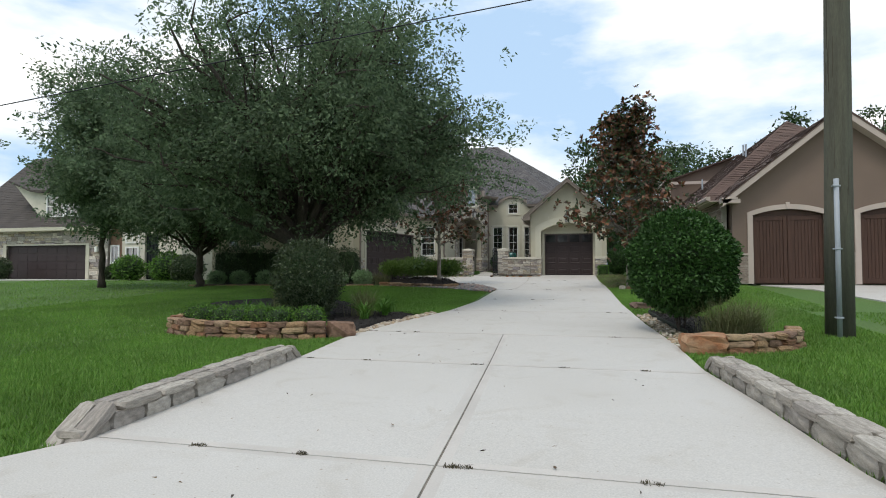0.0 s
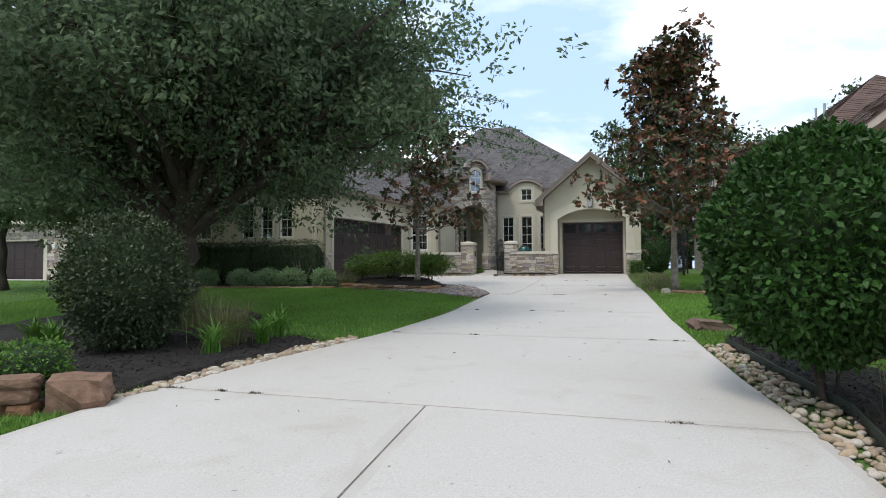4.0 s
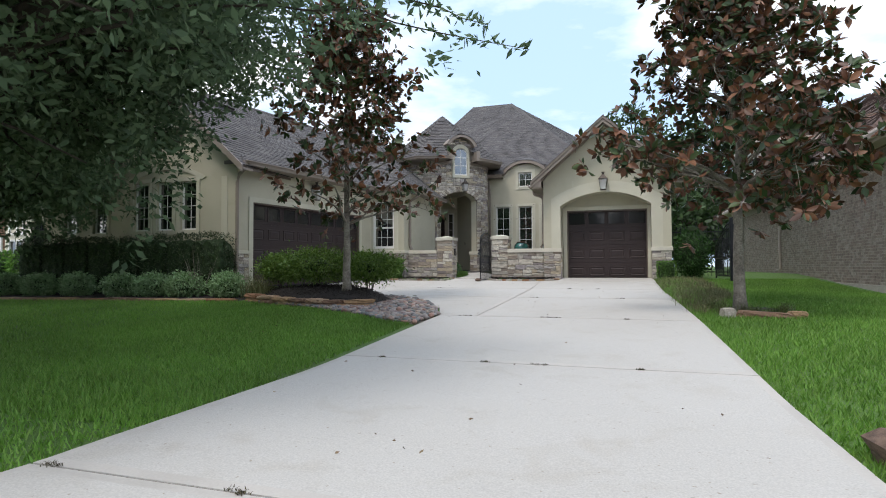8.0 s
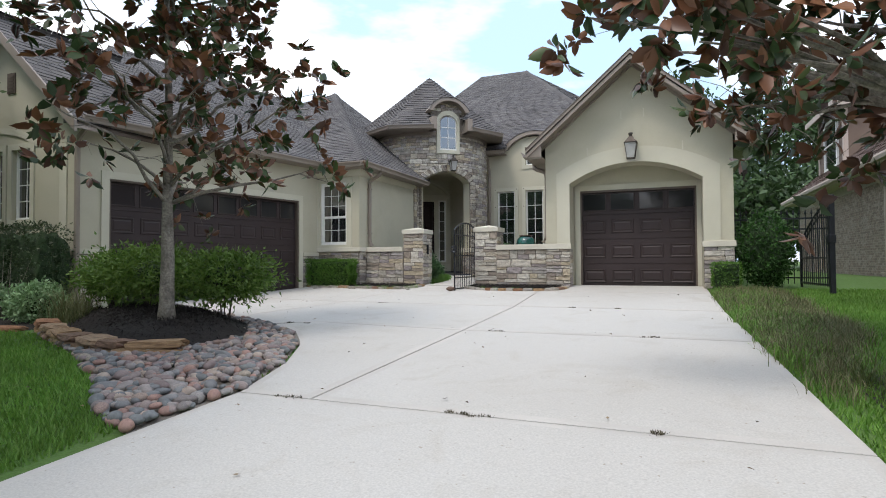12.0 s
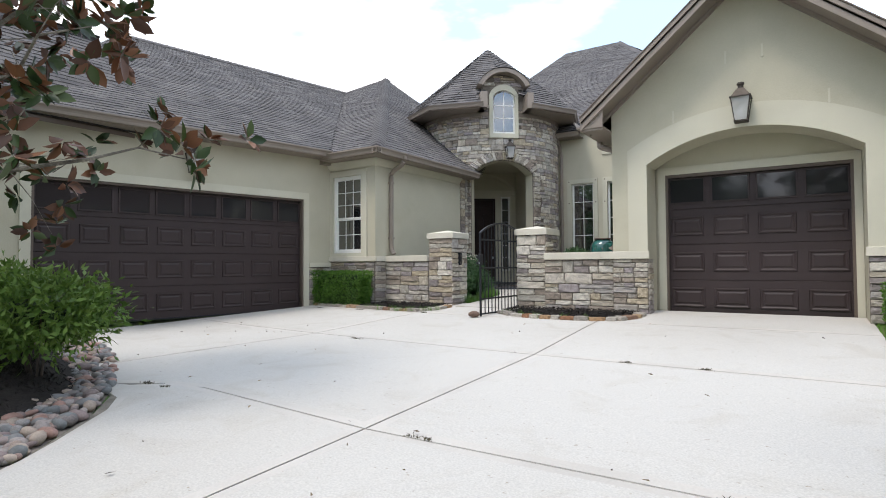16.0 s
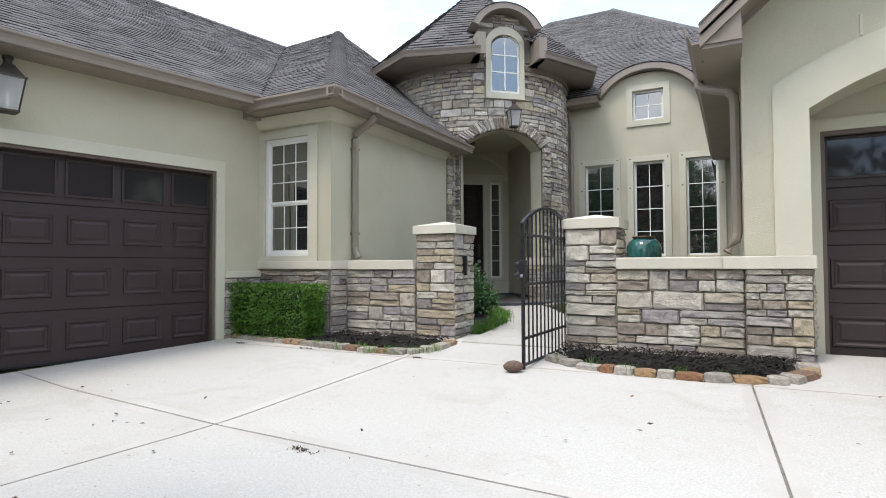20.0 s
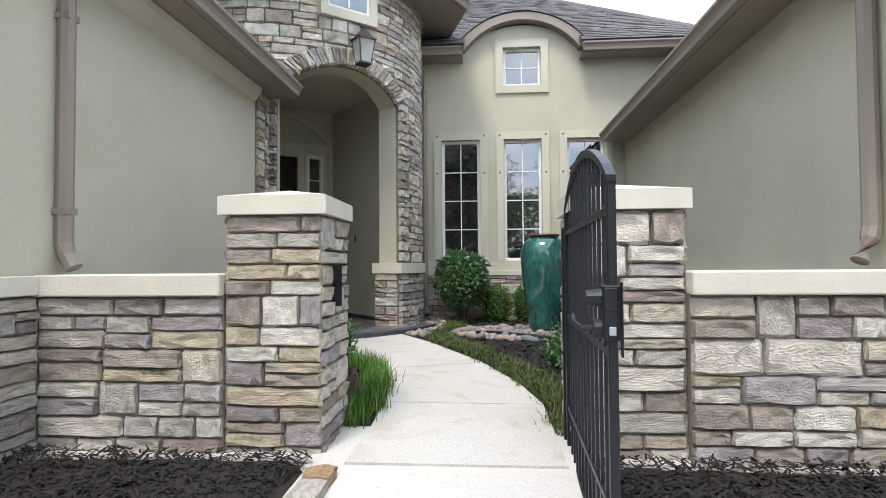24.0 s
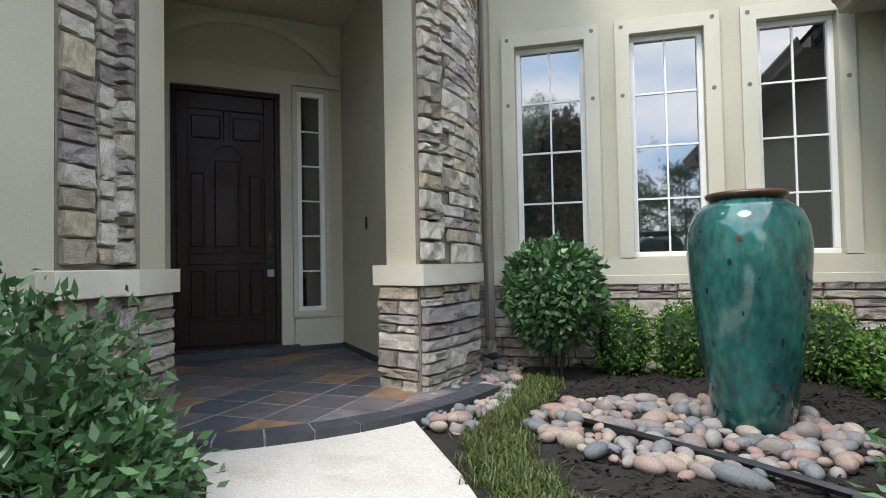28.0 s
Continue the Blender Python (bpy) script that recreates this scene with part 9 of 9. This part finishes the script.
BRICK_O = mat("pale_brick_single", (0.33, 0.27, 0.22), 0.9, var=0.3, scale=7, fine=60, bump=0.4, island="object", palette=[(0.34, 0.28, 0.23), (0.28, 0.225, 0.185), (0.38, 0.32, 0.27), (0.31, 0.24, 0.20)])
NMORTAR = mat("pale_mortar", (0.42, 0.38, 0.33), 0.95, var=0.15, scale=5, fine=60, bump=0.3)
sw = npart("brick_wall", boxes((WX, WX + 0.2, WY0, WY1, 0.78, WT)), NMORTAR, "pale mortar of the brick side wall")
brick_wall(sw, pose(WX, WY1, 0, 0, 0, -90), WY1 - WY0, 0.9, WT - 0.26, lambda x, z: WY1 - x < 28.3 and 1.2 < z < 2.2, 3)
# soldier frieze under the soffit
rr = random.Random(8)
for k in range(90):
    y = WY0 + 0.04 + k * 0.075
    npart("soldier_brick", boxes((WX - 0.035, WX, y, y + 0.066, WT - 0.24, WT - 0.04)), BRICK_O, "", sw, place(sw).inverted())
for x0, x1 in ((6.3, 6.85), (9.8, 10.65), (13.6, 14.0)):
    q = npart("brick_base", boxes((x0, x1, 23.95, 24.0, NG, 1.88)), NMORTAR, "brick base with a sloped sill")
    brick_wall(q, pose(x0, 23.95, 0), x1 - x0, NG + 0.02, 1.86, None, 5)
    npart("base_sill", boxes((x0, x1, 23.9, 24.0, 1.88, 1.95), bevel=0.01), NTRIM)
npart("foundation", boxes((WX - 0.06, WX + 0.1, WY0, WY1, 0.6, 0.9)), NMORTAR, "rough concrete footing")
npart("soffit", boxes((5.5, WX + 0.02, WY0 - 0.4, WY1 + 0.4, WT - 0.01, WT + 0.03)), NTRIM, "pale boxed soffit")
npart("fascia", boxes((5.46, 5.5, WY0 - 0.4, WY1 + 0.4, WT - 0.02, WT + 0.2)), NTRIM)
bm = bmesh.new()
prism(bm, [(5.34, 0.0), (5.45, 0.0), (5.45, 0.15), (5.33, 0.15), (5.31, 0.09)], WY0 - 0.45, WY1 + 0.45)
bmesh.ops.translate(bm, vec=(0, 0, WT + 0.04), verts=bm.verts)
npart("gutter", bm, NTRIM, "pale metal gutter")
for y in (36.0, 43.0):
    npart("downspout", tube(bmesh.new(), [(5.42, y, WT + 0.05), (5.5, y, WT - 0.15), (5.93, y, WT - 0.45), (5.95, y, WT - 0.6), (5.95, y, 1.25), (5.8, y, 1.2)], 0.045, 8), NTRIM, "pale downspout")
# main hip roof behind the gable
HE, HR = WT + 0.2, 9.35
plain_roof("main_roof", [(5.44, 47.5, HE), (5.44, 26.8, HE), (11.2, 32.6, HR), (11.2, 41.7, HR)], SHINGLE_N, "red-brown shingle slope", NB, nb, 0.08, seed=8)
plain_roof("main_roof", [(5.44, 26.8, HE), (17.0, 26.8, HE), (11.2, 32.6, HR)], SHINGLE_N, "red-brown shingle slope", NB, nb, 0.08, seed=9)
plain_roof("main_roof", [(17.0, 26.8, HE), (17.0, 47.5, HE), (11.2, 41.7, HR), (11.2, 32.6, HR)], SHINGLE_N, "red-brown shingle slope", NB, nb, 0.08, seed=10)
npart("back_wall", boxes((6.0, 16.4, WY1 - 0.2, WY1, 0.9, WT)), NMORTAR)
for x, y, z in ((8.6, 30.5, 7.5), (9.4, 34.0, 8.2), (7.6, 36.0, 6.6)):
    npart("roof_vent", tube(bmesh.new(), [(x, y, z - 0.4), (x, y, z + 0.25)], 0.05, 8), PVC, "small plumbing vent")
# dormer with a white window over the side slope
dm = npart("dormer_wall", boxes((6.62, 9.4, 42.3, 46.0, 5.05, 7.62)), NSTUCCO, "brown stucco dormer")
npart("dormer_cheek", prism(bmesh.new(), [(6.62, 7.61), (9.2, 7.61), (10.9, 9.1), (10.9, 9.24), (6.62, 7.75)], 42.3, 42.5), NSTUCCO)
npart("dormer_trim", boxes((6.56, 6.6, 42.3, 42.42, 5.1, 7.6), (6.56, 6.6, 45.88, 46.0, 5.1, 7.6), (6.6, 6.72, 42.26, 42.3, 5.1, 7.6)), NTRIM)
wn_ = npart("window", boxes((6.585, 6.618, 43.2, 44.9, 5.4, 7.2)), GLASSDARK, "white-framed dormer window")
npart("window_frame", boxes((6.54, 6.62, 43.1, 43.2, 5.3, 7.3), (6.54, 6.62, 44.9, 45.0, 5.3, 7.3), (6.54, 6.62, 43.2, 44.9, 5.3, 5.4), (6.54, 6.62, 43.2, 44.9, 7.2, 7.3), (6.55, 6.6, 43.2, 44.9, 6.28, 6.33)), WHITE, "", wn_, place(wn_).inverted())
plain_roof("dormer_roof", [(6.2, 46.4, 7.66), (6.2, 41.9, 7.66), (11.2, 41.9, 9.4), (11.2, 46.4, 9.4)], SHINGLE_N, "red-brown dormer slope", NB, nb, 0.06, seed=11)
npart("dormer_fascia", boxes((6.16, 6.2, 41.9, 46.4, 7.44, 7.66), (6.2, 9.5, 41.88, 41.92, 7.42, 7.62)), NTRIM)
# the whole house stands a little up the slope
nb.matrix_basis = pose(10.52, 24, 1.1)
# its drive
bm = bmesh.new()
pts = [(7.5, 23.95), (8.6, 21.9), (9.0, 18.0), (9.3, 15.0), (10.6, 9.0), (13.2, 3.0), (16.7, 3.0), (14.6, 9.5), (14.1, 15.0), (14.2, 23.95)]
rows = []
for k in range(5):
    (xa, ya), (xb, yb) = pts[k], pts[9 - k]
    rows.append([(xa, ya), (xb, yb)])
for k in range(4):
    slab(bm, [(*q, ground(q[1]) + 0.04) for q in (rows[k][0], rows[k][1], rows[k + 1][1], rows[k + 1][0])], 0.1)
tagged(part("neighbour_drive", bm, CONCRETE), "pale concrete drive of the brown stucco house", "driveway", kind="structure")

# ---- house across the left lawn: stone garage, dormer, stucco entrance ----
lh = empty("neighbour_house", (-34, 33, 1.2), label="neighbouring tan stone and stucco house with a brown garage door", category="house")
LB = lh.matrix_basis.inverted()


def lpart(name, bm, material, label="", parent=None):
    return npart(name, bm, material, label, parent or lh, place(parent).inverted() if parent else LB)


gw = lpart("garage_wall", wall_xz(bmesh.new(), -47, -32.7, 1.1, 5.3, 32.8, 33.1, [(-42.1, -34.65, 1.1, 3.9)]), MORTAR, "brown mortar behind the stones")
veneer(gw, pose(-47, 32.8, 0), 14.3, 1.15, 5.25, 71, depth=0.05, big=2.3, joined=True, skip=lambda x, z: 4.65 < x < 12.6 and z < 4.0)
lpart("door_surround", boxes((-42.4, -42.1, 32.72, 32.86, 1.1, 3.9), (-34.65, -34.35, 32.72, 32.86, 1.1, 3.9), (-42.4, -34.35, 32.72, 32.86, 3.9, 4.02)), STUCCO_TRIM)
gd = lpart("garage_door", boxes((-42.1, -34.65, 32.95, 33.0, 1.12, 3.9)), GARAGE, "dark brown sectional door")
for k in range(4):
    for j in range(8):
        lpart("door_panel", boxes((-42.0 + j * 0.925, -41.2 + j * 0.925, 32.93, 32.95, 1.25 + k * 0.67, 1.72 + k * 0.67), bevel=0.008), GARAGE, "", gd)
lt = lpart("wall_lantern", boxes((-33.75, -33.5, 32.55, 32.75, 3.3, 3.75), bevel=0.04), WHITE, "pale glass lantern")
SHL = mat("dark_neighbour_shingle", (0.085, 0.073, 0.066), 0.95, var=0.25, scale=1.2, fine=25, bump=0.4)
plain_roof("garage_roof", [(-47.5, 32.2, 5.3), (-32.2, 32.2, 5.3), (-33.2, 39.4, 12.9), (-47.5, 39.4, 12.9)], SHL, "grey-brown shingle slope", LB, lh, 0.12, course=0.25, seed=21)
plain_roof("garage_roof", [(-32.2, 32.2, 5.3), (-32.2, 46.6, 5.3), (-33.2, 39.4, 12.9)], SHL, "grey-brown shingle slope", LB, lh, 0.12, course=0.25, seed=22)
lpart("fascia", boxes((-47.5, -32.2, 32.1, 32.2, 5.05, 5.32), (-47.5, -32.2, 32.2, 32.8, 5.05, 5.1)), STUCCO_TRIM, "beige fascia")
bm = bmesh.new()
prism(bm, [(-39.3, 6.1), (-33.6, 6.1), (-33.6, 8.3), (-39.9, 8.3), (-42.2, 9.3)], 33.2, 33.35)
lpart("dormer_wall", bm, CAST, "cream dormer wall")
bm = bmesh.new()
slab(bm, [(-42.4, 33.0, 9.45), (-39.9, 32.8, 8.5), (-33.3, 32.8, 8.5), (-33.3, 38.0, 10.6), (-42.4, 38.0, 10.9)], 0.16)
lpart("dormer_roof", bm, SHL, "grey-brown dormer roof")
for x in (-38.7, -36.9, -35.1):
    w_ = lpart("window", boxes((x, x + 1.5, 33.15, 33.2, 6.35, 7.95)), GLASSDARK, "white muntined window")
    lpart("window_frame", boxes((x - 0.1, x, 33.08, 33.2, 6.25, 8.05), (x + 1.5, x + 1.6, 33.08, 33.2, 6.25, 8.05), (x, x + 1.5, 33.08, 33.2, 6.25, 6.35), (x, x + 1.5, 33.08, 33.2, 7.95, 8.05), (x + 0.48, x + 0.52, 33.1, 33.15, 6.35, 7.95), (x + 0.98, x + 1.02, 33.1, 33.15, 6.35, 7.95), (x, x + 1.5, 33.11, 33.15, 7.13, 7.18)), WHITE, "", w_)
# brick strip, entrance block
lpart("corner_wall", boxes((-32.7, -31.7, 33.0, 33.3, 1.1, 5.3)), RUSTSTONE, "brown brick strip")
lpart("entrance_wall", wall_xz(bmesh.new(), -31.7, -26.6, 1.1, 6.6, 33.0, 33.3, [(-31.25, -30.3, 1.6, 3.6), (-29.75, -28.6, 1.1, 4.75)]), CAST, "cream stucco")
for x0, x1, z0, z1 in ((-32.55, -32.0, 2.5, 3.75), (-31.25, -30.3, 1.6, 3.6), (-31.25, -30.3, 4.1, 4.7)):
    w_ = lpart("window", boxes((x0, x1, 33.02, 33.08, z0, z1) if x0 > -32 else (x0, x1, 32.97, 33.0, z0, z1)), GLASSDARK, "white-framed window")
    lpart("window_frame", boxes((x0 - 0.12, x0, 32.92, 33.0, z0 - 0.12, z1 + 0.12), (x1, x1 + 0.12, 32.92, 33.0, z0 - 0.12, z1 + 0.12), (x0, x1, 32.92, 33.0, z0 - 0.12, z0), (x0, x1, 32.92, 33.0, z1, z1 + 0.12), ((x0 + x1) / 2 - 0.03, (x0 + x1) / 2 + 0.03, 32.95, 33.0, z0, z1)), WHITE, "", w_)
ed = lpart("entrance_door", boxes((-29.75, -28.6, 33.2, 33.25, 1.15, 4.75)), IRON, "tall dark iron entrance door")
for k in range(9):
    lpart("door_bar", boxes((-29.7 + k * 0.13, -29.67 + k * 0.13, 33.16, 33.2, 1.2, 4.7)), IRON, "", ed)
plain_roof("entrance_roof", [(-32.4, 32.3, 6.6), (-26.0, 32.3, 6.6), (-28.2, 36.0, 9.6), (-30.2, 36.0, 9.6)], SHL, "grey-brown hip slope", LB, lh, 0.12, course=0.25, seed=23)
plain_roof("entrance_roof", [(-26.0, 32.3, 6.6), (-26.0, 40.0, 6.6), (-28.2, 36.0, 9.6)], SHL, "grey-brown hip slope", LB, lh, 0.12, course=0.25, seed=24)
lpart("side_wall", boxes((-26.9, -26.6, 33.3, 40.0, 1.1, 6.5)), CAST)
fw = lpart("side_wing", boxes((-26.6, -21.5, 38.0, 38.3, 1.1, 5.6)), WHITE, "white siding of the rear wing")
w_ = lpart("window", boxes((-25.7, -24.3, 37.95, 38.0, 2.6, 4.2)), GLASSDARK, "shuttered window", fw)
lpart("shutter", boxes((-24.25, -23.6, 37.93, 38.0, 2.6, 4.2)), NWOOD, "dark red shutter", fw)
plain_roof("wing_roof", [(-27.0, 37.5, 5.6), (-21.0, 37.5, 5.6), (-21.0, 42.0, 8.2), (-27.0, 42.0, 8.2)], SHL, "grey-brown shingle slope", LB, lh, 0.12, course=0.25, seed=25)
bm = bmesh.new()
for q in (((-60, 26.0), (-46, 27.5), (-46, 32.7), (-60, 32.7)), ((-46, 27.5), (-33, 30.6), (-33, 32.7), (-46, 32.7)), ((-33, 30.6), (-27, 31.7), (-27, 32.5), (-33, 32.7))):
    slab(bm, [(x, y, left_ground(y) + 0.05) for x, y in q], 0.1)
lh.matrix_basis = pose(-34.25, 33, 0.88) @ Matrix.Diagonal((1, 1, 0.92, 1))
tagged(part("neighbour_drive", bm, CONCRETE), "pale concrete apron before the stone garage", "driveway", kind="structure")
for k, (x, y, r_) in enumerate(((-29.6, 31.2, 1.0), (-25.6, 30.2, 1.1), (-24.0, 30.0, 1.0), (-27.4, 31.6, 0.7), (-41.2, 31.0, 1.0), (-31.6, 31.9, 0.6))):
    shrub("round_bush", (x, y, left_ground(y) + 0.8 * r_), (r_, r_, 0.85 * r_), 2600, 0.16, BOX if k in (0, 1) else DARKLEAF, "clipped round evergreen bush before the stone house", seed=200 + k, base=left_ground(y), group="far bushes")

# ---- black iron fence with an open gate leaf beside the garage ----
FZ = ground(31.8)
fence = empty("iron_fence", (2.0, 31.8, FZ), label="black iron picket fence with spear tops", category="fence")


def spear(bm, x, y, z):
    for k, (r0, z0, r1, z1) in enumerate(((0.012, 0, 0.026, 0.03), (0.026, 0.03, 0.004, 0.12))):
        tube(bm, [(x, y, z + z0), (x, y, z + z1)], [r0, r1], 6)


for k in range(17):
    x = -0.12 + k * 0.118
    part("picket", boxes((x - 0.008, x + 0.008, -0.008, 0.008, 0.06, 1.62)), IRON, fence)
    bm = bmesh.new()
    spear(bm, x, 0, 1.62)
    part("spear", bm, IRON, fence)
for z in (0.18, 1.28, 1.52):
    part("rail", boxes((-0.16, 1.85, -0.016, 0.016, z, z + 0.035)), IRON, fence)
for x in (-0.14, 1.86):
    part("post", boxes((x - 0.03, x + 0.03, -0.03, 0.03, -0.1, 1.78), bevel=0.005), IRON, fence)
leaf = empty("fence_gate", (3.3, 31.7, FZ), -84, label="open arched black iron gate leaf with a heavy lock post", category="gate")
LL = 1.7


def leaf_top(x):
    return 1.0 + 0.72 * math.sin(0.5 * math.pi * min(1, x / LL))


for k in range(14):
    x = 0.06 + k * 0.118
    part("picket", boxes((x - 0.008, x + 0.008, -0.008, 0.008, 0.06, leaf_top(x))), IRON, leaf)
for z in (0.08, 0.62):
    part("rail", boxes((0, LL, -0.016, 0.016, z, z + 0.035)), IRON, leaf)
for d in (0.0, -0.14):
    part("top_rail", tube(bmesh.new(), [(x_, 0, leaf_top(x_) + d) for x_ in np.linspace(0, LL, 12)], 0.018, 6), IRON, leaf, "arched top rail")
part("hinge_stile", boxes((-0.02, 0.02, -0.02, 0.02, 0, 1.05)), IRON, leaf)
part("lock_post", boxes((LL, LL + 0.09, -0.045, 0.045, -0.06, 1.86), bevel=0.006), IRON, leaf, "heavy square lock post")
part("lock_box", boxes((LL - 0.1, LL + 0.1, -0.06, 0.06, 0.92, 1.08), bevel=0.008), IRON, leaf)

# ---- trees beyond the houses and along the street ----
WOOD = mat("far_tree_leaf", (0.04, 0.08, 0.025), 0.6, var=0.3, scale=0.3, fine=3, bump=0, island="island", palette=[(0.026, 0.056, 0.018), (0.045, 0.095, 0.028), (0.075, 0.135, 0.04)], trans=0.15)


def far_tree(x, y, h, r_, seed, clear=0.3, pine=False, leaf_=0.42, dense=1.0):
    g = np.random.default_rng(seed)
    z0 = ground(y)
    th = empty("tree", (x, y, z0), label="tall airy pine beyond the roofs" if pine else "leafy green tree beyond the roofs", category="tree", group="trees beyond")
    part("trunk", tube(bmesh.new(), [(0, 0, -0.2), (0.1, 0, h * 0.4), (0.0, 0.1, h * 0.8), (0, 0, h * 0.96)], [0.3, 0.22, 0.12, 0.03], 8), BARK, th, smooth=True)
    n = int((34 if pine else 46) * dense)
    t = g.uniform(clear, 1.0, n)
    prof_ = np.sqrt(np.clip(1 - ((t - clear) / (1 - clear) * 1.7 - 0.75) ** 2, 0.08, 1))
    a = g.uniform(0, math.tau, n)
    q = r_ * prof_ * g.uniform(0.35, 1.0, n)
    c = np.c_[q * np.cos(a), q * np.sin(a), t * h]
    bm = bmesh.new()
    for p in c[:: 2]:
        tube(bm, [(0, 0, max(h * clear * 0.8, p[2] - 0.25 * h)), tuple(p)], [0.07, 0.02], 5)
    part("branching", bm, BARK, th)
    per = int(80 * (0.55 if pine else 1))
    pts = np.repeat(c, per, axis=0) + g.normal(size=(n * per, 3)) * r_ * (0.14 if pine else 0.2) * np.array([1, 1, 0.6])
    quads_mesh("crown", leaves(pts, leaf_, seed + 3, 0.5, None), WOOD, th)


for k, (x, y, h, r_, pine) in enumerate(((3.5, 58, 10.5, 4.0, 0), (7.5, 60, 12.0, 4.2, 0), (10.6, 63, 13.0, 4.0, 0), (14.5, 64, 12.5, 4.0, 0), (6.0, 66, 13.0, 4.5, 0), (1.5, 62, 14.3, 2.6, 1),
                                         (9.5, 56, 9.0, 3.6, 0), (22.5, 64, 16.3, 3.0, 1), (30.5, 64, 16.5, 3.2, 1), (12.5, 70, 14.5, 3.0, 1), (4.6, 52, 7.2, 3.0, 0))):
    far_tree(x, y, h, r_, 300 + k, 0.62 if pine else 0.12, bool(pine))
for k in range(15):
    x = -42 + k * 6.2
    far_tree(x, -27 - 4 * (k % 3), 9.5 + 2.5 * ((k * 7) % 3), 3.9, 330 + k, 0.15, False, 0.6, 0.75)
ROAD = mat("asphalt_road", (0.052, 0.052, 0.05), 0.9, var=0.25, scale=1, fine=120, bump=0.4)
bm = bmesh.new()
slab(bm, [(-200, -17, ground(-17) + 0.03), (200, -17, ground(-17) + 0.03), (200, -10.5, ground(-10.5) + 0.03), (-200, -10.5, ground(-10.5) + 0.03)], 0.1)
tagged(part("road", bm, ROAD), "grey asphalt street at the end of the drive", "road", kind="structure")
